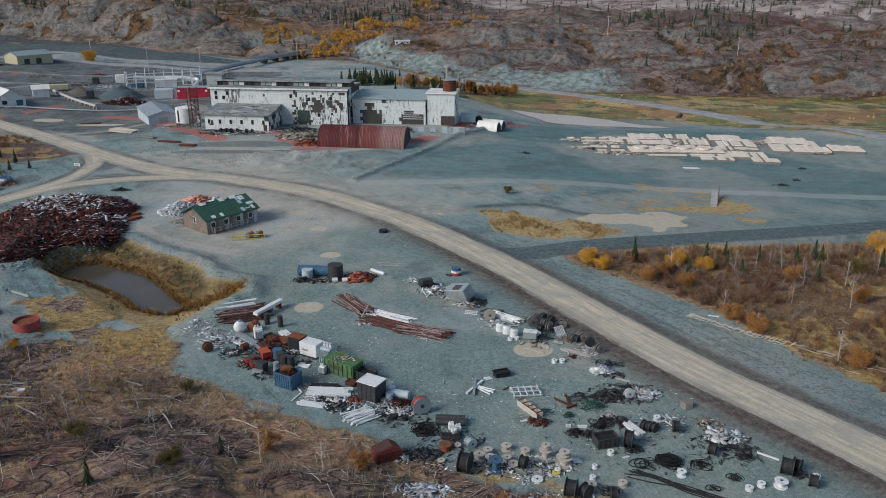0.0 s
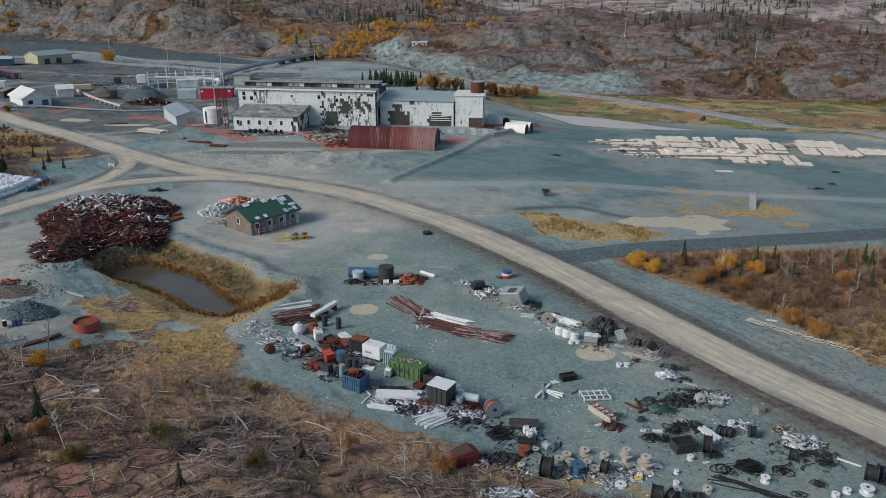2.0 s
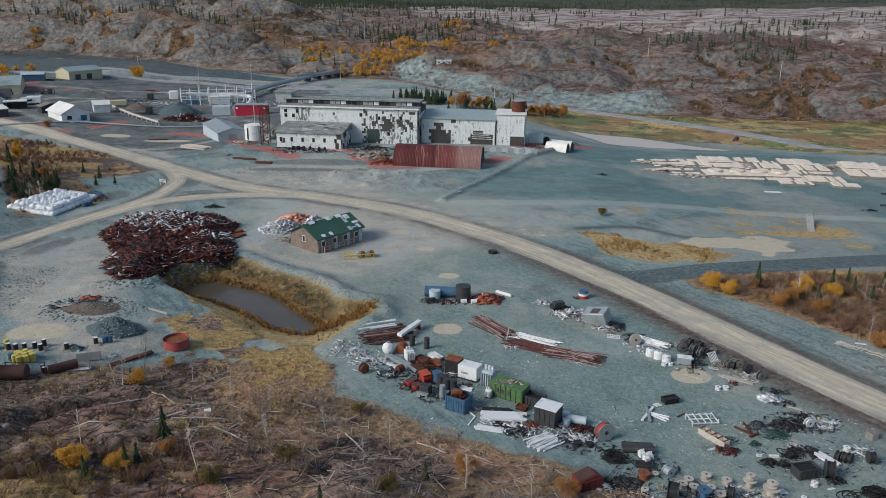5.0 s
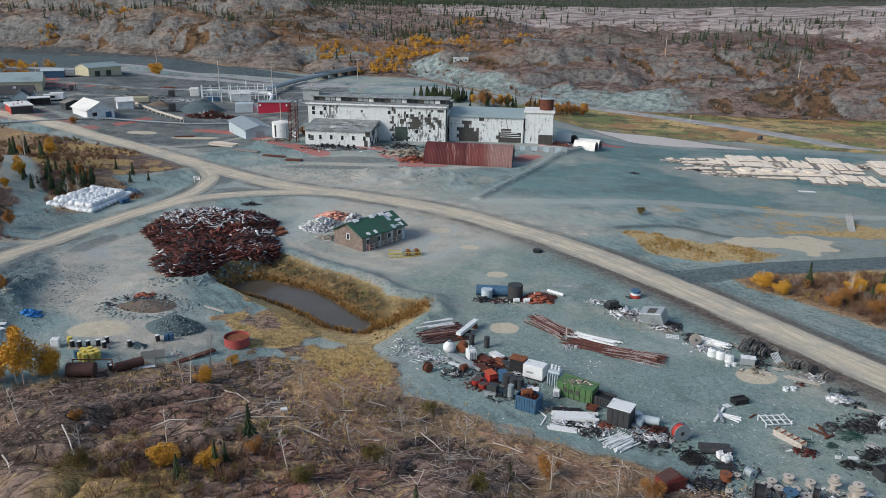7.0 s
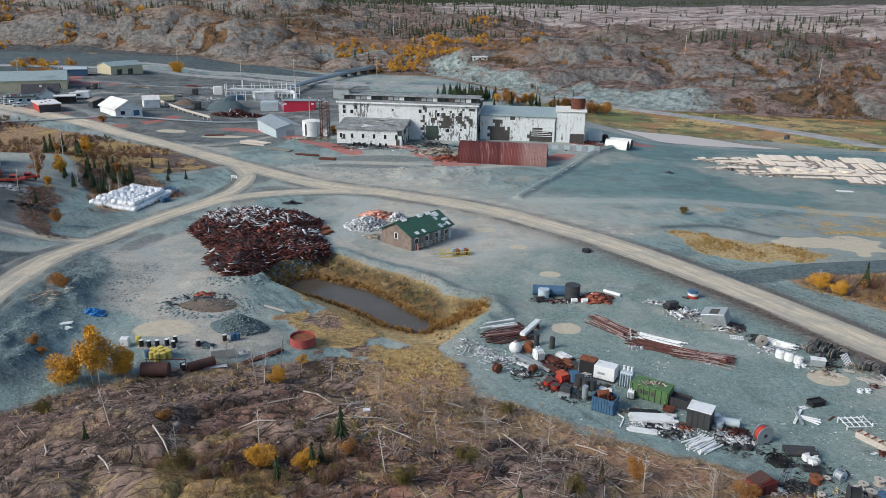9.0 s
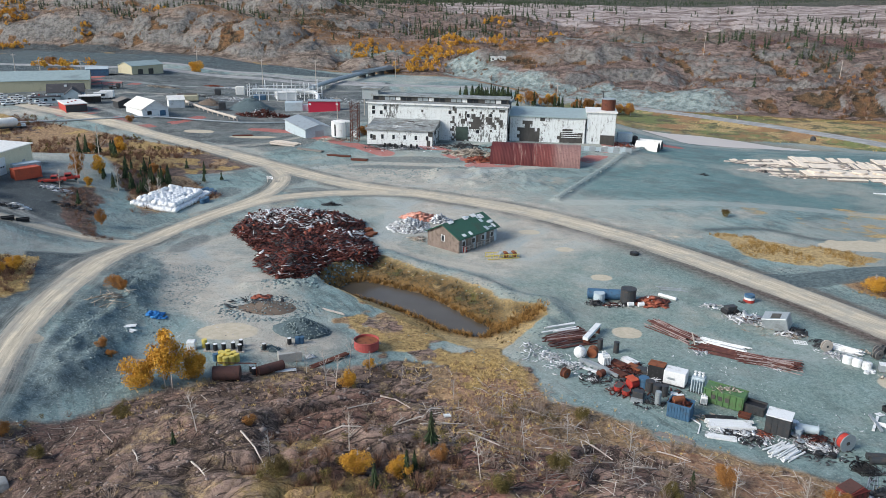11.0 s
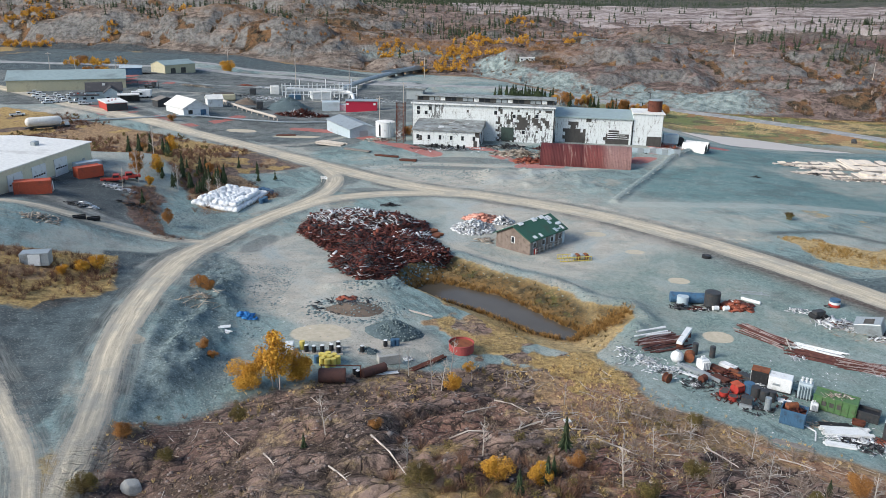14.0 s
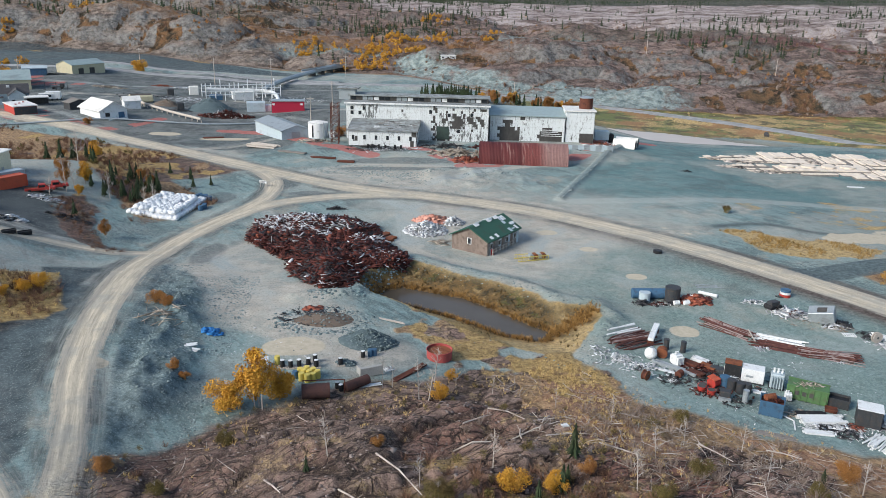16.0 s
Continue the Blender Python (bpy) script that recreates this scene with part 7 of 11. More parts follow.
# thicket at the foot of the knoll
x, y = sow(240, -70, -44, 56, 74, lambda x, y: np.exp(-(((x + 57) / 9) ** 2 + ((y - 65) / 6) ** 2)))
merged("low_shrubs", TWIGS, x, y, rg.uniform(0.8, 2.0, len(x)), RUSSET, "dark russet thicket on the knoll", "shrub", 0.1)
x, y = sow(120, -70, -44, 56, 74, lambda x, y: np.exp(-(((x + 57) / 9) ** 2 + ((y - 65) / 6) ** 2)))
merged("low_shrubs", LEAVES, x, y, rg.uniform(0.8, 1.8, len(x)), MOSSY, "dark olive thicket on the knoll", "shrub")
# thicket east of the road
x, y = sow(5200, 28, 150, 60, 152, lambda x, y: np.where(inside(x, y, EAST_THICKET) > 2, sstep(fbm(x, y + 33, 11, 3), 0.42, 0.58), 0) * 0.8)
merged("low_shrubs", TWIGS, x, y, rg.uniform(0.7, 2.2, len(x)), RUSSET, "dense russet thicket beside the road", "shrub", 0.1)
x, y = sow(1500, 28, 150, 60, 152, lambda x, y: np.where(inside(x, y, EAST_THICKET) > 2, sstep(fbm(x + 50, y, 11, 3), 0.46, 0.60), 0) * 0.7)
merged("dead_shrubs", TWIGS, x, y, rg.uniform(0.8, 2.4, len(x)), GREY_TWIG, "bare grey thicket beside the road", "shrub", 0.1)
x, y = sow(700, -147, -119, 148, 184, lambda x, y: np.where(inside(x, y, [(-146, 177), (-141, 183), (-136, 176), (-133, 166), (-127, 156), (-121, 151), (-127, 150), (-134, 160), (-141, 168)]) > 0, 0.9, 0))
merged("low_shrubs", TWIGS, x, y, rg.uniform(0.4, 1.3, len(x)), RUSSET, "low russet scrub on the bank below the shop", "shrub", 0.1)
# knoll under the camera
x, y = sow(26000, -102, 55, 48, 106, lambda x, y: (1 - 0.75 * np.exp(-((x + 82) / 24) ** 2) * sstep(on_knoll(x, y), 4, 9)) * np.where(on_knoll(x, y) > -1.5, sstep(fbm(x, y, 9, 3) + 0.35 * np.exp(-(np.hypot(x + 44, (y - 92) * 0.8) / 14) ** 2) + 0.12 * sstep(-on_knoll(x, y), -7, -1), 0.52, 0.70), 0) * (0.22 + 0.6 * sstep(6 - to_line(x, y, STRAW_SLOPE) + 8 * (fbm(x, y, 7, 3) - 0.5), -2, 4)))
merged("grass_tufts", TUFTS, x, y, rg.uniform(0.25, 0.65, len(x)), DRY_GRASS, "tufts of dry straw-coloured grass on the knoll", "grass", 0.2)
x, y = sow(2600, -102, 55, 48, 104, lambda x, y: np.where(on_knoll(x, y) > 1, sstep(fbm(x + 60, y, 14, 3) + 0.10 * sstep(x, -60, -20), 0.46, 0.62), 0) * 0.75 * (1 - 0.85 * rocky(x, y)))
merged("dead_shrubs", TWIGS, x, y, rg.uniform(0.6, 1.9, len(x)), GREY_TWIG, "bare grey shrubs between the rocks", "shrub", 0.1)
x, y = sow(3000, -102, 55, 48, 104, lambda x, y: np.where(on_knoll(x, y) > 0, sstep(fbm(x, y + 90, 12, 3), 0.48, 0.64), 0) * (0.8 - 0.5 * sstep(x, -62, -50)) * (1 - 0.85 * rocky(x, y)))
merged("low_shrubs", TWIGS, x, y, rg.uniform(0.5, 1.3, len(x)), RUSSET, "low russet shrubs on the knoll", "shrub", 0.1)
x, y = sow(700, -102, 55, 48, 104, lambda x, y: np.where(on_knoll(x, y) > 0, sstep(fbm(x + 30, y + 40, 12, 3), 0.54, 0.68), 0))
merged("low_shrubs", LEAVES, x, y, rg.uniform(0.5, 1.2, len(x)), MOSSY, "low olive shrubs on the knoll", "shrub")
x, y = sow(12500, -102, 55, 48, 104, lambda x, y: np.where(on_knoll(x, y) > 1, sstep(fbm(x, y + 20, 16, 3) + 0.18 * sstep(x, -62, -35), 0.44, 0.62), 0) * (0.10 + 0.5 * sstep(x, -66, -52)))
merged("fallen_branches", STICKS, x, y, rg.uniform(0.6, 3.0, len(x)), DEADWOOD, "bleached fallen branches scattered over the knoll", "dead wood", 0.12, lift=0.12)
x, y = sow(26000, -102, 50, 48, 102, lambda x, y: np.where(on_knoll(x, y) > 0.5, sstep(ridged(x, y, 20, 3), 0.40, 0.62), 0) * 0.55)
merged("loose_stones", PEBBLES, x, y, 0.10 + 0.42 * rg.random(len(x)) ** 2.5, BOULDER, "loose brown stones on bare bedrock", "stones", sink=0.1)
x, y = sow(150, -102, 40, 48, 100, lambda x, y: np.where(on_knoll(x, y) > 3, sstep(ridged(x, y, 20, 3), 0.45, 0.62), 0))
merged("rock_blocks", ROCKS, x, y, rg.uniform(0.5, 1.5, len(x)), BOULDER, "weathered brown rock blocks on the knoll", "rocks", sink=0.22, flat=rg.uniform(0.5, 0.9, len(x)))

# scrub east of the road
x, y = sow(14000, 16, 140, 72, 152, lambda x, y: np.where(inside(x, y, EAST_BRUSH) > -0.5, sstep(fbm(x, y, 12, 3), 0.40, 0.62), 0) * 0.6)
merged("grass_tufts", TUFTS, x, y, rg.uniform(0.35, 0.9, len(x)), OCHRE_GRASS, "tufts of ochre grass in the scrub", "grass", 0.2)
x, y = sow(3600, 16, 140, 72, 152, lambda x, y: np.where(inside(x, y, EAST_BRUSH) > 0.5, sstep(fbm(x + 40, y, 18, 3), 0.36, 0.58), 0) * 0.85)
merged("low_shrubs", TWIGS, x, y, rg.uniform(0.6, 1.7, len(x)), RUSSET, "russet scrub bushes beside the road", "shrub", 0.1)
x, y = sow(1300, 16, 140, 72, 152, lambda x, y: np.where(inside(x, y, EAST_BRUSH) > 0.5, sstep(fbm(x, y + 70, 15, 3), 0.45, 0.62), 0))
merged("dead_shrubs", TWIGS, x, y, rg.uniform(0.6, 1.7, len(x)), GREY_TWIG, "bare grey brush beside the road", "shrub", 0.1)
x, y = sow(420, 22, 140, 84, 150, lambda x, y: np.where(inside(x, y, EAST_BRUSH) > 1, sstep(fbm(x, y + 33, 15, 3), 0.50, 0.64), 0))
merged("low_shrubs", LEAVES, x, y, rg.uniform(0.8, 2.0, len(x)), AMBER, "amber-leaved bushes in the scrub", "shrub")
x, y = sow(1500, 16, 140, 72, 150, lambda x, y: np.where(inside(x, y, EAST_BRUSH) > 0.5, sstep(fbm(x, y + 11, 12, 3), 0.48, 0.64), 0))
merged("fallen_branches", STICKS, x, y, rg.uniform(1.2, 4.0, len(x)), DEADWOOD, "fallen grey branches in the scrub", "dead wood", 0.15, lift=0.15)

# scrub in the west and north
x, y = sow(5000, -200, -110, 60, 146, lambda x, y: np.where((inside(x, y, WEST_BRUSH) > 0) & clear_of_roads(x, y), sstep(fbm(x, y, 14, 3), 0.42, 0.62), 0))
merged("low_shrubs", TWIGS, x, y, rg.uniform(0.5, 1.6, len(x)), RUSSET, "russet scrub beside the dirt road", "shrub", 0.1)
x, y = sow(7000, -200, -110, 60, 146, lambda x, y: np.where((inside(x, y, WEST_BRUSH) > 0) & clear_of_roads(x, y), 0.5, 0))
merged("grass_tufts", TUFTS, x, y, rg.uniform(0.3, 0.8, len(x)), DRY_GRASS, "dry grass beside the dirt road", "grass", 0.2)
x, y = sow(9000, -235, -108, 165, 315, lambda x, y: np.where((inside(x, y, NORTH_BRUSH) > 0) & clear_of_roads(x, y), sstep(fbm(x, y, 18, 3), 0.38, 0.6), 0) * 0.6)
merged("low_shrubs", TWIGS, x, y, rg.uniform(0.6, 1.9, len(x)), RUSSET, "russet scrub on the slope above the road", "shrub", 0.1)
x, y = sow(1400, -235, -108, 165, 315, lambda x, y: np.where((inside(x, y, NORTH_BRUSH) > 0) & clear_of_roads(x, y), sstep(fbm(x + 9, y, 18, 3), 0.50, 0.62), 0) * 0.7)
merged("low_shrubs", LEAVES_FAR, x, y, rg.uniform(0.6, 1.8, len(x)), MOSSY, "olive bushes on the slope above the road", "shrub")

# reeds round the pond, grass on flats
x, y = sow(6000, -88, -28, 100, 152, lambda x, y: np.where(inside(x, y, POND) < 0.3, np.maximum(np.exp(-((inside(x, y, POND) + 0.7) / 1.0) ** 2), 0.5 * sstep(inside(x, y, POND_RIM), 0, 1.5) * sstep(fbm(x, y, 6, 3), 0.42, 0.6)), 0))
merged("reeds", TUFTS, x, y, rg.uniform(0.35, 0.85, len(x)), REED, "brown reeds and grass round the pond", "grass", 0.15)
DITCH = [(-44.5, 117.5), (-40, 120.5), (-36, 123.5)]
x, y = sow(16000, -78, -34, 108, 150, lambda x, y: np.where(inside(x, y, POND) < 0.2, np.maximum(np.exp(-((inside(x, y, POND) + 0.4) / 0.55) ** 2), np.exp(-(to_line(x, y, DITCH) / 1.3) ** 2)), 0))
merged("reeds", TUFTS, x, y, rg.uniform(0.5, 1.1, len(x)), leaf_mat("tawny_reeds", (0.20, 0.105, 0.032), (0.42, 0.25, 0.085), (0.12, 0.07, 0.025)), "tawny reeds along the water's edge", "grass", 0.15)
x, y = sow(16000, 6, 150, 145, 182, lambda x, y: np.where(inside(x, y, REED_BED) > 0, sstep(fbm(x, y, 7, 3), 0.45, 0.6), 0))
merged("grass_tufts", TUFTS, x, y, rg.uniform(0.4, 0.9, len(x)), OCHRE_GRASS, "ochre grass along a wet hollow", "grass", 0.2)

# rubble on banks and road edges
x, y = sow(5000, -84, -60, 122, 146, lambda x, y: np.exp(-(to_line(x, y, RUBBLE_RIDGE) / 1.5) ** 2))
merged("rubble", PEBBLES, x, y, 0.14 + 0.7 * rg.random(len(x)) ** 2.4, STONES, "ridge of teal-grey rubble between scrap heap and pond", "stones", sink=0.1)
x, y = sow(26000, -122, -93, 66, 142, lambda x, y: np.where((to_line(x, y, BRANCH_ROAD) > 4.4) & (x > np.interp(y, [60, 100, 142], [-104, -113, -119])) & (on_knoll(x, y) < 1), sstep(fbm(x, y, 9, 3), 0.36, 0.54), 0) * 0.6)
merged("rubble", PEBBLES, x, y, 0.10 + 0.42 * rg.random(len(x)) ** 2.2, STONES, "teal-grey blast rubble on the road bank", "stones", sink=0.1)
x, y = sow(40000, 0, 75, 60, 170, lambda x, y: np.where((to_line(x, y, MAIN_ROAD) < 16) & (to_line(x, y, MAIN_ROAD) > 5.6) & (np.interp(y, [60, 97, 119, 142, 170], [59, 33.4, 20.7, 7.4, -13]) < x), sstep(fbm(x, y, 7, 3), 0.42, 0.62), 0) * 0.4)
merged("rubble", PEBBLES, x, y, rg.uniform(0.10, 0.42, len(x)), STONES, "pale teal gravel rubble along the road", "stones", sink=0.1)
x, y = sow(16000, 8, 150, 138, 172, lambda x, y: np.exp(-((to_line(x, y, EAST_TRACK) - 4.0) / 1.4) ** 2) * 0.6)
merged("rubble", PEBBLES, x, y, rg.uniform(0.15, 0.75, len(x)), STONES, "grey boulders on the track embankment", "stones", sink=0.1)
x, y = sow(15000, -92, -26, 98, 156, lambda x, y: np.exp(-((inside(x, y, POND_RIM) + 2.4) / 2.2) ** 2) * sstep(fbm(x, y, 6, 3), 0.38, 0.56) * 0.6 * sstep(x + y, 56, 66))
merged("rubble", PEBBLES, x, y, rg.uniform(0.12, 0.5, len(x)), STONES, "grey rubble on the pond bank", "stones", sink=0.1)
x, y = sow(16000, -95, 5, 206, 246, lambda x, y: np.exp(-((y - np.interp(x, [-95, -60, -12, 5], [240, 226, 224, 222])) / 8) ** 2) * sstep(fbm(x, y, 9, 3), 0.40, 0.6) * 0.6)
merged("rubble", PEBBLES, x, y, rg.uniform(0.2, 0.75, len(x)), STONES, "grey rubble slope before the mill", "stones", sink=0.1)
x, y = sow(7000, -136, -110, 154, 186, lambda x, y: np.where((inside(x, y, [(-134, 164), (-129, 179), (-116, 180), (-115, 172), (-120, 162), (-126, 157)]) > 0), 0.9, 0))
merged("rubble", PEBBLES, x, y, rg.uniform(0.15, 0.5, len(x)), STONES, "grey crushed stone below the white sacks", "stones", sink=0.1)
x, y = sow(60000, -130, 60, 66, 215, lambda x, y: np.where(on_knoll(x, y) < -1, sstep(fbm(x, y, 24, 3), 0.45, 0.65) * 0.12 + 0.02, 0) * (clear_of_roads(x, y, 0.0)) * (inside(x, y, POND) < -2))
merged("gravel", PEBBLES, x, y, 0.06 + 0.24 * rg.random(len(x)) ** 2, STONES, "loose stones on the gravel yard", "stones", sink=0.1)

t_ = rg.random(900)
wl = np.array(WINDROW)
ds = np.concatenate([[0], np.cumsum(np.hypot(*np.diff(wl, axis=0).T))])
x, y = np.interp(t_ * ds[-1], ds, wl[:, 0]) + rg.normal(0, 0.45, 900), np.interp(t_ * ds[-1], ds, wl[:, 1]) + rg.normal(0, 0.45, 900)
m = Nodes("pale_teal_blocks")
BLOCKS = m.done(m.mix(m.island(), rgb(0.10, 0.13, 0.13), rgb(0.33, 0.37, 0.36)), 0.9)
merged("edge_blocks", PEBBLES, x, y, rg.uniform(0.3, 0.75, 900), BLOCKS, "row of pale rock blocks along the pad", "stones", z=ground(x, y) + 0.75)

# the hills behind
def hill_xy(n, y0, y1):
    yy = y0 * (y1 / y0) ** rg.random(n)
    xx = -36 + rg.uniform(-1.1, 1.1, n) * (64 + 0.62 * yy)
    return xx, yy


def thinned(n, y0, y1, keep):
    xx, yy = hill_xy(n, y0, y1)
    sel = rg.random(n) < keep(xx, yy)
    return xx[sel], yy[sel]


x, y = thinned(30000, 385, 1000, lambda x, y: sstep(hill_front(x, y), 4, 20) * (1 - sstep(np.minimum(lumps(x, y)[1], 0.15 + lumps(x, y)[0]), 0.14, 0.34)) * 0.30)
merged("hill_scrub", TWIGS_FAR, x, y, rg.uniform(1.2, 3.2, len(x)), RUSSET, "russet scrub on the rocky hills", "shrub", 0.1)
x, y = thinned(16000, 385, 1000, lambda x, y: sstep(hill_front(x, y), 4, 20) * (1 - sstep(np.minimum(lumps(x, y)[1], 0.15 + lumps(x, y)[0]), 0.10, 0.30)) * 0.28)
merged("hill_scrub", TWIGS_FAR, x, y, rg.uniform(1.2, 3.2, len(x)), GREY_TWIG, "grey bare brush on the rocky hills", "shrub", 0.1)


def groves(x, y):
    spots = ((-450, 790, 50, 40), (-387, 716, 45, 26), (-321, 640, 40, 12), (-296, 660, 34, 14), (-255, 640, 30, 14), (-293, 816, 60, 26), (-108, 556, 16, 8), (-65, 748, 16, 34), (-55, 800, 18, 30), (-8, 682, 12, 10), (-30, 711, 12, 12), (149, 590, 16, 9), (277, 724, 26, 12), (154, 545, 12, 6), (210, 640, 60, 10), (60, 900, 90, 16), (250, 1000, 120, 18), (-370, 735, 110, 26), (-300, 720, 70, 22), (-240, 720, 40, 20), (-75, 720, 34, 60), (-30, 800, 60, 70), (185, 540, 26, 9), (200, 560, 30, 10), (-180, 950, 120, 40), (-430, 1010, 160, 30), (150, 880, 22, 8))
    k = np.zeros_like(x)
    for cx, cy, sx, sy in spots:
        k = np.maximum(k, np.exp(-((x - cx) / sx) ** 2 - ((y - cy) / sy) ** 2))
    return k


x, y = thinned(12000, 430, 1400, lambda x, y: sstep(hill_front(x, y), 8, 40) * np.clip(groves(x, y) * 1.1 + 0.10 * sstep(fbm(x, y, 120, 4) + 0.4 * (fbm(x, y, 30, 3) - 0.5), 0.60, 0.68) + 0.003, 0, 1) * (1 - 0.8 * sstep(y + 0.35 * x, 780, 900)))
merged("spruce_wood", SPRUCES_FAR, x, y, rg.uniform(5, 10, len(x)), NEEDLES, "dark spruce woods on the far hills", "trees", 0.03)
x, y = thinned(26000, 900, 4300, lambda x, y: np.clip(sstep(y + 300 * (fbm(x, y, 200, 3) - 0.5) - 1.4 * np.clip(x, -400, 500), 1500, 1900) + 0.5 * sstep(fbm(x, y * 2.5, 150, 4), 0.60, 0.66) * sstep(fbm(x, y, 30, 3), 0.4, 0.6), 0, 1))
merged("far_forest", SPRUCES_FAR, x, y, rg.uniform(8, 15, len(x)), NEEDLES, "dark spruce forest along the horizon", "trees", 0.03, flat=rg.uniform(0.7, 1.0, len(x)))


GOLDEN = ((-119, 589, 16, 7), (-80, 542, 13, 8), (-60, 633, 12, 9), (-55, 566, 12, 8), (-77, 590, 9, 8), (-20, 791, 9, 7), (-27, 630, 8, 6), (9, 611, 4, 4), (33, 719, 6, 5), (80, 1028, 7, 5), (110, 1040, 7, 5), (-425, 640, 16, 9), (-535, 832, 14, 9), (-405, 598, 16, 6), (-417, 718, 9, 6), (-349, 617, 6, 4), (-293, 457, 9, 4), (-286, 467, 9, 4), (-300, 640, 5, 4))


def golden(x, y):
    k = np.zeros_like(x)
    for cx, cy, sx, sy in GOLDEN:
        k = np.maximum(k, np.exp(-((x - cx) / sx) ** 2 - ((y - cy) / sy) ** 2))
    return k


x = np.concatenate([cx + rg.normal(0, 0.75 * sx, int(5 + 0.34 * sx * sy)) for cx, cy, sx, sy in GOLDEN])
y = np.concatenate([cy + rg.normal(0, 0.75 * sy, int(5 + 0.34 * sx * sy)) for cx, cy, sx, sy in GOLDEN])[:len(x)]
merged("golden_bushes", LEAVES_FAR, x, y, rg.uniform(2.2, 5.5, len(x)), GOLD, "golden autumn birches in the valley", "trees")
x, y = thinned(14000, 450, 900, lambda x, y: sstep(hill_front(x, y), 4, 20) * np.clip(0.5 * golden(x, y) + 0.6 * np.exp(-((x + 198) / 40) ** 2 - ((y - 590) / 10) ** 2) + 0.5 * np.exp(-((x + 95) / 14) ** 2 - ((y - 548) / 10) ** 2) + 0.10 * np.exp(-((hill_front(x, y) - 95) / 45) ** 2) * sstep(fbm(x, y, 70, 3), 0.46, 0.6) + 0.006, 0, 1))
merged("amber_bushes", LEAVES_FAR, x, y, rg.uniform(1.6, 3.6, len(x)), AMBER, "amber birch scrub on the hills", "trees")
x, y = thinned(1500, 300, 430, lambda x, y: np.where(inside(x, y, [(8, 372), (36, 368), (74, 342), (100, 336), (122, 318), (150, 270), (260, 150), (420, 120), (420, 400), (150, 405), (60, 428), (10, 432), (-10, 390)]) > -5, 0.5, 0) * sstep(fbm(x, y, 20, 3), 0.4, 0.6))
merged("meadow_grass", TUFTS, x, y, rg.uniform(0.6, 1.4, len(x)), DRY_GRASS, "olive and straw meadow grass by the creek", "grass", 0.2)
# trees round and behind the camera close the view
x, y = rg.uniform(-900, 900, 5000), rg.uniform(-900, 900, 5000)
far_side = (np.maximum(np.abs(x) - 420, -y - 110) > 0) & (np.abs(x + 36) > 0.75 * np.clip(y, 0, 1e9) + 60)
merged("spruce_wood", SPRUCES_FAR, x[far_side], y[far_side], rg.uniform(6, 12, far_side.sum()), NEEDLES, "dark spruce wood round the site", "trees", 0.03)


# ---- single trees ----
def mesh_from(name, vf, scale, material):
    V, F = vf
    me = bpy.data.meshes.new(name)
    me.from_pydata((V * np.array(scale)).tolist(), [], F.tolist())
    me.materials.append(material)
    return me


SPR_CROWN = [mesh_from("crown", v, (1, 1, 1), NEEDLES) for v in SPRUCES]
SPR_STEM = mesh_from("trunk", t_stem(0.95, 0.022, 0.003), (1, 1, 1), BARK)


def spruce(x, y, h, label="slender dark green spruce", group=""):
    o = thing("spruce_tree", x, y, (x * 37) % 360, label, "tree", group)
    for nm, me in (("trunk", SPR_STEM), ("crown", SPR_CROWN[int(abs(x * 3)) % 3])):
        p = new(nm, me)
        p.parent = o
        p.scale = (h * (1.15 if nm == "crown" else 1), h * (1.15 if nm == "crown" else 1), h)
    return o


BIRCH_CROWN = {k: [mesh_from("crown", t_leaves(6000, 0.017, 40 + s, (0.34, 0.34, 0.46), 0.60, 0.1), (1, 1, 1), mt) for s in range(3)] for k, mt in (("gold", GOLD), ("amber", AMBER), ("olive", MOSSY))}
BUSH_CROWN = {k: [mesh_from("crown", t_leaves(7000, 0.021, 60 + s, (0.66, 0.66, 0.52), 0.46, 0.1), (1, 1, 1), mt) for s in range(3)] for k, mt in (("gold", GOLD), ("amber", AMBER), ("olive", MOSSY))}
BARE_MESH = [mesh_from("trunk", v, (1, 1, 1), BIRCH) for v in BARE]


def birch(x, y, h, tone="gold", label="golden birch with pale thin trunk"):
    o = thing("birch_tree", x, y, (x * 53) % 360, label, "tree")
    for nm, me in (("trunk", BARE_MESH[int(abs(x * 7)) % 4]), ("crown", BIRCH_CROWN[tone][int(abs(x * 3)) % 3])):
        p = new(nm, me)
        p.parent = o
        p.scale = (h, h, h)
    return o


def bush(x, y, h, tone="gold", label="round golden autumn bush"):
    o = thing("bush", x, y, (x * 53) % 360, label, "bush")
    for nm, me in (("stem", BARE_MESH[int(abs(x * 7)) % 4]), ("crown", BUSH_CROWN[tone][int(abs(x * 3)) % 3])):
        p = new(nm, me)
        p.parent = o
        p.scale = (h, h, h)
    return o


def bare_tree(x, y, h, label="leafless pale birch with thin branches"):
    o = thing("bare_tree", x, y, (x * 71) % 360, label, "tree")
    p = new("trunk", BARE_MESH[int(abs(x * 7 + y)) % 4])
    p.parent = o
    p.scale = (h * 1.1, h * 1.1, h)
    return o


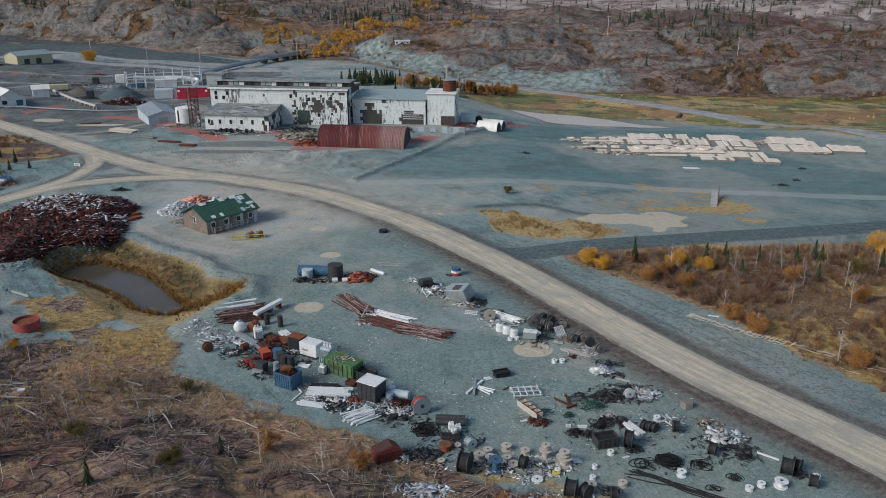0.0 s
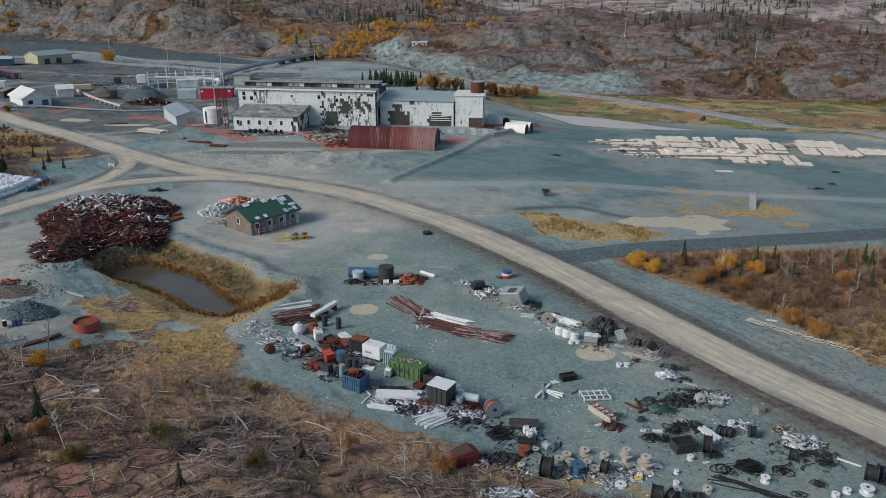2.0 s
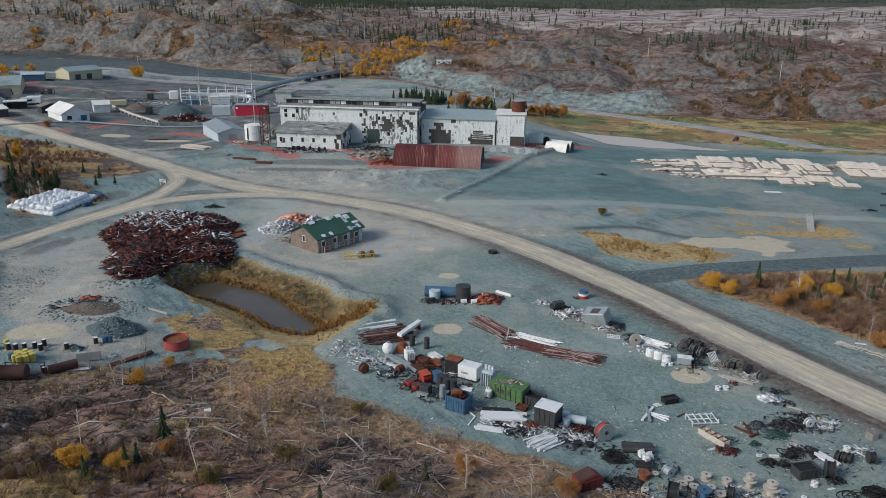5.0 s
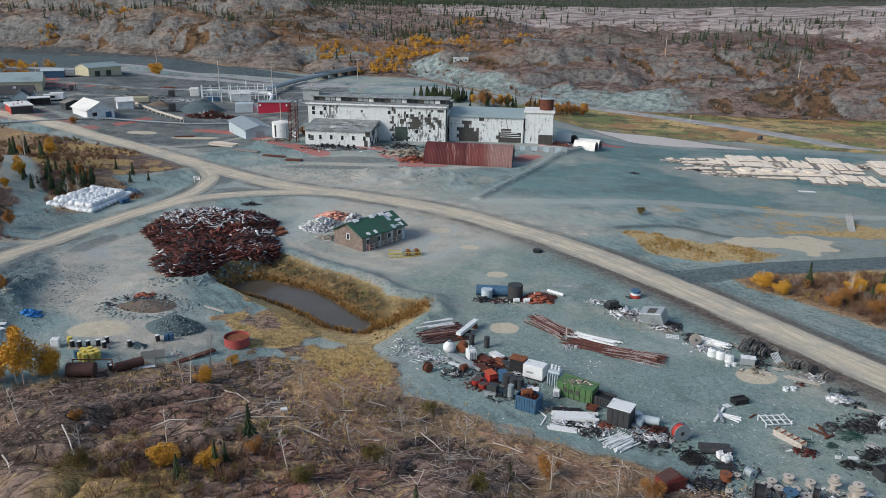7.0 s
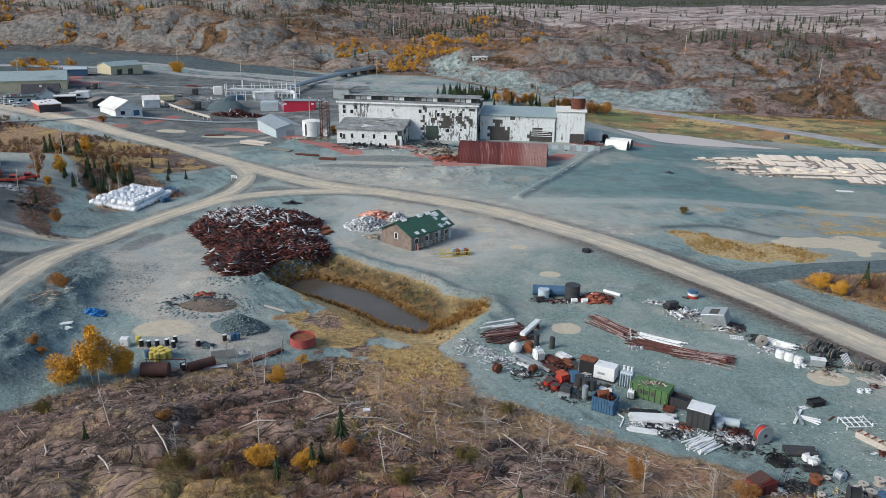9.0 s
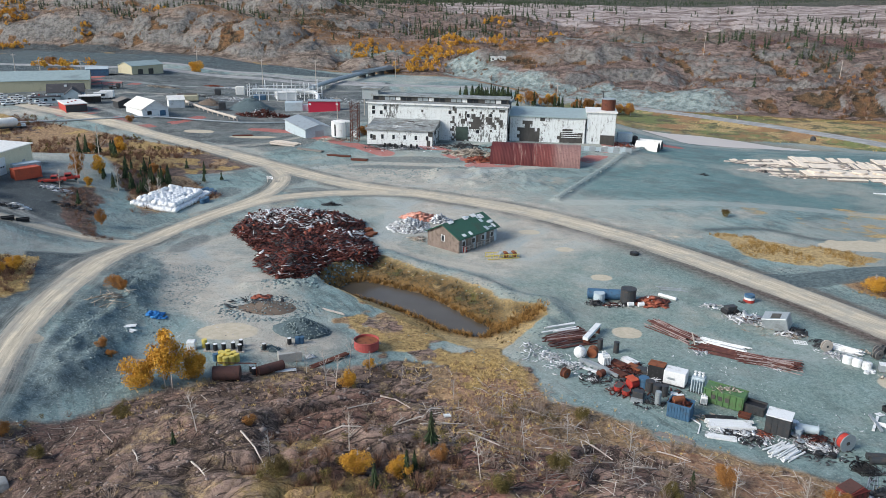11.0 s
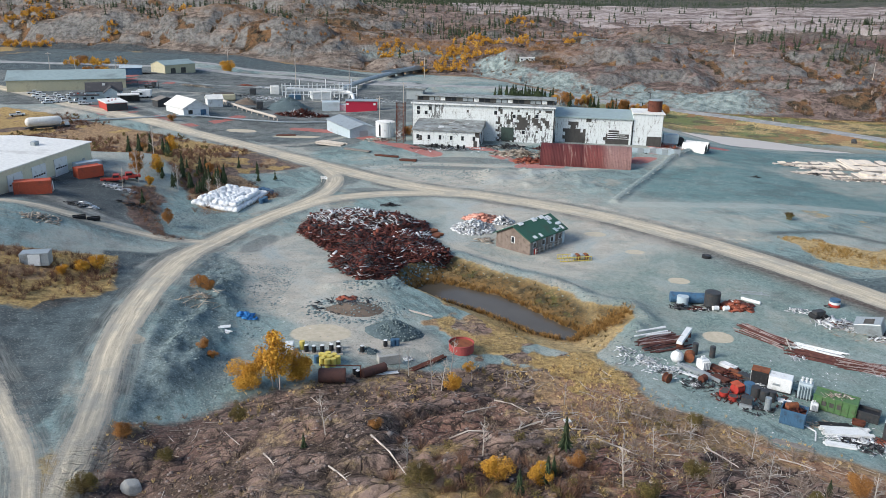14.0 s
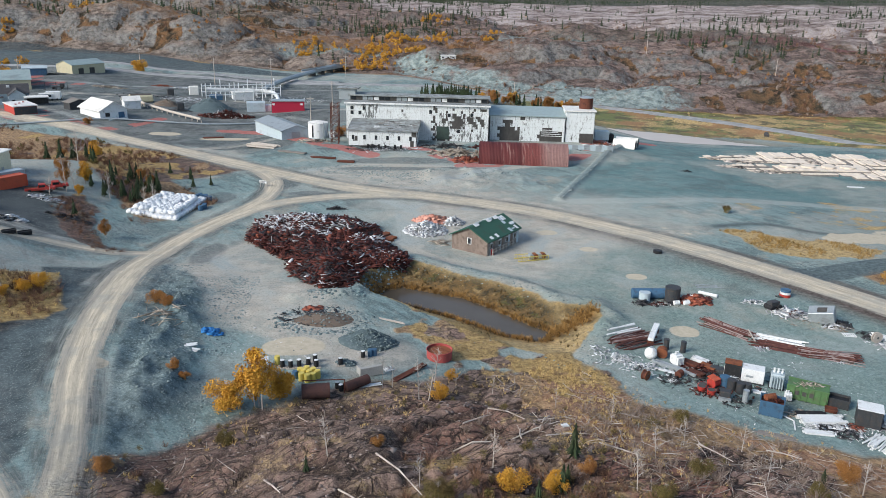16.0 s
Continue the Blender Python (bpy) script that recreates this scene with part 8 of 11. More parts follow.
bush(-90.1, 88.2, 4.4, "gold")
birch(-86.5, 89.0, 7.6, "gold", "tall golden birch with white trunks")
bush(-84.2, 91.0, 4.2, "gold", "dense orange-gold bush beside a birch")
bare_tree(-86.0, 88.3, 6.5)
bare_tree(-86.9, 88.4, 5.5)
for x, y, h, tone in ((-59.3, 66.0, 2.7, "gold"), (-55.0, 66.6, 2.2, "gold"), (-64.0, 92.8, 2.4, "gold"), (-62.0, 99.2, 1.6, "gold"), (-99.5, 64.5, 2.4, "olive"), (-93.5, 70.0, 1.6, "olive"), (-66.5, 63.0, 2.4, "olive"), (-51, 69, 1.8, "amber"), (-106.4, 117.8, 2.4, "amber"), (-104.2, 116.0, 2.0, "amber"), (-98.0, 95.4, 1.6, "amber"), (-96.6, 94.6, 1.3, "amber"), (-88.8, 79.8, 1.9, "olive"), (-72, 74, 1.4, "amber"), (-39, 70, 2.2, "olive"), (-33.6, 88, 2.0, "olive"), (-20, 74, 2.6, "amber"), (-9, 71, 2.4, "amber"), (6, 64, 2.2, "amber"), (17, 60, 2.4, "amber"), (-28, 67, 2.0, "olive"), (-45, 64, 2.2, "olive")):
    bush(x, y, h, tone, {"gold": "small golden bush on the knoll", "amber": "rust-orange bush beside the yard", "olive": "dark olive bush on the knoll"}[tone])
for x, y, h in ((-52.1, 71.1, 4.2), (-54.3, 66.4, 3.4), (-53.6, 67.4, 2.6), (-57.2, 63.8, 3.0), (-24.4, 71.6, 2.6), (-79, 70.5, 2.0), (-34, 61.5, 3.0)):
    spruce(x, y, h, "young dark green spruce on the knoll")
for x, y, h in ((-66.8, 92.1, 6.0), (-65.6, 91.6, 5.0), (-64.6, 96.4, 6.0), (-71.5, 95.0, 4.5), (-70.2, 95.4, 4.0), (-61.6, 96.6, 4.0), (-77, 72, 5), (-60.5, 70, 4.5), (-47, 66, 5), (-42, 74.5, 4), (-36.5, 80, 4), (-29, 80.5, 4.2), (-44, 84, 3.4), (-20, 71, 4.5), (-13, 70, 4.2), (-31, 71, 4.4), (-68, 67, 4), (-50, 88, 3.2), (-57, 94, 3.0)):
    bare_tree(x, y, h)
# east scrub trees
for x, y, h, tone in ((27.5, 136.5, 3.6, "gold"), (30, 133, 3.0, "gold"), (40.5, 130.5, 3.0, "amber"), (44, 134, 3.6, "gold"), (48.5, 132.5, 3.0, "gold"), (43, 124.5, 3.0, "amber"), (86, 139, 6.0, "gold"), (90, 136, 5.0, "gold"), (48.0, 106.0, 3.4, "amber"), (58.0, 95.0, 3.2, "amber"), (46, 111, 3.0, "amber"), (70, 118, 3.4, "amber"), (37, 127.5, 3.0, "amber"), (63, 128, 3.0, "amber"), (76, 131, 3.6, "olive"), (96, 143, 4, "olive")):
    bush(x, y, h, tone, {"gold": "golden autumn bush beside the track", "amber": "rust-orange bush at the edge of the scrub", "olive": "dark olive bush in the scrub"}[tone])
for k in range(34):
    x, y = 40 + 52 * rg.random(), 86 + 54 * rg.random()
    if inside(np.array(x), np.array(y), EAST_BRUSH) > 2:
        bare_tree(x, y, rg.uniform(2.6, 6.0))
for k in range(14):
    x, y = 36 + 50 * rg.random(), 126 + 14 * rg.random()
    if inside(np.array(x), np.array(y), EAST_BRUSH) > 2:
        spruce(x, y, rg.uniform(3.0, 5.5), "thin dark spruce in the scrub", "spruces in the scrub")
# grove above the road
GROVE = [(-145.7, 196), (-139, 185.8), (-129, 189.2), (-126, 206), (-140.4, 211)]
k = 0
while k < 30:
    x, y = -147 + 24 * rg.random(), 185 + 30 * rg.random()
    if inside(np.array(x), np.array(y), GROVE) > 0:
        spruce(x, y, rg.uniform(2.8, 5.6), "slender dark spruce in a dense grove", "spruce grove above the road")
        k += 1
for x, y, h in ((-157, 222, 6.5), (-154.5, 225, 5.5), (-160, 221, 6.0), (-151, 219, 5.2), (-149.5, 216.5, 5.0), (-122, 210, 3.6), (-118, 213, 3.2), (-124.5, 218, 4.2), (-131, 222, 3.6), (-138, 170.5, 4.0), (-170, 236, 6)):
    spruce(x, y, h, "single dark spruce above the road")
for x, y, h, tone in ((-148, 191.5, 6.2, "amber"), (-153.5, 229, 6.0, "gold"), (-141, 182, 3.6, "gold"), (-134, 205, 4.5, "amber"), (-128.5, 161, 4.0, "amber"), (-143.5, 193, 5.5, "gold"), (-146, 187, 5, "amber"), (-131, 203, 4, "amber"), (-170, 246, 3.6, "olive"), (-163, 230, 4, "amber")):
    birch(x, y, h, tone, "autumn birch with thin pale trunk on the slope")
for x, y, h in ((-144.5, 184, 8.5), (-143, 185.5, 8), (-126.5, 188.5, 6.5), (-128, 186.5, 6), (-145, 176, 5.5), (-136, 187, 7), (-152, 212, 9)):
    bare_tree(x, y, h)
for x, y, h in ((-125.4, 122.5, 2.8), (-126.9, 120.2, 2.4), (-128.6, 117.0, 2.0), (-134.5, 121.0, 1.6)):
    bush(x, y, h, "gold", "yellow-leaved bush beside the dirt road")
bush(-99.8, 74.2, 2.0, "amber", "rust-orange bush on the road bank")
# belt of trees behind the mill
for k in range(46):
    x = -52 + 30 * rg.random()
    spruce(x, 392 + 16 * rg.random(), rg.uniform(5, 8.5), "dark spruce in a belt behind the mill", "spruce belt behind the mill")
for k in range(96):
    x = -24 + 62 * rg.random()
    y = np.interp(x, [-24, 6, 38], [378, 386, 400]) + 14 * rg.random()
    (bare_tree(x, y, rg.uniform(4, 7.5)) if k % 3 == 0 else spruce(x, y, rg.uniform(4, 7.5), "dark spruce behind the mill") if k % 3 == 1 and k % 2 else birch(x, y, rg.uniform(3.5, 7), "amber" if k % 5 else "gold", "autumn birch behind the mill"))
for x, y, h, tone in ((-209, 463, 8, "gold"), (-86, 281.5, 4, "amber"), (-262, 412, 6, "amber"), (-257, 408, 6, "gold"), (-270, 415, 5, "amber"), (-181, 300, 3, "amber"), (14, 402, 3, "gold"), (19, 404, 3, "gold"), (-300, 470, 6, "amber"), (16.5, 187.5, 2.2, "olive")):
    bush(x, y, h, tone, "autumn bush near the buildings")

# ---- kinds of yard goods ----
def flange(bm, r, z, thick=0.07, n=18):
    tube(bm, (0, 0, z), (0, 0, z + thick), r, n=n)


def spool(x, y, r, h, wood=WOOD_PALE, cable=None, label="wooden cable spool standing on its end", tilt=None, group="cable spools"):
    """A cable spool: two round flanges and a core; tilt lays it on its rim, rolling towards that bearing."""
    r, h = (r * 0.85, h * 0.85) if tilt is None else (r * 0.92, h)
    o = thing("cable_spool", x, y, 0, label, "cable spool", group)
    if tilt is not None:
        o.matrix_basis = pose(x, y, gz_at(x, y) + r - 0.03, 90, 0, tilt) @ pose(0, 0, -h / 2)
    for z in (0, h - 0.08):
        bm = bmesh.new()
        flange(bm, r, z, 0.08)
        f = part("flange", bm, wood, o)
    bm = bmesh.new()
    tube(bm, (0, 0, 0.08), (0, 0, h - 0.08), r * (0.82 if cable else 0.45), n=16)
    part("cable" if cable else "core", bm, cable or wood, o)
    bm = bmesh.new()
    tube(bm, (0, 0, -0.03), (0, 0, h + 0.03), r * 0.22, n=10)
    part("hub", bm, DARK, o)
    return o




def drum(x, y, material=BLACK, label="black steel drum with pale lid", lid=GREY_METAL, r=0.29, h=0.88, z=None, group="drums"):
    o = thing("steel_drum", x, y, 0, label, "drum", group, z=z)
    bm = bmesh.new()
    for a, b, q in ((0, 0.30, r), (0.30, 0.33, r + 0.015), (0.33, 0.58, r), (0.58, 0.61, r + 0.015), (0.61, 0.88, r)):
        tube(bm, (0, 0, a * h / 0.88), (0, 0, b * h / 0.88), q, n=14)
    part("body", bm, material, o)
    bm = bmesh.new()
    tube(bm, (0, 0, h), (0, 0, h + 0.02), r * 0.97, n=14)
    part("lid", bm, lid, o)
    return o




def pallet(x, y, turn, label="grey wooden pallet on the gravel", material=WOOD_PALE, w=1.2, d=1.0, z=None, lean=0.0):
    o = thing("pallet", x, y, turn, label, "pallet", "pallets", z=z)
    if lean:
        o.matrix_basis = o.matrix_basis @ pose(0, 0, 0.3, lean, 0, 0)
    for k in range(3):
        part("bearer", bm_box(-w / 2, -d / 2 + k * (d - 0.1) / 2, 0, w / 2, -d / 2 + k * (d - 0.1) / 2 + 0.1, 0.1), material, o)
    for k in range(6):
        part("slat", bm_box(-w / 2 + k * (w - 0.14) / 5, -d / 2, 0.105, -w / 2 + k * (w - 0.14) / 5 + 0.14, d / 2, 0.13), material, o)
    return o


def pipes(name, x, y, turn, n, L, r, width, material, label, category="pipe stack", fan=3.0, seed=1, layers=3, second=None):
    """A loose stack of long pipes or poles, each one a part."""
    rnd = random.Random(seed)
    o = thing(name, x, y, turn, label, category)
    bm = bmesh.new()
    tube(bm, (-0.5, 0, 0), (0.5, 0, 0), 1.0, n=7)
    me = bpy.data.meshes.new("pipe")
    bm.to_mesh(me)
    bm.free()
    me.materials.append(material)
    me2 = me
    if second:
        me2 = me.copy()
        me2.materials[0] = second
    for i in range(n):
        lay = i * layers // n
        w_ = width * (1 - 0.28 * lay)
        p = new("pipe", me2 if rnd.random() < 0.35 else me)
        p.parent = o
        p.matrix_basis = pose(rnd.uniform(-0.12, 0.12) * L, rnd.uniform(-w_ / 2, w_ / 2), r + lay * r * 1.9 + rnd.uniform(0, 0.02), 0, rnd.uniform(-0.6, 0.6), rnd.uniform(-fan, fan)) @ Matrix.Diagonal((L * rnd.uniform(0.7, 1.05), r, r, 1))
    return o


def boards(x, y, turn, L, W, n, material, label, name="board_stack", h=0.12, layers=1, fan=2.0, seed=3):
    rnd = random.Random(seed)
    o = thing(name, x, y, turn, label, "boards")
    for lay in range(layers):
        for i in range(n):
            w_ = W / n
            b = bmesh.new()
            box(b, -L / 2 * rnd.uniform(0.8, 1.0), -w_ / 2 + 0.015, 0, L / 2 * rnd.uniform(0.8, 1.0), w_ / 2 - 0.015, h * 0.92)
            bmesh.ops.transform(b, matrix=pose(rnd.uniform(-0.1, 0.1), -W / 2 + (i + 0.5) * w_, 0.02 + lay * h, 0, 0, rnd.uniform(-fan, fan)), verts=b.verts)
            part("board", b, material, o)
    return o


def bin_box(x, y, turn, L, W, H, material, label, fill=None, name="steel_bin", ribs=6, category="bin"):
    """An open steel bin with ribs."""
    o = thing(name, x, y, turn, label, category)
    bm = bmesh.new()
    for a in ((-L / 2, -W / 2, L / 2, -W / 2 + 0.06), (-L / 2, W / 2 - 0.06, L / 2, W / 2), (-L / 2, -W / 2 + 0.06, -L / 2 + 0.06, W / 2 - 0.06), (L / 2 - 0.06, -W / 2 + 0.06, L / 2, W / 2 - 0.06)):
        box(bm, a[0], a[1], 0.06, a[2], a[3], H)
    box(bm, -L / 2 + 0.06, -W / 2 + 0.06, 0.06, L / 2 - 0.06, W / 2 - 0.06, 0.16)
    part("body", bm, material, o)
    bm = bmesh.new()
    for s in (-1, 1):
        box(bm, -L / 2 - 0.05, s * (W / 2 + 0.03) - 0.04, H - 0.12, L / 2 + 0.05, s * (W / 2 + 0.03) + 0.04, H + 0.02)
        box(bm, s * (L / 2 + 0.03) - 0.04, -W / 2, H - 0.12, s * (L / 2 + 0.03) + 0.04, W / 2, H + 0.02)
    part("rim", bm, material, o)
    for i in range(ribs):
        xx = -L / 2 + 0.15 + i * (L - 0.3) / max(1, ribs - 1)
        for s in (-1, 1):
            part("rib", bm_box(xx - 0.05, min(s * W / 2, s * (W / 2 + 0.07)), 0.05, xx + 0.05, max(s * W / 2, s * (W / 2 + 0.07)), H - 0.13), material, o)
    if fill:
        part("fill", bm_box(-L / 2 + 0.08, -W / 2 + 0.08, 0.2, L / 2 - 0.08, W / 2 - 0.08, H * 0.82), fill, o)
    return o


def transformer(x, y, turn, s, material, label, bush_n=3):
    """An electrical transformer: tank, cooling fins, insulators."""
    o = thing("transformer", x, y, turn, label, "transformer")
    part("tank", bm_box(-0.5 * s, -0.4 * s, 0.1, 0.5 * s, 0.4 * s, 1.25 * s, bevel=0.06), material, o)
    part("base", bm_box(-0.6 * s, -0.5 * s, 0, 0.6 * s, 0.5 * s, 0.09), DARK, o)
    for i in range(5):
        for sy in (-1, 1):
            part("fin", bm_box((-0.42 + i * 0.2) * s, min(sy * 0.41 * s, sy * 0.68 * s), 0.2, (-0.36 + i * 0.2) * s, max(sy * 0.41 * s, sy * 0.68 * s), 1.1 * s), material, o)
    for i in range(bush_n):
        bm = bmesh.new()
        xx = (-0.3 + 0.3 * i) * s
        for k in range(4):
            tube(bm, (xx, 0, (1.26 + 0.1 * k) * s), (xx, 0, (1.34 + 0.1 * k) * s), (0.11 if k % 2 else 0.07) * s, n=8)
        part("insulator", bm, WHITE, o)
    return o


def cylinder(x, y, turn, r, L, material, label, upright=False, name="steel_tank", z0=None, ends=True, category="tank"):
    o = thing(name, x, y, turn, label, category)
    a, b = ((0, 0, 0), (0, 0, L)) if upright else ((-L / 2, 0, r), (L / 2, 0, r))
    bm = bmesh.new()
    tube(bm, a, b, r, n=20)
    part("body", bm, material, o)
    a, b = Vector(a), Vector(b)
    d = (b - a).normalized()
    for k in range(3):
        p_ = a + (b - a) * (0.06 + 0.44 * k)
        bm = bmesh.new()
        tube(bm, p_ - d * 0.05, p_ + d * 0.05, r * 1.03, n=20)
        part("band", bm, material, o)
    return o


def t_ring(seed, n=22, m=4):
    r = np.random.default_rng(seed)
    V, F = [], []
    ph = r.uniform(0, 6.28, 3)
    for i in range(n):
        a = 6.283 * i / n
        rad = 0.5 + 0.05 * math.sin(2 * a + ph[0]) + 0.03 * math.sin(3 * a + ph[1])
        zz = 0.04 * math.sin(2 * a + ph[2])
        for j in range(m):
            b = 6.283 * j / m
            V.append(((rad + 0.035 * math.cos(b)) * math.cos(a), (rad + 0.035 * math.cos(b)) * math.sin(a), zz + 0.035 * math.sin(b) + 0.05))
    for i in range(n):
        for j in range(m):
            a, b, c, d = i * m + j, i * m + (j + 1) % m, ((i + 1) % n) * m + (j + 1) % m, ((i + 1) % n) * m + j
            F += [(a, d, c), (a, c, b)]
    return np.array(V), np.array(F)


RINGS = [t_ring(s) for s in range(4)]
RUBBER = leaf_mat("black_cable_rubber", (0.010, 0.010, 0.011), (0.035, 0.036, 0.038), (0.02, 0.02, 0.02), 0.55)
GREEN_HOSE = leaf_mat("dark_green_hose", (0.015, 0.055, 0.045), (0.06, 0.13, 0.11), (0.02, 0.03, 0.03), 0.6)
GREY_HOSE = leaf_mat("pale_grey_hose", (0.35, 0.36, 0.36), (0.55, 0.55, 0.54), (0.2, 0.2, 0.2), 0.6)


def coil_heap(x, y, sx, sy, n, size, material, label, high=0.6):
    """A heap of tangled loops of cable."""
    sx, sy, size = 0.62 * sx, 0.62 * sy, 0.8 * size
    px, py = x + rg.normal(0, sx / 2, n), y + rg.normal(0, sy / 2, n)
    d = np.clip(1 - np.hypot((px - x) / sx, (py - y) / sy), 0, 1)
    zz = ground(px, py) + d * high * rg.random(n)
    return merged("cable_heap", RINGS, px, py, rg.uniform(0.7, 1.3, n) * size, material, label, "cable", 0.16, z=zz, kind="stuff")


def t_plank(w, t):
    V = np.array([(a, b, c) for a in (-0.5, 0.5) for b in (-w, w) for c in (-t, t)])
    F = np.array([(0, 1, 3), (0, 3, 2), (4, 6, 7), (4, 7, 5), (0, 4, 5), (0, 5, 1), (2, 3, 7), (2, 7, 6), (0, 2, 6), (0, 6, 4), (1, 5, 7), (1, 7, 3)])
    return V, F


SCRAPS = [t_plank(0.02, 0.02), t_plank(0.06, 0.01), t_plank(0.18, 0.012), t_plank(0.03, 0.03), t_plank(0.10, 0.05)]
SLABS = [t_plank(0.35, 0.06), t_plank(0.25, 0.12), t_plank(0.42, 0.03)]
SCRAP_RUST = leaf_mat("mixed_rusty_scrap", (0.020, 0.009, 0.009), (0.160, 0.050, 0.038), (0.012, 0.008, 0.008), 0.8)
SCRAP_PALE = leaf_mat("mixed_pale_scrap", (0.30, 0.31, 0.32), (0.82, 0.84, 0.85), (0.12, 0.12, 0.13), 0.6)
SCRAP_DARK = leaf_mat("mixed_dark_scrap", (0.015, 0.016, 0.018), (0.10, 0.10, 0.105), (0.03, 0.03, 0.03), 0.7)
SCRAP_WOOD = leaf_mat("mixed_scrap_wood", (0.20, 0.165, 0.13), (0.50, 0.45, 0.38), (0.12, 0.09, 0.07), 0.9)
SCRAP_RED = leaf_mat("mixed_red_scrap", (0.17, 0.045, 0.032), (0.34, 0.115, 0.070), (0.10, 0.035, 0.028), 0.7)


def litter(x, y, sx, sy, n, size, material, label, high=0.3, tilt=0.25, shapes=SCRAPS, lo=0.4):
    """Odds and ends lying in an oval."""
    a, q = rg.uniform(0, 6.283, n), rg.random(n) ** 0.75
    px, py = x + sx * q * np.cos(a), y + sy * q * np.sin(a)
    zz = ground(px, py) + 0.06 + high * (1 - q) * rg.random(n)
    return merged("scrap_litter", shapes, px, py, rg.uniform(lo, 1.0, n) * size, material, label, "scrap", tilt, z=zz, kind="stuff")


SALMON = leaf_mat("faded_salmon_sheets", (0.46, 0.20, 0.15), (0.66, 0.38, 0.30), (0.34, 0.17, 0.13), 0.8)

# ---- scrap metal heap ----
SCRAP = [(-101, 164), (-101, 179), (-93, 184), (-80, 182), (-72, 174), (-70.5, 163), (-65.5, 147), (-67, 143.5), (-74, 140), (-77, 129), (-82, 128.5), (-88, 136), (-91, 148)]


def scrap_h(x, y):
    d = inside(x, y, SCRAP)
    return np.where(d > 0, sstep(d, 0, 8) * (0.9 + 1.8 * (fbm(x, y, 8, 3) - 0.35)) + sstep(d, 0, 2) * 0.25, 0)


hx, hy = np.meshgrid(np.arange(-103, -64, 0.8), np.arange(127, 186, 0.8), indexing="ij")
hz = ground(hx, hy) + scrap_h(hx, hy) - 0.25 * (scrap_h(hx, hy) < 0.02)
me = bpy.data.meshes.new("mound")
nr, nc = hx.shape
idx = np.arange(nr * nc).reshape(nr, nc)
q = np.stack([idx[:-1, :-1], idx[1:, :-1], idx[1:, 1:], idx[:-1, 1:]], -1).reshape(-1, 4)
keep = (inside(hx, hy, SCRAP) > -1.0)[:-1, :-1].ravel()
me.from_pydata(np.stack([hx, hy, hz], -1).reshape(-1, 3).tolist(), [], q[keep].tolist())
me.materials.append(worn('dark_rusty_dirt', (0.045, 0.022, 0.018), (0.02, 0.013, 0.012), 0.8, 0.5, 0.95))
heap = tagged(new("scrap_heap"), "wide heap of rusty scrap metal with pale sheets", "scrap heap")
mo = new("mound", me)
mo.parent = heap


def scrap_part(n, size, material, keep_, shapes, tilt, lift=0.1, label=""):
    x, y = rg.uniform(-103, -64, n), rg.uniform(127, 186, n)
    k = (inside(x, y, SCRAP) > 0.3) & (rg.random(n) < keep_(x, y))
    x, y = x[k], y[k]
    o = merged("scrap_metal", shapes, x, y, rg.uniform(0.35, 1.0, len(x)) * size, material, label, "", tilt, z=ground(x, y) + scrap_h(x, y) + rg.uniform(0, lift, len(x)))
    o.parent = heap
    return o


HEAP_BITS = [t_plank(0.010, 0.010), t_plank(0.022, 0.008), t_plank(0.07, 0.006), t_plank(0.016, 0.026), t_plank(0.16, 0.006), t_plank(0.10, 0.03)]
scrap_part(15000, 2.6, SCRAP_RUST, lambda x, y: 0.9 + 0 * x, HEAP_BITS, 0.28, 0.5, "twisted rusty bars and sheets")
scrap_part(7000, 2.4, SCRAP_PALE, lambda x, y: np.clip(sstep(fbm(x, y, 6, 3), 0.42, 0.56) * (0.13 + 0.87 * sstep(y + 0.3 * (x + 85), 159, 168)), 0, 1), HEAP_BITS[1:], 0.22, 0.75, "pale crumpled sheets")
scrap_part(8000, 2.2, SCRAP_DARK, lambda x, y: sstep(fbm(x + 30, y, 8, 3), 0.40, 0.55), HEAP_BITS, 0.25, 0.5, "dark steel pieces")
scrap_part(900, 2.0, SCRAP_RED, lambda x, y: sstep(fbm(x, y + 50, 10, 3), 0.48, 0.6), SCRAPS[1:3], 0.35, 0.6, "orange painted sheets")
scrap_part(5000, 2.2, SCRAP_PALE, lambda x, y: np.exp(-(np.hypot(x + 69, y - 148) / 3.5) ** 2), SCRAPS[:2], 0.2, 0.7, "white pipes at the edge of the heap")
for x, y, a in ((-69.5, 165, 40), (-70.2, 163.2, 38), (-70.8, 168, 50)):
    boards(x, y, a, 2.6, 1.6, 5, RUST_LIGHT, "stack of rusty steel beams", "beam_stack", 0.25, 2, seed=int(-x))
litter(-82.7, 189.7, 2.6, 1.0, 150, 1.2, SCRAP_DARK, "dark bundle of cable and bars beside the road", 0.8)

# rubble heap of broken concrete behind the shed
litter(-61.5, 171.5, 5.0, 5.0, 900, 0.9, SCRAP_PALE, "heap of pale broken concrete and sheet", 2.6, 0.5, SLABS)
litter(-59.5, 179.5, 4.6, 3.0, 260, 1.6, SALMON, "salmon-red insulation sheets on the rubble heap", 1.6, 0.3, SLABS)
litter(-54.5, 177.5, 2.6, 2.6, 300, 0.9, SCRAP_PALE, "heap of pale rubble behind the shed", 1.8, 0.5, SLABS)
litter(-58.5, 162.5, 3.2, 2.4, 60, 2.0, SCRAP_WOOD, "grey timber offcuts beside the shed", 0.3)

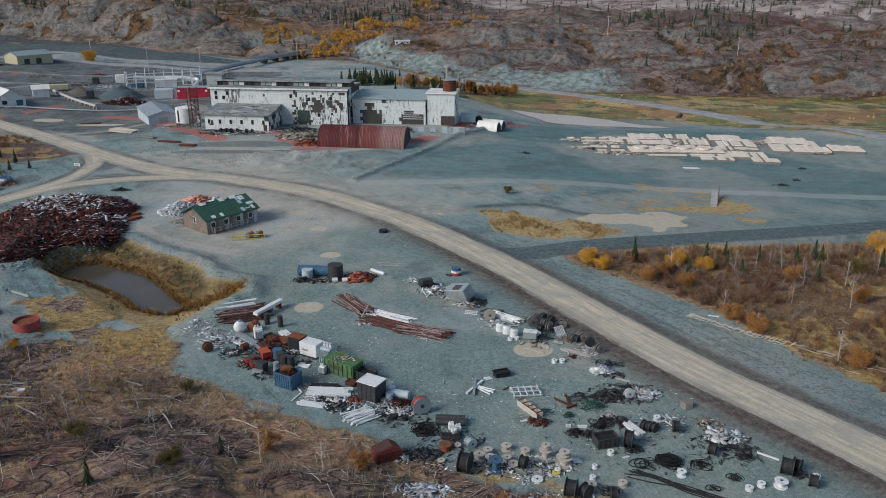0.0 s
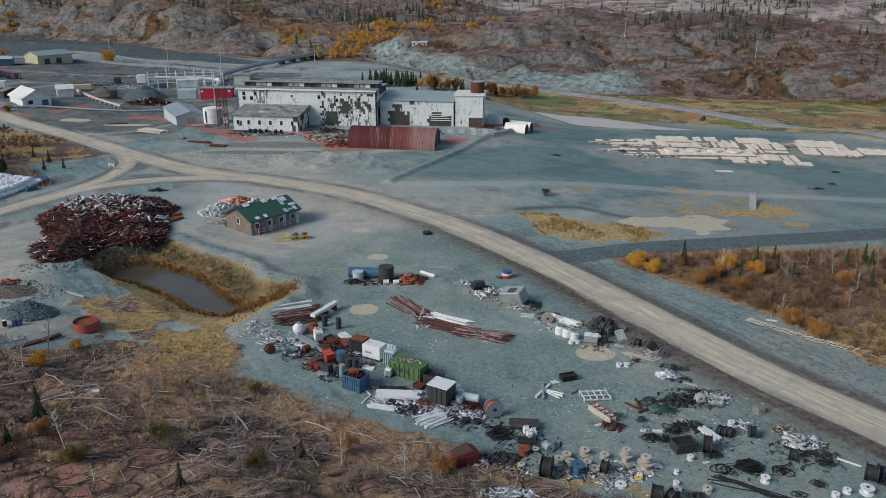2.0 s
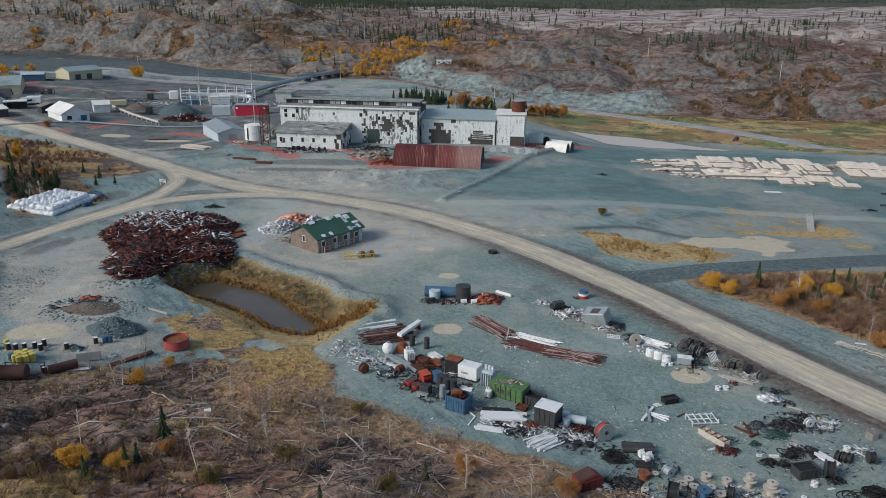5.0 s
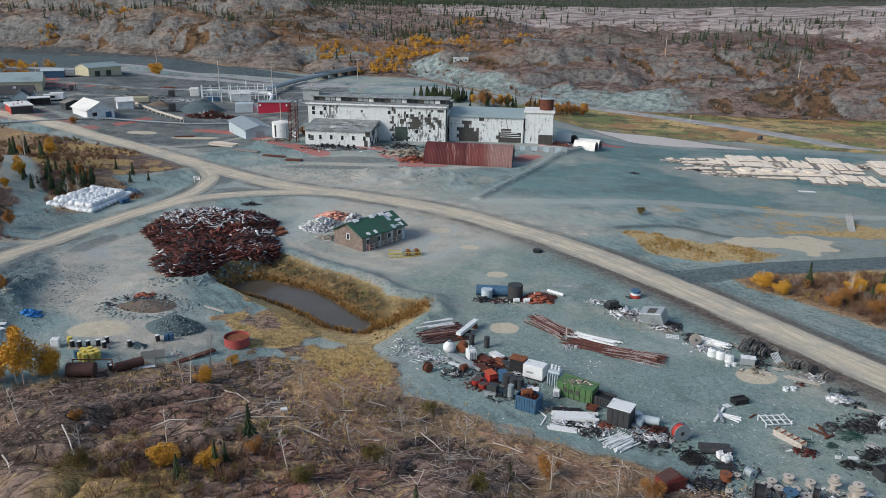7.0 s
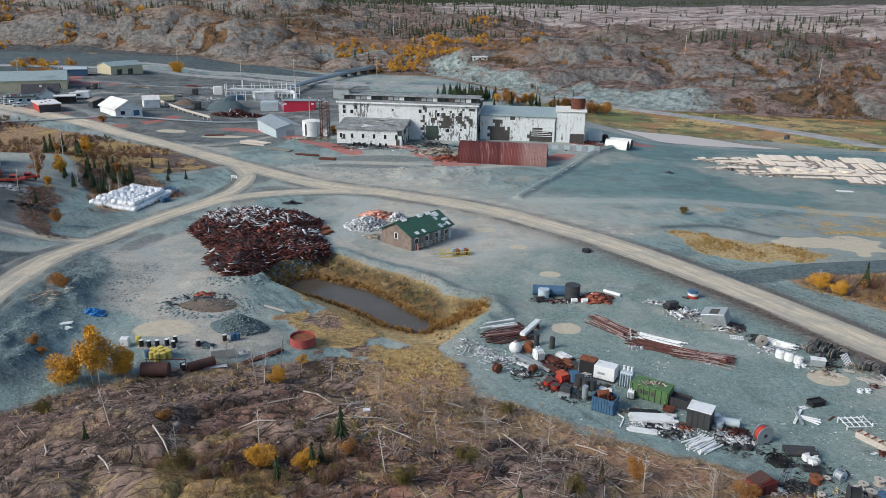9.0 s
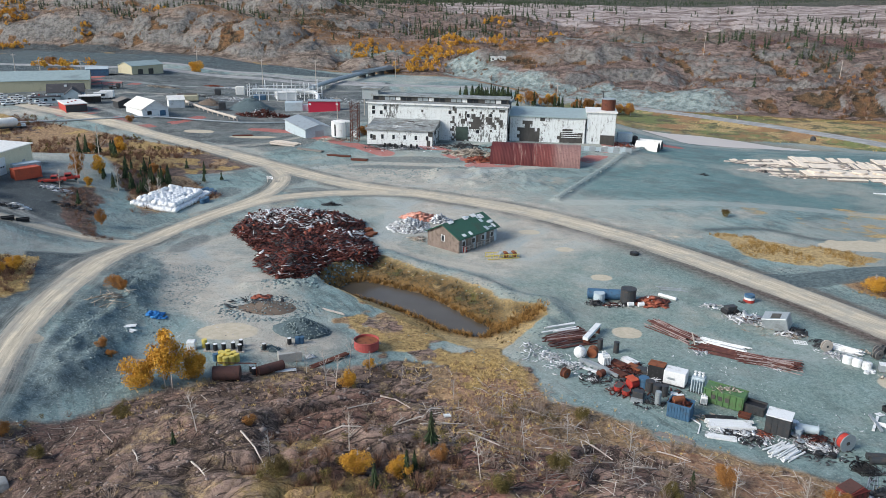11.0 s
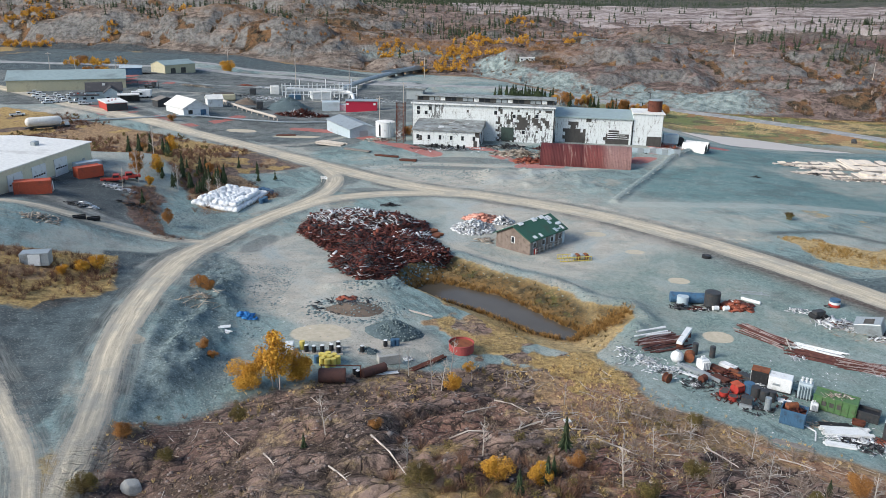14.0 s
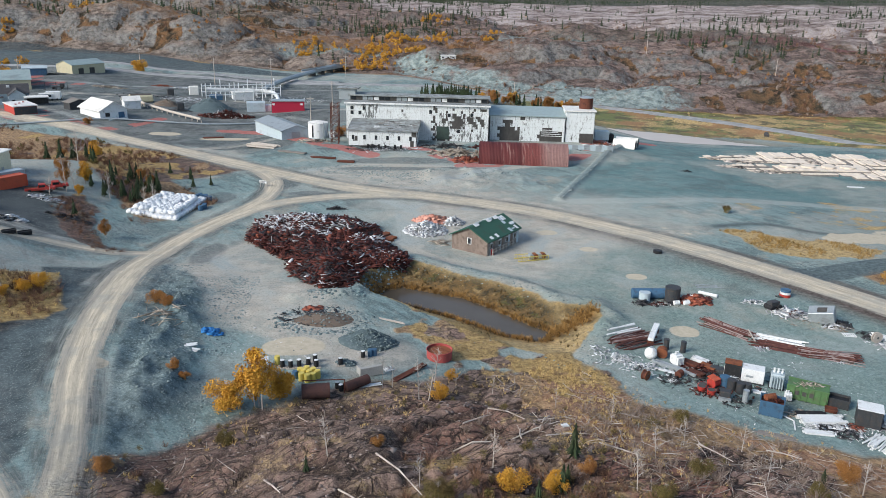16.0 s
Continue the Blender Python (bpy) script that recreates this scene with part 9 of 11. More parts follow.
# far scrap and gravel heaps
litter(-136, 332, 12, 4, 900, 2.4, SCRAP_RUST, "heap of rusty scrap beside a gravel cone", 3.2, 0.4)
litter(-136, 332, 11, 4, 140, 2.0, SCRAP_PALE, "pale pieces on the rusty scrap", 3.2, 0.4)
litter(-160, 372, 14, 8, 260, 1.8, SCRAP_PALE, "pale scrap scattered near the substation", 0.4)
litter(-178, 375, 18, 10, 220, 1.8, SCRAP_DARK, "dark odds and ends on the far yard", 0.4)
litter(-120, 388, 22, 12, 260, 1.8, SCRAP_PALE, "pale odds and ends round the substation", 0.4)


def cone_heap(x, y, rx, ry, h, material, label):
    n, m_ = 26, 9
    bm = bmesh.new()
    rings = []
    for j in range(m_):
        f = j / (m_ - 1)
        ring = []
        for i in range(n):
            a = 6.283 * i / n
            k = 1 + 0.5 * (float(fbm(np.array(x + 3 * math.cos(a) + j), np.array(y + 3 * math.sin(a)), 2.0, 3)) - 0.5)
            px, py = x + rx * k * (1 - f) * math.cos(a), y + ry * k * (1 - f) * math.sin(a)
            ring.append(bm.verts.new((px, py, gz_at(px, py) - 0.1 + h * (1 - (1 - f) ** 1.3) * k)))
        rings.append(ring)
    for j in range(m_ - 1):
        for i in range(n):
            bm.faces.new((rings[j][i], rings[j][(i + 1) % n], rings[j + 1][(i + 1) % n], rings[j + 1][i]))
    o = tagged(link_mesh("gravel_mound", bm, material, smooth_faces=True), label, "gravel heap")
    k = int(rx * ry * (46 if material == HEAP_GRAVEL else 9))
    a, q_ = rg.uniform(0, 6.283, k), np.sqrt(rg.random(k))
    px, py = x + rx * q_ * np.cos(a), y + ry * q_ * np.sin(a)
    st = merged("loose_gravel", PEBBLES, px, py, 0.08 + 0.34 * rg.random(k) ** 2, STONES, "", "", z=ground(px, py) + h * (1 - q_ ** 1.3) * 0.98)
    st.parent = o
    return o


HEAP_GRAVEL = worn("teal_grey_crushed_rock", (0.075, 0.108, 0.118), (0.15, 0.19, 0.20), 2.0, 0.5, 0.9)
HEAP_DIRT = worn("brown_earth", (0.17, 0.13, 0.10), (0.10, 0.08, 0.065), 1.2, 0.5, 0.95)
cone_heap(-73.4, 108.4, 4.4, 3.2, 2.1, HEAP_GRAVEL, "low heap of teal-grey crushed rock")
cone_heap(-80.5, 115.4, 5.2, 3.4, 0.8, HEAP_DIRT, "low heap of brown earth ringed by rubble")
cone_heap(-146, 350, 10, 9, 5.0, HEAP_GRAVEL, "tall grey gravel cone near the substation")
cone_heap(-166, 354, 6, 5, 2.6, HEAP_DIRT, "brown earth heap near the hall")
cone_heap(-76.4, 100.9, 1.6, 1.1, 0.8, HEAP_GRAVEL, "small dark gravel heap beside drums")

# ---- white bulk sacks ----
bm = bmesh.new()
bmesh.ops.create_cube(bm, size=1)
bmesh.ops.subdivide_edges(bm, edges=bm.edges, cuts=2, use_grid_fill=True)
for v_ in bm.verts:
    c_ = v_.co
    k = 1.0 + 0.22 * (1 - 2 * abs(c_.z)) if abs(c_.z) < 0.45 else 0.92
    v_.co = Vector((c_.x * k * 0.96, c_.y * k * 0.96, (c_.z + 0.5) * 0.98 + (0.10 * (1 - (abs(c_.x) + abs(c_.y))) if c_.z > 0.4 else 0)))
sack_me = bpy.data.meshes.new("bag")
bm.to_mesh(sack_me)
bm.free()
for p_ in sack_me.polygons:
    p_.use_smooth = True
SACKCLOTH = worn("white_woven_sackcloth", (0.82, 0.83, 0.83), (0.66, 0.67, 0.67), 1.0, 0.25, 0.7)
sack_me.materials.append(SACKCLOTH)
tie_me = bpy.data.meshes.new("tie")
bm = bmesh.new()
tube(bm, (0, 0, 0.98), (0, 0, 1.22), 0.10, 0.16, n=6)
bm.to_mesh(tie_me)
bm.free()
tie_me.materials.append(SACKCLOTH)
rnd = random.Random(4)
SACK_Z = gz_at(-123, 188)
for lay in range(2):
    for i in range(12 - lay * 2):
        for j in range(12 - lay * 2):
            u, v_ = (i + 0.5 + lay) / 12, (j + 0.5 + lay) / 12
            x = -130.0 + 11.0 * u + 3.0 * v_ + rnd.uniform(-0.15, 0.15)
            y = 180.0 - 1.0 * u + 18.5 * v_ + rnd.uniform(-0.2, 0.2)
            if rnd.random() < 0.30 * lay:
                continue
            o = tagged(new("bulk_sack"), "bulging white woven bulk sack in a stacked block", "sack", "white bulk sacks")
            o.matrix_basis = pose(x, y, gz_at(x, y) + lay * 0.95, rnd.uniform(-5, 5), rnd.uniform(-5, 5), rnd.uniform(-12, 12))
            for nm, me_ in (("bag", sack_me), ("tie", tie_me)):
                p_ = new(nm, me_)
                p_.parent = o
                p_.scale = (1.2, 1.62, 0.96)
for x, y in ((-118.7, 199.6), (-117.4, 199.0), (-116.2, 198.2), (-115.2, 197.7), (-115.5, 188.5), (-114.9, 189.7), (-118.2, 200.6), (-116.6, 199.6), (-115.0, 190.8)):
    drum(x, y, BLUE, "dark blue drum beside the white sacks", BLUE, 0.6, 1.1, group="blue drums by the sacks")

# ---- drum yard below the knoll ----
o = thing("water_tote", -87.3, 99.4, 8, "white caged water tote", "tote")
part("tank", bm_box(-0.6, -0.55, 0.16, 0.6, 0.55, 1.35, bevel=0.1), WHITE, o)
part("pallet", bm_box(-0.65, -0.6, 0, 0.65, 0.6, 0.15), WOOD_PALE, o)
drum(-85.7, 100.2, YELLOW, "yellow plastic drum on a pallet", YELLOW, 0.38, 1.2, group="yellow drums")
for x, y in ((-84.9, 99.2), (-83.8, 99.1), (-82.7, 99.4), (-81.5, 99.9), (-80.7, 101.0), (-80.4, 99.4), (-77.2, 100.4), (-74.2, 103.1)):
    pallet(x, y, 12)
    drum(x, y, BLACK, "black steel drum with white lid on a pallet", WHITE, 0.31, 0.95, z=gz_at(x, y) + 0.14, group="black drums on pallets")
for x, y in ((-73.2, 103.9), (-72.6, 104.2), (-82.9, 96.2)):
    drum(x, y, BLUE, "bright blue plastic drum", BLUE, 0.36, 1.0, group="blue drums")
for x, y in ((-82.0, 95.6), (-81.2, 95.2), (-80.5, 95.6), (-80.0, 96.4), (-81.1, 96.4), (-81.8, 96.6), (-80.6, 97.0), (-81.5, 97.4), (-82.3, 96.9)):
    drum(x, y, YELLOW, "pale yellow overpack drum", YELLOW, 0.40, 1.1, group="yellow overpack drums")
DARK_RUST = worn("dark_rusty_steel", (0.085, 0.042, 0.036), (0.045, 0.030, 0.028), 1.2, 0.5, 0.85)
cylinder(-79.8, 91.2, 6, 0.95, 3.5, DARK_RUST, "dark rusty brown steel tank lying on its side")
o = thing("pipe_rail", -79.0, 92.6, 2, "thin steel rail on posts beside a tank", "rail")
part("rail", bm_box(-2.6, -0.05, 1.7, 2.8, 0.05, 1.8), RUST, o)
for x in (-2.5, 2.7):
    part("post", bm_box(x - 0.05, -0.05, -0.2, x + 0.05, 0.05, 1.69), RUST, o)
cylinder(-74.8, 94.4, 38, 0.65, 3.6, DARK_RUST, "narrow rusty tank half sunk in brush")
drum(-77.3, 93.9, BLACK, "black drum beside a rusty tank")
drum(-76.8, 93.3, BLACK, "black drum with pale lid beside a tank", WHITE)
o = thing("concrete_block", -73.0, 98.1, 20, "grey concrete block wall piece", "block")
part("slab", bm_box(-1.6, -0.25, 0, 1.6, 0.25, 1.35, bevel=0.04), CONCRETE, o)
part("return_slab", bm_box(-1.6, 0.26, 0, -1.2, 1.4, 1.2, bevel=0.04), CONCRETE, o)
pallet(-70.7, 100.2, 25, "white stacked pallet on the gravel", WHITE)
litter(-70.7, 100.2, 0.8, 0.6, 20, 0.9, SCRAP_PALE, "white offcuts on a pallet", 0.4)
boards(-67.8, 99.6, 48, 7.5, 0.9, 4, RUST, "long rusty channel lying up the slope", "steel_channel", 0.3)
boards(-73.6, 95.0, 15, 4.6, 0.7, 3, WHITE, "white boards lying beside a tank", h=0.1)
FADED_RED = worn("faded_red_steel", (0.36, 0.075, 0.068), (0.22, 0.062, 0.055), 0.8, 0.4, 0.8)
o = thing("open_tank", -63.2, 105.4, 0, "round open red steel tank", "tank")
bm = bmesh.new()
tube(bm, (0, 0, 0), (0, 0, 1.35), 1.85, n=28)
for f_ in [f for f in bm.faces if f.normal.z > 0.9]:
    bmesh.ops.delete(bm, geom=[f_], context="FACES_ONLY")
part("body", bm, FADED_RED, o, "faded red steel shell")
bm = bmesh.new()
tube(bm, (0, 0, 0.8), (0, 0, 1.05), 1.8, n=28)
part("floor", bm, RUST_LIGHT, o)
bm = bmesh.new()
sweep(bm, [(1.86 * math.cos(6.2832 * k / 28), 1.86 * math.sin(6.2832 * k / 28), 1.36) for k in range(29)], 0.07, 5)
part("rim", bm, FADED_RED, o)
litter(-96.5, 110, 1.6, 1.0, 60, 1.1, leaf_mat("blue_tarpaulin", (0.03, 0.16, 0.42), (0.06, 0.26, 0.55), (0.03, 0.12, 0.3)), "crumpled bright blue tarpaulin", 0.5, 0.3, SLABS)
boards(-98, 104.2, 20, 1.8, 0.9, 3, WHITE, "white panels lying on gravel")
boards(-97.4, 102.8, -20, 1.8, 0.9, 3, WHITE, "white panels lying on gravel")
litter(-104, 111.5, 3.5, 2.5, 40, 3.0, SCRAP_WOOD, "grey poles dumped on the rubble bank", 0.8, 0.3, SCRAPS[:1])
a_, q_ = rg.uniform(0, 6.283, 700), rg.normal(1.0, 0.13, 700)
merged("rubble", PEBBLES, -80.5 + 6.6 * q_ * np.cos(a_), 115.4 + 4.6 * q_ * np.sin(a_), 0.12 + 0.7 * rg.random(700) ** 2, STONES, "ring of dark rubble round the earth heap", "stones", sink=0.1)
litter(-82, 117, 6, 4, 90, 1.6, SCRAP_DARK, "dark timbers round an earth heap", 0.4)
litter(-82.5, 119.5, 1.8, 0.6, 18, 1.5, SCRAP_RED, "orange sheet on rubble", 0.3, 0.1, SLABS)
boards(-71, 117, -30, 8, 0.5, 2, WOOD_PALE, "long pale plank over the bank", h=0.1)
litter(-88, 104, 14, 9, 110, 0.5, SCRAP_PALE, "pale rubbish strewn over the drum yard", 0.1)

# ---- yard west of the truck shop ----
litter(-145.5, 142, 4, 4, 150, 1.6, SCRAP_WOOD, "broken boards and junk on gravel", 0.5)
litter(-147, 157.5, 2.2, 1.4, 60, 1.4, SCRAP_DARK, "dark junk heap on gravel", 0.8)
litter(-145.5, 158.8, 2.4, 1.0, 70, 1.4, SCRAP_PALE, "grey crates dumped on gravel", 0.9, 0.15, SLABS)
for x, y in ((-141.6, 148.6), (-139.6, 150.4)):
    bin_box(x, y, 30, 2.4, 1.2, 0.8, BLACK, "low black steel bin on gravel", BLACK)
litter(-160, 173, 2, 1, 40, 1.2, SCRAP_DARK, "yellow and black machine parts by a door", 0.6)
o = thing("storage_crate", -133.5, 118.5, 15, "grey metal crate with a pale side", "crate")
part("body", bm_box(-2.2, -1.2, 0, 2.2, 1.2, 2.2, bevel=0.05), GREY_METAL, o)
part("door", bm_box(-0.9, -1.26, 0.1, 0.9, -1.21, 2.0), WHITE, o)

# ---- the equipment yard ----
SPOOL_END = "pale wooden cable spool standing on gravel"
for x, y, r, h in ((4.1, 73.4, .7, .9), (5.1, 74.4, .65, .8), (5.3, 73.0, .7, .8), (7.2, 73.0, .6, .7), (7.8, 71.8, .75, .7), (9.4, 74.4, .65, .7), (11.6, 73.6, .85, 1.3), (13.5, 72.3, 1.1, 1.2), (7.3, 75.2, .7, .8), (-0.2, 72.7, .5, .5), (15.8, 68.1, .65, .7), (19.2, 68.5, .6, .6), (19.2, 74.3, .5, .5), (1.7, 75.7, .5, .5)):
    spool(x, y, r, h, WOOD_PALE, None, SPOOL_END)
for x, y, r, h in ((26.0, 70.2, .6, .8), (36.1, 68.4, .85, .9), (32.5, 67.8, .5, .5), (34.0, 68.4, .5, .6), (19.1, 74.2, .45, .6), (15.8, 96.7, .5, .5), (16.9, 96.8, .5, .5), (26.3, 81.5, .5, .6), (40.6, 69.9, .5, .4), (16.2, 69.6, .4, .5), (12.6, 71.0, .4, .4), (16.8, 71.6, .35, .5)):
    spool(x, y, r, h, WHITE, None, "whitewashed cable spool standing on gravel")
spool(0.3, 75.3, .85, .9, RUST_LIGHT, RUST_LIGHT, "orange-brown cable spool wound with wire")
spool(11.6, 73.6, .6, .55, WOOD_PALE, None, "small pale spool on top of a larger one").matrix_basis = pose(11.6, 73.6, gz_at(11.6, 73.6) + 1.33)
spool(13.5, 72.3, .7, .6, WOOD_PALE, None, "pale spool on top of a larger one").matrix_basis = pose(13.5, 72.3, gz_at(13.5, 72.3) + 1.23)
spool(5.8, 71.3, 0.95, 1.7, BLUE, None, "tall bright blue steel cable spool", group="")
spool(12.4, 70.6, .55, .3, YELLOW, None, "yellow flat spool on gravel", group="")
for x, y, r, w_, a in ((2.4, 71.2, 1.35, 1.2, 70), (8.9, 71.9, .8, .7, 60), (13.4, 66.9, 1.1, 1.2, 70), (21.5, 75.9, 1.2, 1.0, 70), (27.9, 79.0, .8, .8, 80), (25.3, 78.9, .7, .5, 40), (24.8, 79.1, .7, .5, 40), (24.2, 79.4, .7, .5, 40), (30.7, 74.3, .85, .8, 60), (37.7, 70.7, 1.1, 1.3, 60), (39.6, 68.5, .8, .9, 60), (38.9, 71.1, .9, .9, 50), (14.9, 66.6, .9, .8, 40), (17.8, 66.3, .8, .7, 80)):
    spool(x, y, r, w_, DARK, BLACK, "dark cable reel on its rim wound with black cable", a, "black cable reels")
spool(24.1, 86.9, .75, .5, WHITE, None, "white reel disc leaning on a cable heap", 20)
spool(3.2, 75.8, .7, .9, PALE_BLUE, GREY_METAL, "pale blue reel wound with grey wire", 30, "")
spool(-2.7, 83.2, 1.3, .9, GREY_METAL, RED, "large reel on its rim wound with red cable", 20, "")
rnd = random.Random(12)
for i, (x, y) in enumerate(((15.9, 110.4), (16.9, 110.9), (15.9, 108.6), (17.0, 109.1), (17.9, 109.6), (16.4, 106.9), (17.6, 107.2), (18.5, 107.9), (19.4, 103.4), (19.95, 103.1), (20.5, 103.9), (21.05, 103.4), (21.7, 101.6), (22.8, 99.5), (14.8, 110.1), (15.0, 106.7), (14.0, 108.4))):
    spool(x, y, rnd.uniform(.62, .9), rnd.uniform(.45, .7), WOOD_GREY if i % 3 else DARK, BLACK if i % 2 else DARK, "grey weathered reel on its rim in a crowded row", 25 + rnd.uniform(-20, 30), "reels in a row beside the road")
spool(14.4, 105.2, .62, .6, WHITE, None, "white spool beside the row of reels")
spool(7.4, 110.8, 1.0, .5, WOOD_PALE, WOOD_GREY, "large round wooden reel leaning on a bundle", 10, "")
spool(-34.2, 99.8, .8, .7, RUST_LIGHT, RUST, "rust-orange reel on its rim", 40, "")

# steel goods beside the knoll
PIPE_RUST = worn("dark_rusty_pipe", (0.085, 0.034, 0.030), (0.17, 0.075, 0.055), 1.2, 0.5, 0.8)
PIPE_PALE = worn("pale_scaled_pipe", (0.30, 0.25, 0.24), (0.16, 0.085, 0.07), 1.2, 0.5, 0.7)
pipes("pipe_stack", -32.3, 113.0, 24, 76, 7.6, 0.105, 6.2, PIPE_RUST, "fanned stack of rusty brown pipes", fan=9, seed=2, layers=3, second=PIPE_PALE)
pipes("pipe_stack", -33.2, 113.6, 24, 4, 6.0, 0.13, 3.0, WHITE, "few pale pipes on a rusty stack", fan=6, seed=4, layers=1).matrix_basis = pose(-33.2, 113.6, gz_at(-33.2, 113.6) + 1.15, 0, 0, 24)
o = thing("steel_beam", -28.3, 113.5, 62, "white boxed beam raised on blocks", "beam")
part("beam", bm_box(-3.2, -0.45, 0.9, 3.2, 0.45, 1.4, bevel=0.04), WHITE, o)
for x in (-2.4, 2.4):
    part("trestle", bm_box(x - 0.2, -0.5, 0, x + 0.2, 0.5, 0.89), RUST, o)
for x, y in ((-27.7, 109.4), (-25.4, 108.4)):
    cylinder(x, y, 0, 0.42, 1.8, DARK, "upright dark gas cylinder cage", True, "gas_cylinder", category="cylinder")
o = thing("round_tank", -31.2, 106.4, 0, "white ball-shaped tank on gravel", "tank")
bm = bmesh.new()
bmesh.ops.create_uvsphere(bm, u_segments=18, v_segments=12, radius=0.95)
bmesh.ops.translate(bm, vec=(0, 0, 0.9), verts=bm.verts)
part("body", bm, WHITE, o, smooth_faces=True)
bm = bmesh.new()
tube(bm, (0, 0, 1.7), (0, 0, 2.0), 0.25)
part("cap", bm, GREY_METAL, o)
cylinder(-29.2, 107.0, 70, 0.75, 1.4, RUST_LIGHT, "rusty drum lying on its side", name="steel_drum", category="drum")
transformer(-27.9, 104.4, 20, 1.3, WHITE, "white electrical transformer with insulators", 2)
litter(-36.5, 106.5, 3.6, 3.0, 96, 0.9, SCRAP_PALE, "heap of pale rings, frames and sheets", 0.5)
coil_heap(-35.5, 106.0, 2.6, 2.0, 26, 0.9, GREY_HOSE, "pale hose rings on gravel", 0.4)
coil_heap(-33.4, 102.2, 1.2, 1.0, 14, 0.9, GREY_HOSE, "tangled pale cable", 0.4)
litter(-33.6, 103.0, 1.2, 1.0, 50, 0.8, SCRAP_DARK, "dark fittings beside pale cable", 0.4)
boards(-28.8, 102.8, -46, 7.5, 0.9, 3, GREY_METAL, "long grey steel trough", "steel_trough", 0.5)
boards(-30.0, 102.0, -40, 4.0, 0.7, 3, WHITE, "white boards beside a trough")
cylinder(-29.0, 100.4, 40, 0.5, 1.0, RUST, "rusty drum lying beside boards", name="steel_drum", category="drum")
pallet(-30.4, 99.2, 10, "pale wire crate on gravel", WHITE)
for x, y in ((-27.4, 96.3), (-26.5, 95.2), (-27.0, 96.9)):
    o = thing("bucket", x, y, 0, "open red steel tub", "tub", "red tubs")
    bm = bmesh.new()
    tube(bm, (0, 0, 0), (0, 0, 0.75), 0.5, 0.62, n=14)
    part("body", bm, RED, o)
    bm = bmesh.new()
    tube(bm, (0, 0, 0.74), (0, 0, 0.76), 0.54, n=14)
    part("inside", bm, TAR, o)
cylinder(-25.2, 97.4, 30, 0.7, 1.3, RED, "faded red drum lying on its side", name="steel_drum", category="drum")
boards(-25.6, 96.2, 30, 1.6, 1.3, 2, ORANGE_RED, "salmon-coloured metal sheet on a drum", "metal_sheet", 0.08).matrix_basis = pose(-25.3, 97.3, gz_at(-25.3, 97.3) + 1.42, 14, 0, 30)
o = thing("chute", -25.1, 94.0, -25, "dark tilted steel chute", "chute")
part("plate", bm_box(-0.7, -0.6, 0.0, 0.7, 0.6, 1.3, bevel=0.03), DARK, o)
part("lip", bm_box(-0.8, -1.1, 0, 0.8, -0.62, 0.5), GREY_METAL, o)
for x, y, r in ((-23.6, 97.6, 0.7), (-23.0, 96.6, 0.62), (-22.2, 95.6, 0.6), (-21.3, 95.4, 0.5)):
    cylinder(x, y, 0, r, 1.5, DARK if r < 0.65 else BLUE, "upright dark transformer can", True, "transformer_can", category="transformer")
cylinder(-22.8, 92.8, 0, 0.4, 1.9, GREY_METAL, "tall grey cylinder standing on gravel", True, "gas_cylinder", category="cylinder")
for x, y, m_ in ((-24.0, 105.2, WHITE), (-23.7, 103.0, RUST_LIGHT), (-25.8, 104.0, RUST), (-22.4, 102.0, DARK), (-26.4, 101.0, RUST)):
    boards(x, y, -50, 2.6, 1.2, 3, m_, "stack of short steel sections", "steel_sections", 0.25, 2, seed=int(x * 9))
litter(-24.8, 102.8, 3.2, 2.4, 130, 1.5, SCRAP_RUST, "rusty steel offcuts between stacks", 0.4)
litter(-24.0, 99.8, 4.0, 2.0, 110, 1.3, SCRAP_DARK, "dark fittings strewn between machines", 0.4)
o = thing("control_cabinet", -21.2, 100.4, -28, "tall cabinet with an orange rusty top", "cabinet")
part("body", bm_box(-1.1, -0.8, 0, 1.1, 0.8, 2.2, bevel=0.04), BLACK, o)
part("top", bm_box(-1.15, -0.85, 2.21, 1.15, 0.85, 2.32), RUST_LIGHT, o)
part("panel", bm_box(-1.14, -0.7, 0.2, -1.105, 0.7, 2.0), WHITE, o)
o = thing("control_cabinet", -18.9, 98.9, -28, "large white metal cabinet with vents", "cabinet")
part("body", bm_box(-1.5, -1.0, 0.15, 1.5, 1.0, 2.1, bevel=0.05), WHITE, o)
part("skid", bm_box(-1.6, -1.1, 0, 1.6, 1.1, 0.14), DARK, o)
part("vent", bm_box(-0.9, -1.04, 0.9, 0.1, -1.005, 1.2), GREY_METAL, o)
transformer(-16.3, 97.0, -28, 1.75, PALE_BLUE, "pale blue-grey transformer with fins and insulators", 3)
transformer(-16.5, 93.4, -20, 0.9, WHITE, "small white transformer on a yellow base", 2)
boards(-19.4, 95.4, -30, 2.0, 1.0, 2, WHITE, "white panel resting on fittings", h=0.15)
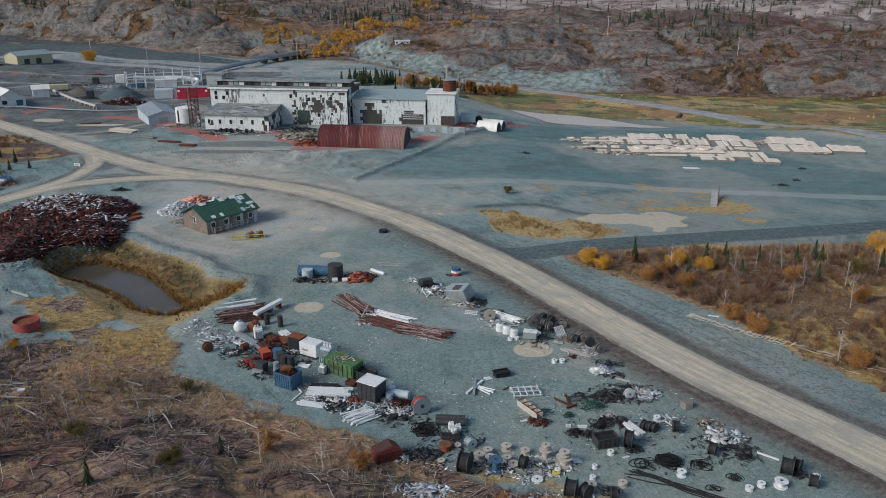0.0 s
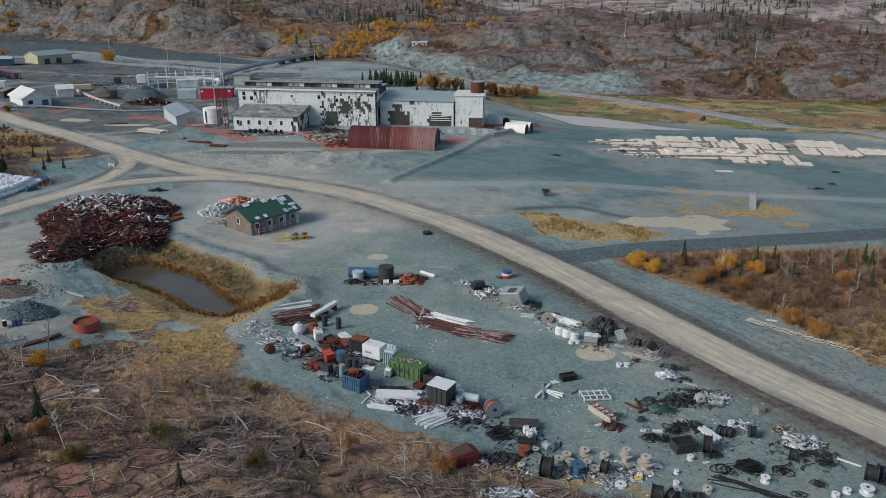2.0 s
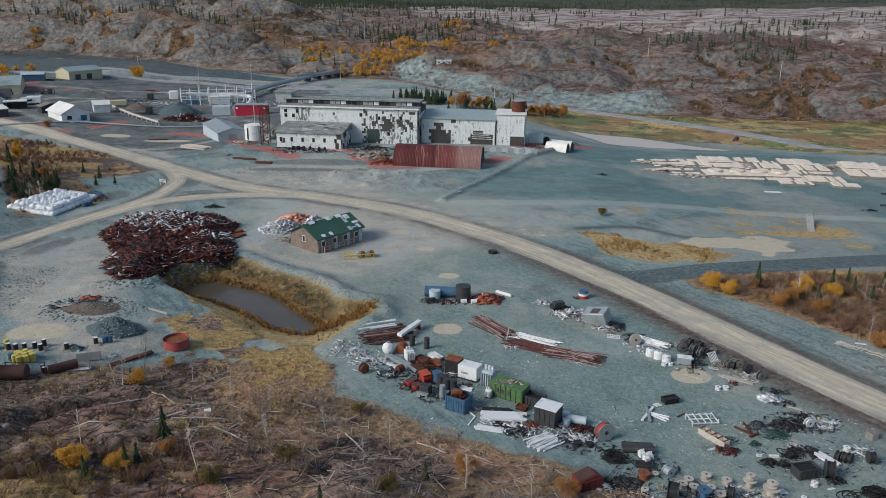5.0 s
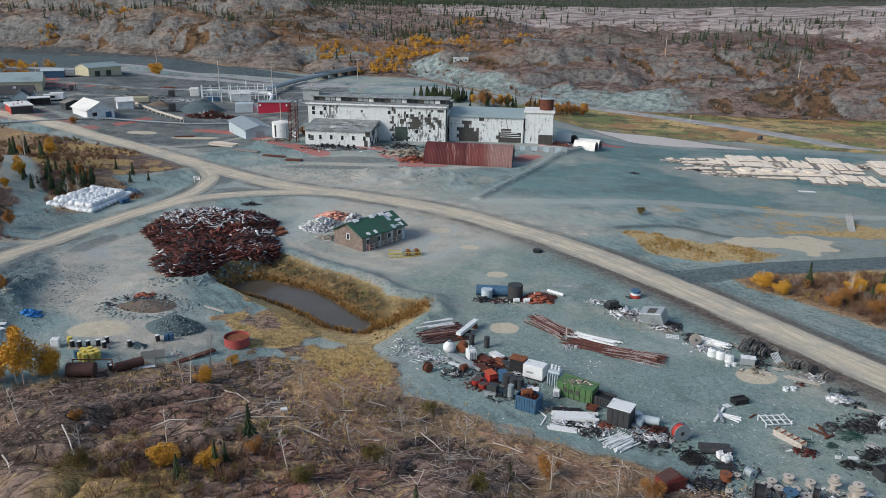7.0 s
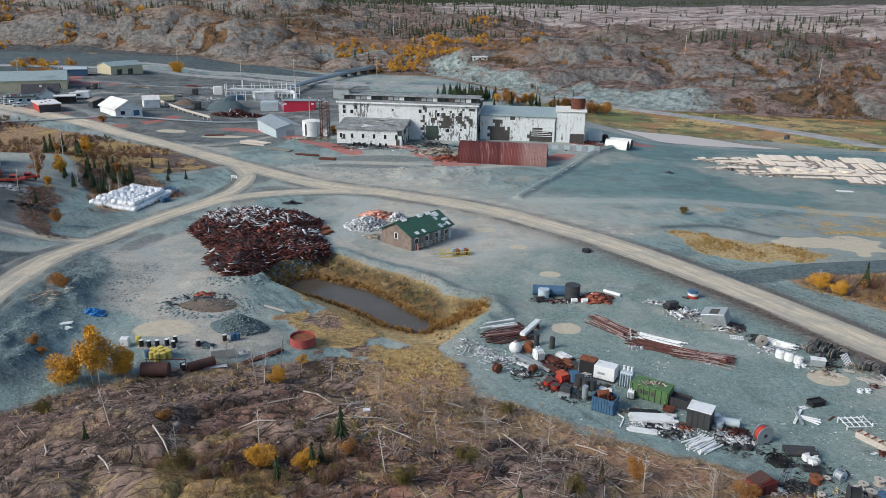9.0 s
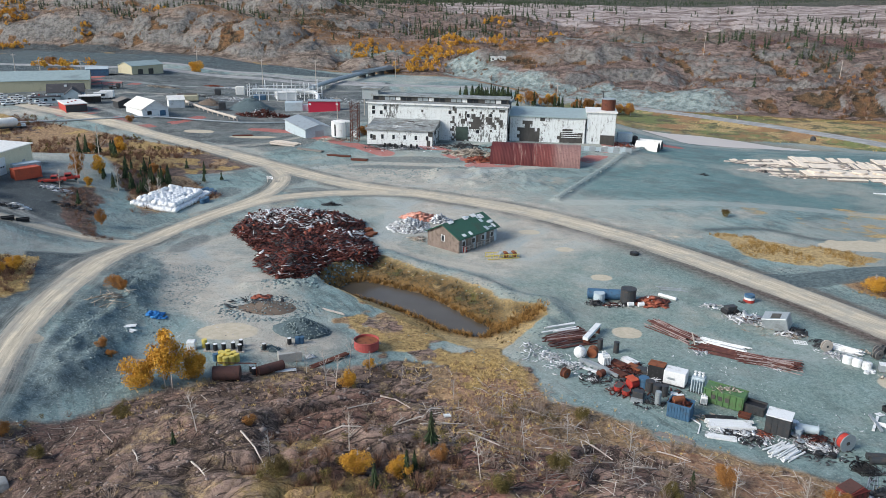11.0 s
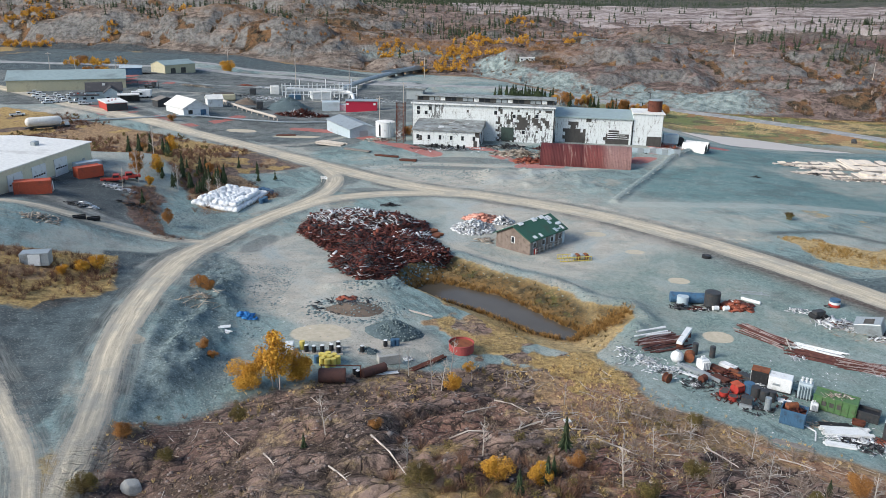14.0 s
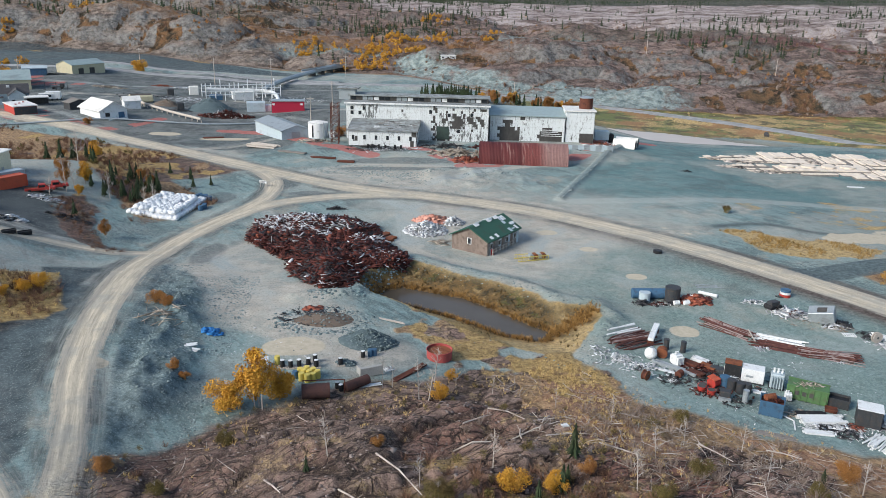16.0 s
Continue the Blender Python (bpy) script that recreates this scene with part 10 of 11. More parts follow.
# green bin
o = thing("skip_bin", -13.7, 93.6, -33, "long green steel bin with ribbed sides and junk", "bin")
part("body", bm_box(-2.6, -1.15, 0.1, 2.6, 1.15, 2.1, bevel=0.04), GREEN, o)
for i in range(7):
    for s in (-1, 1):
        part("rib", bm_box(-2.5 + i * 0.8, min(s * 1.16, s * 1.26), 0.1, -2.36 + i * 0.8, max(s * 1.16, s * 1.26), 2.05), GREEN, o)
for s in (-1, 1):
    part("rail", bm_box(-2.65, min(s * 1.16, s * 1.28), 2.06, 2.65, max(s * 1.16, s * 1.28), 2.2), GREEN, o)
for i in range(3):
    part("opening", bm_box(-1.5 + i * 0.9, -1.3, 0.9, -1.0 + i * 0.9, -1.27, 1.5), TAR, o)
litter(-13.7, 93.6, 2.0, 1.2, 50, 0.9, SCRAP_WOOD, "timber scraps on top of a green bin", 0.1).location.z = 2.1
# blue bin
o = bin_box(-20.6, 90.0, -30, 2.9, 2.2, 2.1, BLUE, "deep blue ribbed bin heaped with rusty junk", RUST, ribs=8)
litter(-20.6, 90.0, 1.1, 0.9, 70, 1.0, SCRAP_RUST, "rusty junk heaped in a blue bin", 0.3).location.z = 1.9
cylinder(-20.9, 90.2, 10, 0.42, 1.4, RUST_LIGHT, "rusty drum on top of a bin", name="steel_drum", category="drum").matrix_basis = pose(-20.9, 90.2, gz_at(-20.9, 90.2) + 1.9, 0, 0, 10)
bin_box(-10.4, 91.6, -33, 2.6, 1.7, 1.35, DARK, "dark green steel dumpster on gravel", BLACK)
o = thing("control_cabinet", -9.2, 86.9, -30, "large black cabinet with a white top", "cabinet")
part("body", bm_box(-1.45, -1.2, 0.1, 1.45, 1.2, 2.5, bevel=0.04), DARK, o)
part("top", bm_box(-1.5, -1.25, 2.51, 1.5, 1.25, 2.62), WHITE, o)
for i in range(4):
    part("door", bm_box(-1.35 + i * 0.7, -1.26, 0.2, -0.72 + i * 0.7, -1.205, 2.4), DARK, o)
bin_box(-12.2, 90.2, -30, 1.4, 1.0, 0.5, RUST, "low rusty tray on gravel", RUST)
boards(-15.6, 89.2, -4, 4.2, 1.0, 3, BLACK, "black steel channels stacked flat", "steel_channel", 0.25, 2)
o = boards(-14.9, 87.7, -4, 6.2, 1.9, 4, WHITE, "stack of long white panels", "panel_stack", 0.28, 2, fan=1.5)
boards(-16.8, 85.0, -14, 4.0, 1.0, 3, WHITE, "white panels lying on gravel", "panel_stack", 0.25, 1, fan=3)
boards(-14.3, 86.0, -2, 4.0, 1.6, 3, BLACK, "dark sheets beneath white panels", "metal_sheet", 0.2)
litter(-13.4, 86.0, 2.6, 1.0, 90, 1.0, SCRAP_PALE, "pale junk beside white panels", 0.5)
litter(-11.6, 86.0, 1.6, 1.2, 60, 1.0, SCRAP_RED, "red and blue junk beside a cabinet", 0.6)
litter(-11.8, 86.4, 1.2, 1.0, 40, 1.0, SCRAP_DARK, "dark junk beside a cabinet", 0.6)
pipes("pole_stack", -10.3, 82.4, 38, 34, 3.8, 0.10, 3.4, WHITE, "spread of short white plastic pipes", "pipe stack", 10, 9, 2)
boards(-22.6, 84.6, -26, 5.2, 1.1, 3, WOOD_GREY, "grey plank panel lying on gravel", h=0.12)
boards(-19.0, 86.8, 66, 2.6, 0.2, 1, WHITE, "single white board on gravel")
boards(-18.9, 88.6, -60, 1.8, 0.2, 1, WHITE, "single white board on gravel")
cylinder(-5.6, 86.9, -18, 0.55, 2.6, PALE_BLUE, "white-blue horizontal pressure tank")
cylinder(-6.9, 86.4, 0, 0.5, 0.9, PALE_BLUE, "short pale blue tank standing on gravel", True)
cylinder(-6.7, 88.0, 0, 0.5, 0.9, WHITE, "short white tank standing on gravel", True)
litter(-5.4, 84.8, 2.6, 1.6, 130, 1.1, SCRAP_RUST, "rusty steel parts beside a reel", 0.7)
litter(-5.6, 83.2, 2.4, 1.4, 130, 0.9, SCRAP_PALE, "pale electrical parts on gravel", 0.5)
for x, y in ((-7.4, 84.4), (-6.2, 81.9), (-4.7, 81.7), (-7.6, 85.8)):
    spool(x, y, .55, .5, BLACK if y < 83 else GREY_METAL, BLACK, "dark round drum lid and tyre on gravel", group="")
coil_heap(-2.2, 79.2, 2.0, 1.4, 26, 1.9, RUBBER, "loops of thick black hose", 0.5)
for k in range(2):
    cylinder(0.9, 81.3 - k * 0.9, -4, 0.42, 3.6, DARK, "dark ribbed plastic pipe on gravel", name="plastic_pipe", category="pipe")
for x, y in ((1.0, 79.4), (1.8, 78.9), (1.3, 78.4)):
    transformer(x, y, 10, 0.7, WHITE, "small white-capped transformer on gravel", 3)
bin_box(0.9, 77.6, -5, 2.0, 0.9, 0.45, DARK, "low dark tray of fittings", BLACK)
pipes("pole_stack", -2.4, 77.2, 52, 6, 4.6, 0.05, 1.4, GREY_METAL, "few grey rods on gravel", "pipe stack", 10, 3, 1)
litter(-2.3, 74.2, 2.2, 1.2, 90, 1.3, SCRAP_DARK, "dark wire tangle on gravel", 0.5)
coil_heap(-2.3, 74.2, 2.0, 1.2, 18, 1.0, RUBBER, "tangle of black wire", 0.4)
litter(-4.4, 73.2, 1.2, 0.8, 26, 1.0, SCRAP_PALE, "pale frames on gravel", 0.4)
o = thing("steel_hopper", -6.4, 73.6, 25, "dark red steel hopper with a sloping top in the brush", "hopper")
MAROON = worn("dark_red_paint_over_rust", (0.20, 0.040, 0.036), (0.085, 0.032, 0.028), 1.1, 0.5, 0.75)
bm = bmesh.new()
prism(bm, [(-1.5, 0.0), (1.5, 0.0), (1.5, 1.2), (0.5, 1.9), (-1.5, 1.4)], -0.9, 0.9)
part("body", bm, MAROON, o)
for x_ in (-1.2, -0.4, 0.4, 1.2):
    part("rib", bm_box(x_ - 0.05, -0.98, 0.05, x_ + 0.05, -0.91, 1.25), DARK_RUST, o)
part("rim", bm_box(-1.58, -0.98, 1.22, 1.58, -0.905, 1.34), MAROON, o)
part("lid", bm_box(-1.0, -0.8, 0.0, 1.0, 0.8, 0.06, m=pose(-0.5, 0, 1.69, 0, -14, 0)), DARK_RUST, o)
litter(-2.2, 67.2, 3.4, 1.6, 160, 1.2, SCRAP_PALE, "heap of pale pipe fittings in brush", 0.6)
litter(-4.6, 69.0, 1.6, 2.4, 16, 3.4, SCRAP_WOOD, "pale poles dropped in brush", 0.4, 0.1, SCRAPS[:1])

# middle of the yard: pipe and pole rows
pipes("pipe_stack", -14.7, 116.4, -54, 54, 8.6, 0.095, 3.6, PIPE_RUST, "row of rusty pipes lying askew", fan=7, seed=5, layers=3, second=PIPE_PALE)
pipes("pole_stack", -8.4, 111.8, -28, 30, 7.6, 0.085, 2.8, WHITE, "white poles lying on rusty pipes", "pipe stack", 5, 6, 2, GREY_METAL)
pipes("pipe_stack", -8.6, 109.2, -30, 40, 9.0, 0.085, 3.0, PIPE_RUST, "rusty pipes beneath white poles", fan=5, seed=8, layers=2)
pipes("pipe_stack", -3.0, 106.2, -22, 60, 8.2, 0.075, 5.0, PIPE_RUST, "tangle of thin rusty rods", fan=12, seed=7, layers=4, second=PIPE_PALE)
boards(-12.6, 112.4, 80, 4.6, 0.2, 1, WOOD_PALE, "pale plank across the pipes", h=0.12).matrix_basis = pose(-12.6, 112.4, gz_at(-12.6, 112.4) + 0.75, 0, -4, 80)
litter(-12.4, 109.0, 1.8, 1.0, 40, 0.8, SCRAP_PALE, "pale fittings beside the poles", 0.3)
litter(-3.0, 104.0, 3.0, 1.0, 30, 0.7, SCRAP_PALE, "pale pieces beside the rods", 0.2)

# group at the top of the yard
o = cylinder(-23.2, 130.2, -4, 0.95, 6.5, BLUE, "long blue steel tank lying on its side")
cylinder(-24.6, 129.0, 0, 1.0, 1.7, PALE_BLUE, "upright pale blue tank", True)
cylinder(-19.5, 129.0, 0, 1.35, 2.6, DARK, "upright black steel tank", True)
for x, y in ((-19.4, 127.0), (-17.6, 126.9)):
    cylinder(x, y, 10, 0.4, 1.0, WHITE, "small white drum lying on gravel", name="steel_drum", category="drum")
litter(-25.6, 127.8, 1.8, 1.2, 60, 1.4, SCRAP_DARK, "dark machine parts on gravel", 0.9)
litter(-22.6, 127.4, 1.8, 0.9, 60, 1.1, SCRAP_RUST, "rusty fittings on gravel", 0.6)
litter(-21.8, 127.2, 1.8, 0.8, 24, 1.0, SCRAP_PALE, "pale pieces on gravel", 0.4)
litter(-15.2, 128.4, 2.9, 2.0, 110, 1.8, SCRAP_RED, "heap of orange rusty plates", 1.0, 0.2, SLABS)
litter(-15.4, 128.8, 2.4, 1.6, 60, 1.6, SCRAP_PALE, "white sections on orange plates", 1.2)
cylinder(-12.0, 131.0, -40, 0.3, 3.4, WHITE, "white pole with dark bands", name="pole_section", category="pole")
pipes("pole_stack", -10.2, 135.6, -8, 5, 4.8, 0.08, 1.4, GREY_METAL, "few grey poles on gravel", "pipe stack", 9, 8, 1)

# wrecks and scrap beside the road
litter(-1.0, 122.6, 4.0, 2.2, 190, 1.5, SCRAP_PALE, "bent white frames and sheet beside the road", 0.7)
litter(-0.6, 122.4, 2.4, 1.4, 70, 1.2, SCRAP_RUST, "rusty parts among white frames", 0.5)
o = thing("engine_unit", -2.9, 124.6, 20, "dark engine on wheels among scrap", "machine")
part("block", bm_box(-1.0, -0.6, 0.5, 1.0, 0.6, 1.5, bevel=0.08), DARK, o)
for x in (-0.8, 0.8):
    bm = bmesh.new()
    tube(bm, (x, -0.85, 0.5), (x, 0.85, 0.5), 0.5, n=14)
    part("wheel", bm, TYRE, o)
o = thing("broken_cabin", 3.2, 119.0, -38, "grey metal cabin tipped on its side", "cabin")
part("shell", bm_box(-2.0, -1.2, 0.0, 2.0, 1.2, 2.3, bevel=0.08, m=pose(0, 0, 0.25, 16, -14, 0)), GREY_METAL, o)
part("window", bm_box(-0.6, -0.9, 2.305, 0.9, 0.5, 2.34, m=pose(0, 0, 0.25, 16, -14, 0)), TAR, o)
litter(4.8, 117.6, 2.6, 1.8, 110, 1.6, SCRAP_DARK, "dark scrap beside a tipped cabin", 0.8)
litter(4.0, 116.4, 2.4, 1.2, 60, 1.4, SCRAP_PALE, "pale grids and panels beside a cabin", 0.7)
o = thing("tricolour_drum", 2.4, 130.4, 0, "small tank in red, white and blue", "tank")
bm = bmesh.new()
tube(bm, (0, 0, 0), (0, 0, 0.55), 0.95, n=18)
part("base", bm, RED, o)
bm = bmesh.new()
tube(bm, (0, 0, 0.55), (0, 0, 0.95), 0.93, n=18)
part("band", bm, WHITE, o)
bm = bmesh.new()
tube(bm, (0, 0, 0.95), (0, 0, 1.4), 0.9, n=18)
part("top", bm, BLUE, o)
litter(1.4, 130.2, 1.4, 0.6, 14, 1.2, SCRAP_DARK, "dark rods beside a small tank", 0.2)
pallet(4.6, 113.6, -12, "white slatted pallet on gravel", WHITE, 2.0, 1.3)
pipes("pole_stack", 10.2, 111.2, -40, 26, 5.4, 0.12, 2.0, WHITE, "bundle of white pipes", "pipe stack", 3, 11, 3, GREY_METAL)
litter(8.2, 112.2, 2.0, 1.4, 60, 1.2, SCRAP_DARK, "dark timber and cable beside pipes", 0.7)
litter(7.8, 109.2, 1.4, 1.0, 30, 1.0, SCRAP_PALE, "pale scraps on gravel", 0.4)
for x, y in ((8.8, 107.0), (9.8, 106.1), (10.8, 105.1)):
    o = thing("plastic_tank", x, y, 20, "squat white plastic tank", "tank", "white plastic tanks")
    bm = bmesh.new()
    tube(bm, (0, 0, 0), (0, 0, 1.0), 0.66, n=16)
    tube(bm, (0, 0, 1.0), (0, 0, 1.18), 0.64, 0.35, n=16)
    part("body", bm, WHITE, o)
    bm = bmesh.new()
    tube(bm, (0, 0, 1.18), (0, 0, 1.28), 0.22, n=10)
    part("lid", bm, GREY_METAL, o)
for x, y in ((11.1, 103.9), (10.1, 103.7)):
    spool(x, y, .45, .45, WHITE, None, "small white spool on gravel")
o = thing("generator", 13.2, 104.2, -15, "grey generator with a white cover", "generator")
part("body", bm_box(-1.0, -0.55, 0.15, 1.0, 0.55, 1.2, bevel=0.06), GREY_METAL, o)
part("cover", bm_box(-1.05, -0.6, 1.21, 1.05, 0.6, 1.3), WHITE, o)
litter(15.0, 104.0, 1.5, 1.0, 40, 1.0, SCRAP_DARK, "dark fittings by the reels", 0.4)
pallet(17.9, 105.0, 30, "tall slatted frame leaning on reels", WHITE, 1.6, 2.6, None, 50)
boards(13.3, 100.3, -32, 3.6, 0.35, 1, WOOD_PALE, "single pale plank on sand", h=0.1)
boards(14.9, 101.6, -25, 2.0, 0.8, 2, WOOD_PALE, "pale board panel on sand", h=0.12)
boards(17.3, 102.9, -15, 1.6, 0.8, 2, WOOD_PALE, "pale board by the reels", h=0.1)
boards(19.4, 99.6, -32, 5.2, 0.9, 3, WOOD_PALE, "long pale planks beside the road", h=0.12)
boards(20.8, 100.4, -32, 3.4, 0.6, 2, WOOD_GREY, "grey planks beside the road", h=0.12)
litter(22.2, 94.2, 1.6, 1.2, 70, 1.1, SCRAP_PALE, "stacked pale crates beside the road", 0.7, 0.1, SLABS)
litter(23.4, 92.8, 1.6, 1.0, 50, 0.9, SCRAP_DARK, "grey coils beside the road", 0.4)
litter(18.6, 98.0, 1.0, 0.8, 24, 0.8, SCRAP_RUST, "rusty parts beside planks", 0.3)
boards(24.4, 91.6, -30, 2.2, 0.4, 2, WOOD_PALE, "short pale planks by the road", h=0.1)

# open yard: crosses, frames, hoses
bin_box(8.0, 92.8, 18, 2.1, 1.1, 0.75, BLACK, "low black two-part bin", BLACK, ribs=4)
boards(6.2, 92.0, 20, 1.1, 0.8, 2, WHITE, "white sheet on gravel", h=0.06)
o = thing("crossed_frame", 4.2, 89.4, 70, "white crossed steel poles on gravel", "frame")
for a in (-14, 14):
    b = bmesh.new()
    box(b, -2.0, -0.16, 0.02, 2.0, 0.16, 0.3, m=pose(0, 0, 0.1 if a > 0 else 0.0, 0, 0, a))
    part("pole", b, GREY_METAL if a > 0 else WHITE, o)
pipes("pole_stack", 5.4, 88.8, -35, 7, 2.8, 0.09, 1.2, WHITE, "short white poles on gravel", "pipe stack", 12, 14, 1)
boards(8.6, 89.4, 40, 1.8, 0.25, 2, RUST, "short rusty bar on gravel", "steel_bar", 0.1)
o = thing("rack_frame", 10.8, 87.9, 12, "white welded rack frame lying askew", "rack")
for i in range(5):
    part("bar", bm_box(-1.9 + i * 0.9, -1.0, 0.55, -1.8 + i * 0.9, 1.0, 0.65, m=pose(0, 0, 0, 8, 4, 0)), WHITE, o)
for y in (-0.9, 0, 0.9):
    part("rail", bm_box(-2.0, y - 0.06, 0.42, 2.0, y + 0.06, 0.54, m=pose(0, 0, 0, 8, 4, 0)), WHITE, o)
for x, y in ((-1.8, -0.9), (1.8, -0.9), (-1.8, 0.9), (1.8, 0.9)):
    part("leg", bm_box(x - 0.06, y - 0.06, -0.05, x + 0.06, y + 0.06, 0.7), WHITE, o)
o = thing("timber_crate", 10.9, 83.6, -58, "long pale timber crate with rusty rim", "crate")
part("side", bm_box(-2.0, -0.5, 0, 2.0, -0.42, 0.8), WOOD_PALE, o)
part("side", bm_box(-2.0, 0.42, 0, 2.0, 0.5, 0.8), WOOD_PALE, o)
part("base", bm_box(-2.0, -0.41, 0, 2.0, 0.41, 0.1), WOOD_GREY, o)
for k in range(5):
    part("slat", bm_box(-1.9 + k * 0.9, -0.5, 0.81, -1.7 + k * 0.9, 0.5, 0.88), RUST_LIGHT, o)
litter(11.9, 81.0, 1.6, 1.0, 60, 1.0, SCRAP_RUST, "rusty bars on stained gravel", 0.3)
boards(10.2, 81.4, 20, 1.4, 0.35, 2, WHITE, "short white board on gravel", h=0.1)
coil_heap(13.2, 83.4, 1.4, 1.0, 12, 0.9, GREEN_HOSE, "dark net and hose on gravel", 0.3)
o = thing("anchor_fork", 15.6, 85.8, 30, "rust-brown forked steel anchor", "anchor")
for a in (-22, 22):
    part("arm", bm_box(-0.1, 0, 0.05, 0.1, 2.4, 0.26, m=pose(0, -1.2, 0, 6, 0, a)), RUST, o)
part("stock", bm_box(-0.8, -1.5, 0.05, 0.8, -1.25, 0.3), RUST, o)
coil_heap(19.2, 84.8, 2.2, 2.0, 60, 0.9, GREEN_HOSE, "heap of dark green hoses", 0.9)
coil_heap(15.7, 82.6, 1.2, 0.8, 16, 0.8, GREEN_HOSE, "small heap of green hose", 0.4)
coil_heap(20.6, 82.6, 1.2, 0.9, 18, 1.1, GREY_HOSE, "coils of pale grey hose", 0.3)
coil_heap(19.8, 81.2, 2.2, 1.0, 22, 1.2, RUBBER, "coils of black hose on gravel", 0.3)
coil_heap(22.0, 87.4, 2.4, 1.6, 60, 1.0, RUBBER, "heap of black cables and tyres", 0.9)
litter(22.2, 87.2, 2.6, 1.8, 140, 1.1, SCRAP_DARK, "dark cable ends and fittings in a heap", 0.9)
coil_heap(24.4, 89.0, 2.4, 1.2, 40, 0.9, RUBBER, "black cables beside the road", 0.6)
litter(26.6, 87.6, 2.4, 1.0, 120, 1.0, SCRAP_PALE, "pale brackets and boards beside the road", 0.4)
litter(26.0, 88.4, 1.2, 0.6, 12, 1.8, leaf_mat("yellow_painted_bars", (0.5, 0.4, 0.06), (0.6, 0.5, 0.1), (0.3, 0.25, 0.05)), "yellow bars beside the road", 0.4, 0.1, SCRAPS[:1])
o = thing("timber_crate", 30.8, 84.4, 25, "pale slatted crate beside the road", "crate")
part("body", bm_box(-0.55, -0.5, 0, 0.55, 0.5, 0.95), WOOD_GREY, o)
for k in range(4):
    part("slat", bm_box(-0.56, -0.53, 0.08 + k * 0.23, 0.56, -0.505, 0.24 + k * 0.23), WOOD_PALE, o)
for x, y, n_ in ((15.8, 78.6, 24), (17.4, 78.2, 24), (18.8, 79.8, 26), (22.0, 75.2, 16)):
    coil_heap(x, y, 1.2, 0.9, n_, 0.9, RUBBER, "tangled heap of black netting and cable", 0.7)
    litter(x, y, 1.1, 0.8, 50, 0.8, SCRAP_DARK, "dark net and cable ends", 0.6)
boards(15.2, 80.0, -5, 0.7, 0.3, 1, WHITE, "small white block on gravel", h=0.3)
boards(16.9, 79.9, -5, 1.3, 0.3, 1, WHITE, "small white block on gravel", h=0.3)
o = bin_box(18.9, 76.2, 14, 2.6, 1.6, 1.25, DARK, "dark blue-grey bin with dividers", BLACK, ribs=5)
boards(23.0, 79.4, -62, 3.2, 1.2, 4, WHITE, "ribbed white panel on gravel", "panel_stack", 0.25)
coil_heap(21.6, 80.2, 0.9, 0.6, 8, 1.1, RUBBER, "coil of black hose beside a panel", 0.3)
boards(15.1, 73.0, 10, 1.1, 0.9, 2, WHITE, "white square sheet on gravel", h=0.08)
boards(20.8, 73.6, 20, 0.9, 0.3, 2, WHITE, "white offcuts on gravel", h=0.1)
coil_heap(10.4, 70.6, 1.2, 0.9, 14, 1.1, GREY_HOSE, "coils of pale wire rope", 0.2)
litter(9.2, 69.6, 1.4, 0.9, 50, 0.9, SCRAP_PALE, "pale brackets beside coils", 0.3)
spool(10.2, 69.4, .75, .3, WHITE, None, "flat white spool end on gravel")
coil_heap(25.2, 72.6, 2.2, 1.3, 60, 1.5, RUBBER, "wide heap of black cable loops", 0.9)
coil_heap(28.8, 72.3, 1.2, 0.8, 12, 1.4, RUBBER, "loops of black cable on gravel", 0.2)
coil_heap(22.6, 72.0, 1.6, 0.8, 6, 1.8, RUBBER, "loose black cable loops", 0.1)
coil_heap(31.6, 69.6, 1.4, 0.7, 10, 1.1, RUBBER, "tangle of thin black cable", 0.2)
coil_heap(28.8, 68.0, 1.0, 0.6, 12, 0.9, RUBBER, "dark net on gravel", 0.3)
coil_heap(17.6, 67.6, 1.6, 1.0, 20, 1.1, RUBBER, "black tyres and coils in brush", 0.4)
litter(33.4, 77.8, 2.4, 1.6, 120, 1.2, SCRAP_PALE, "blue-grey tarps and frames in a heap", 0.7, 0.3, SCRAPS + SLABS)
coil_heap(33.0, 78.6, 1.2, 0.9, 12, 1.2, GREY_HOSE, "pale coil on a heap", 0.8)
coil_heap(32.0, 80.5, 0.9, 0.6, 8, 0.9, RUBBER, "rusty black wire beside the road", 0.3)
litter(34.4, 75.0, 2.2, 1.0, 60, 1.1, SCRAP_DARK, "dark fittings beside the road", 0.4)
boards(36.9, 73.8, -38, 2.8, 0.25, 1, WHITE, "white pole beside the road", h=0.15)
coil_heap(34.6, 73.6, 1.6, 0.7, 18, 0.9, RUBBER, "rusty wire tangle beside the road", 0.4)
litter(38.6, 70.4, 1.4, 0.8, 50, 1.0, SCRAP_DARK, "dark cable ends by big reels", 0.6)


def long_cable(pts, r, material, label, n=6):
    o = tagged(new("long_cable"), label, "cable")
    for k in range(n):
        line = smooth([(x + 0.28 * (k - n / 2) * (0.5 + 0.5 * math.sin(k * 2.1 + i)), y + 0.22 * (k - n / 2) * math.cos(k + i)) for i, (x, y) in enumerate(pts)], 5)
        bm = bmesh.new()
        sweep(bm, [(x, y, gz_at(x, y) + 0.10) for x, y in line], r, 5)
        part("cable", bm, material, o)
    return o


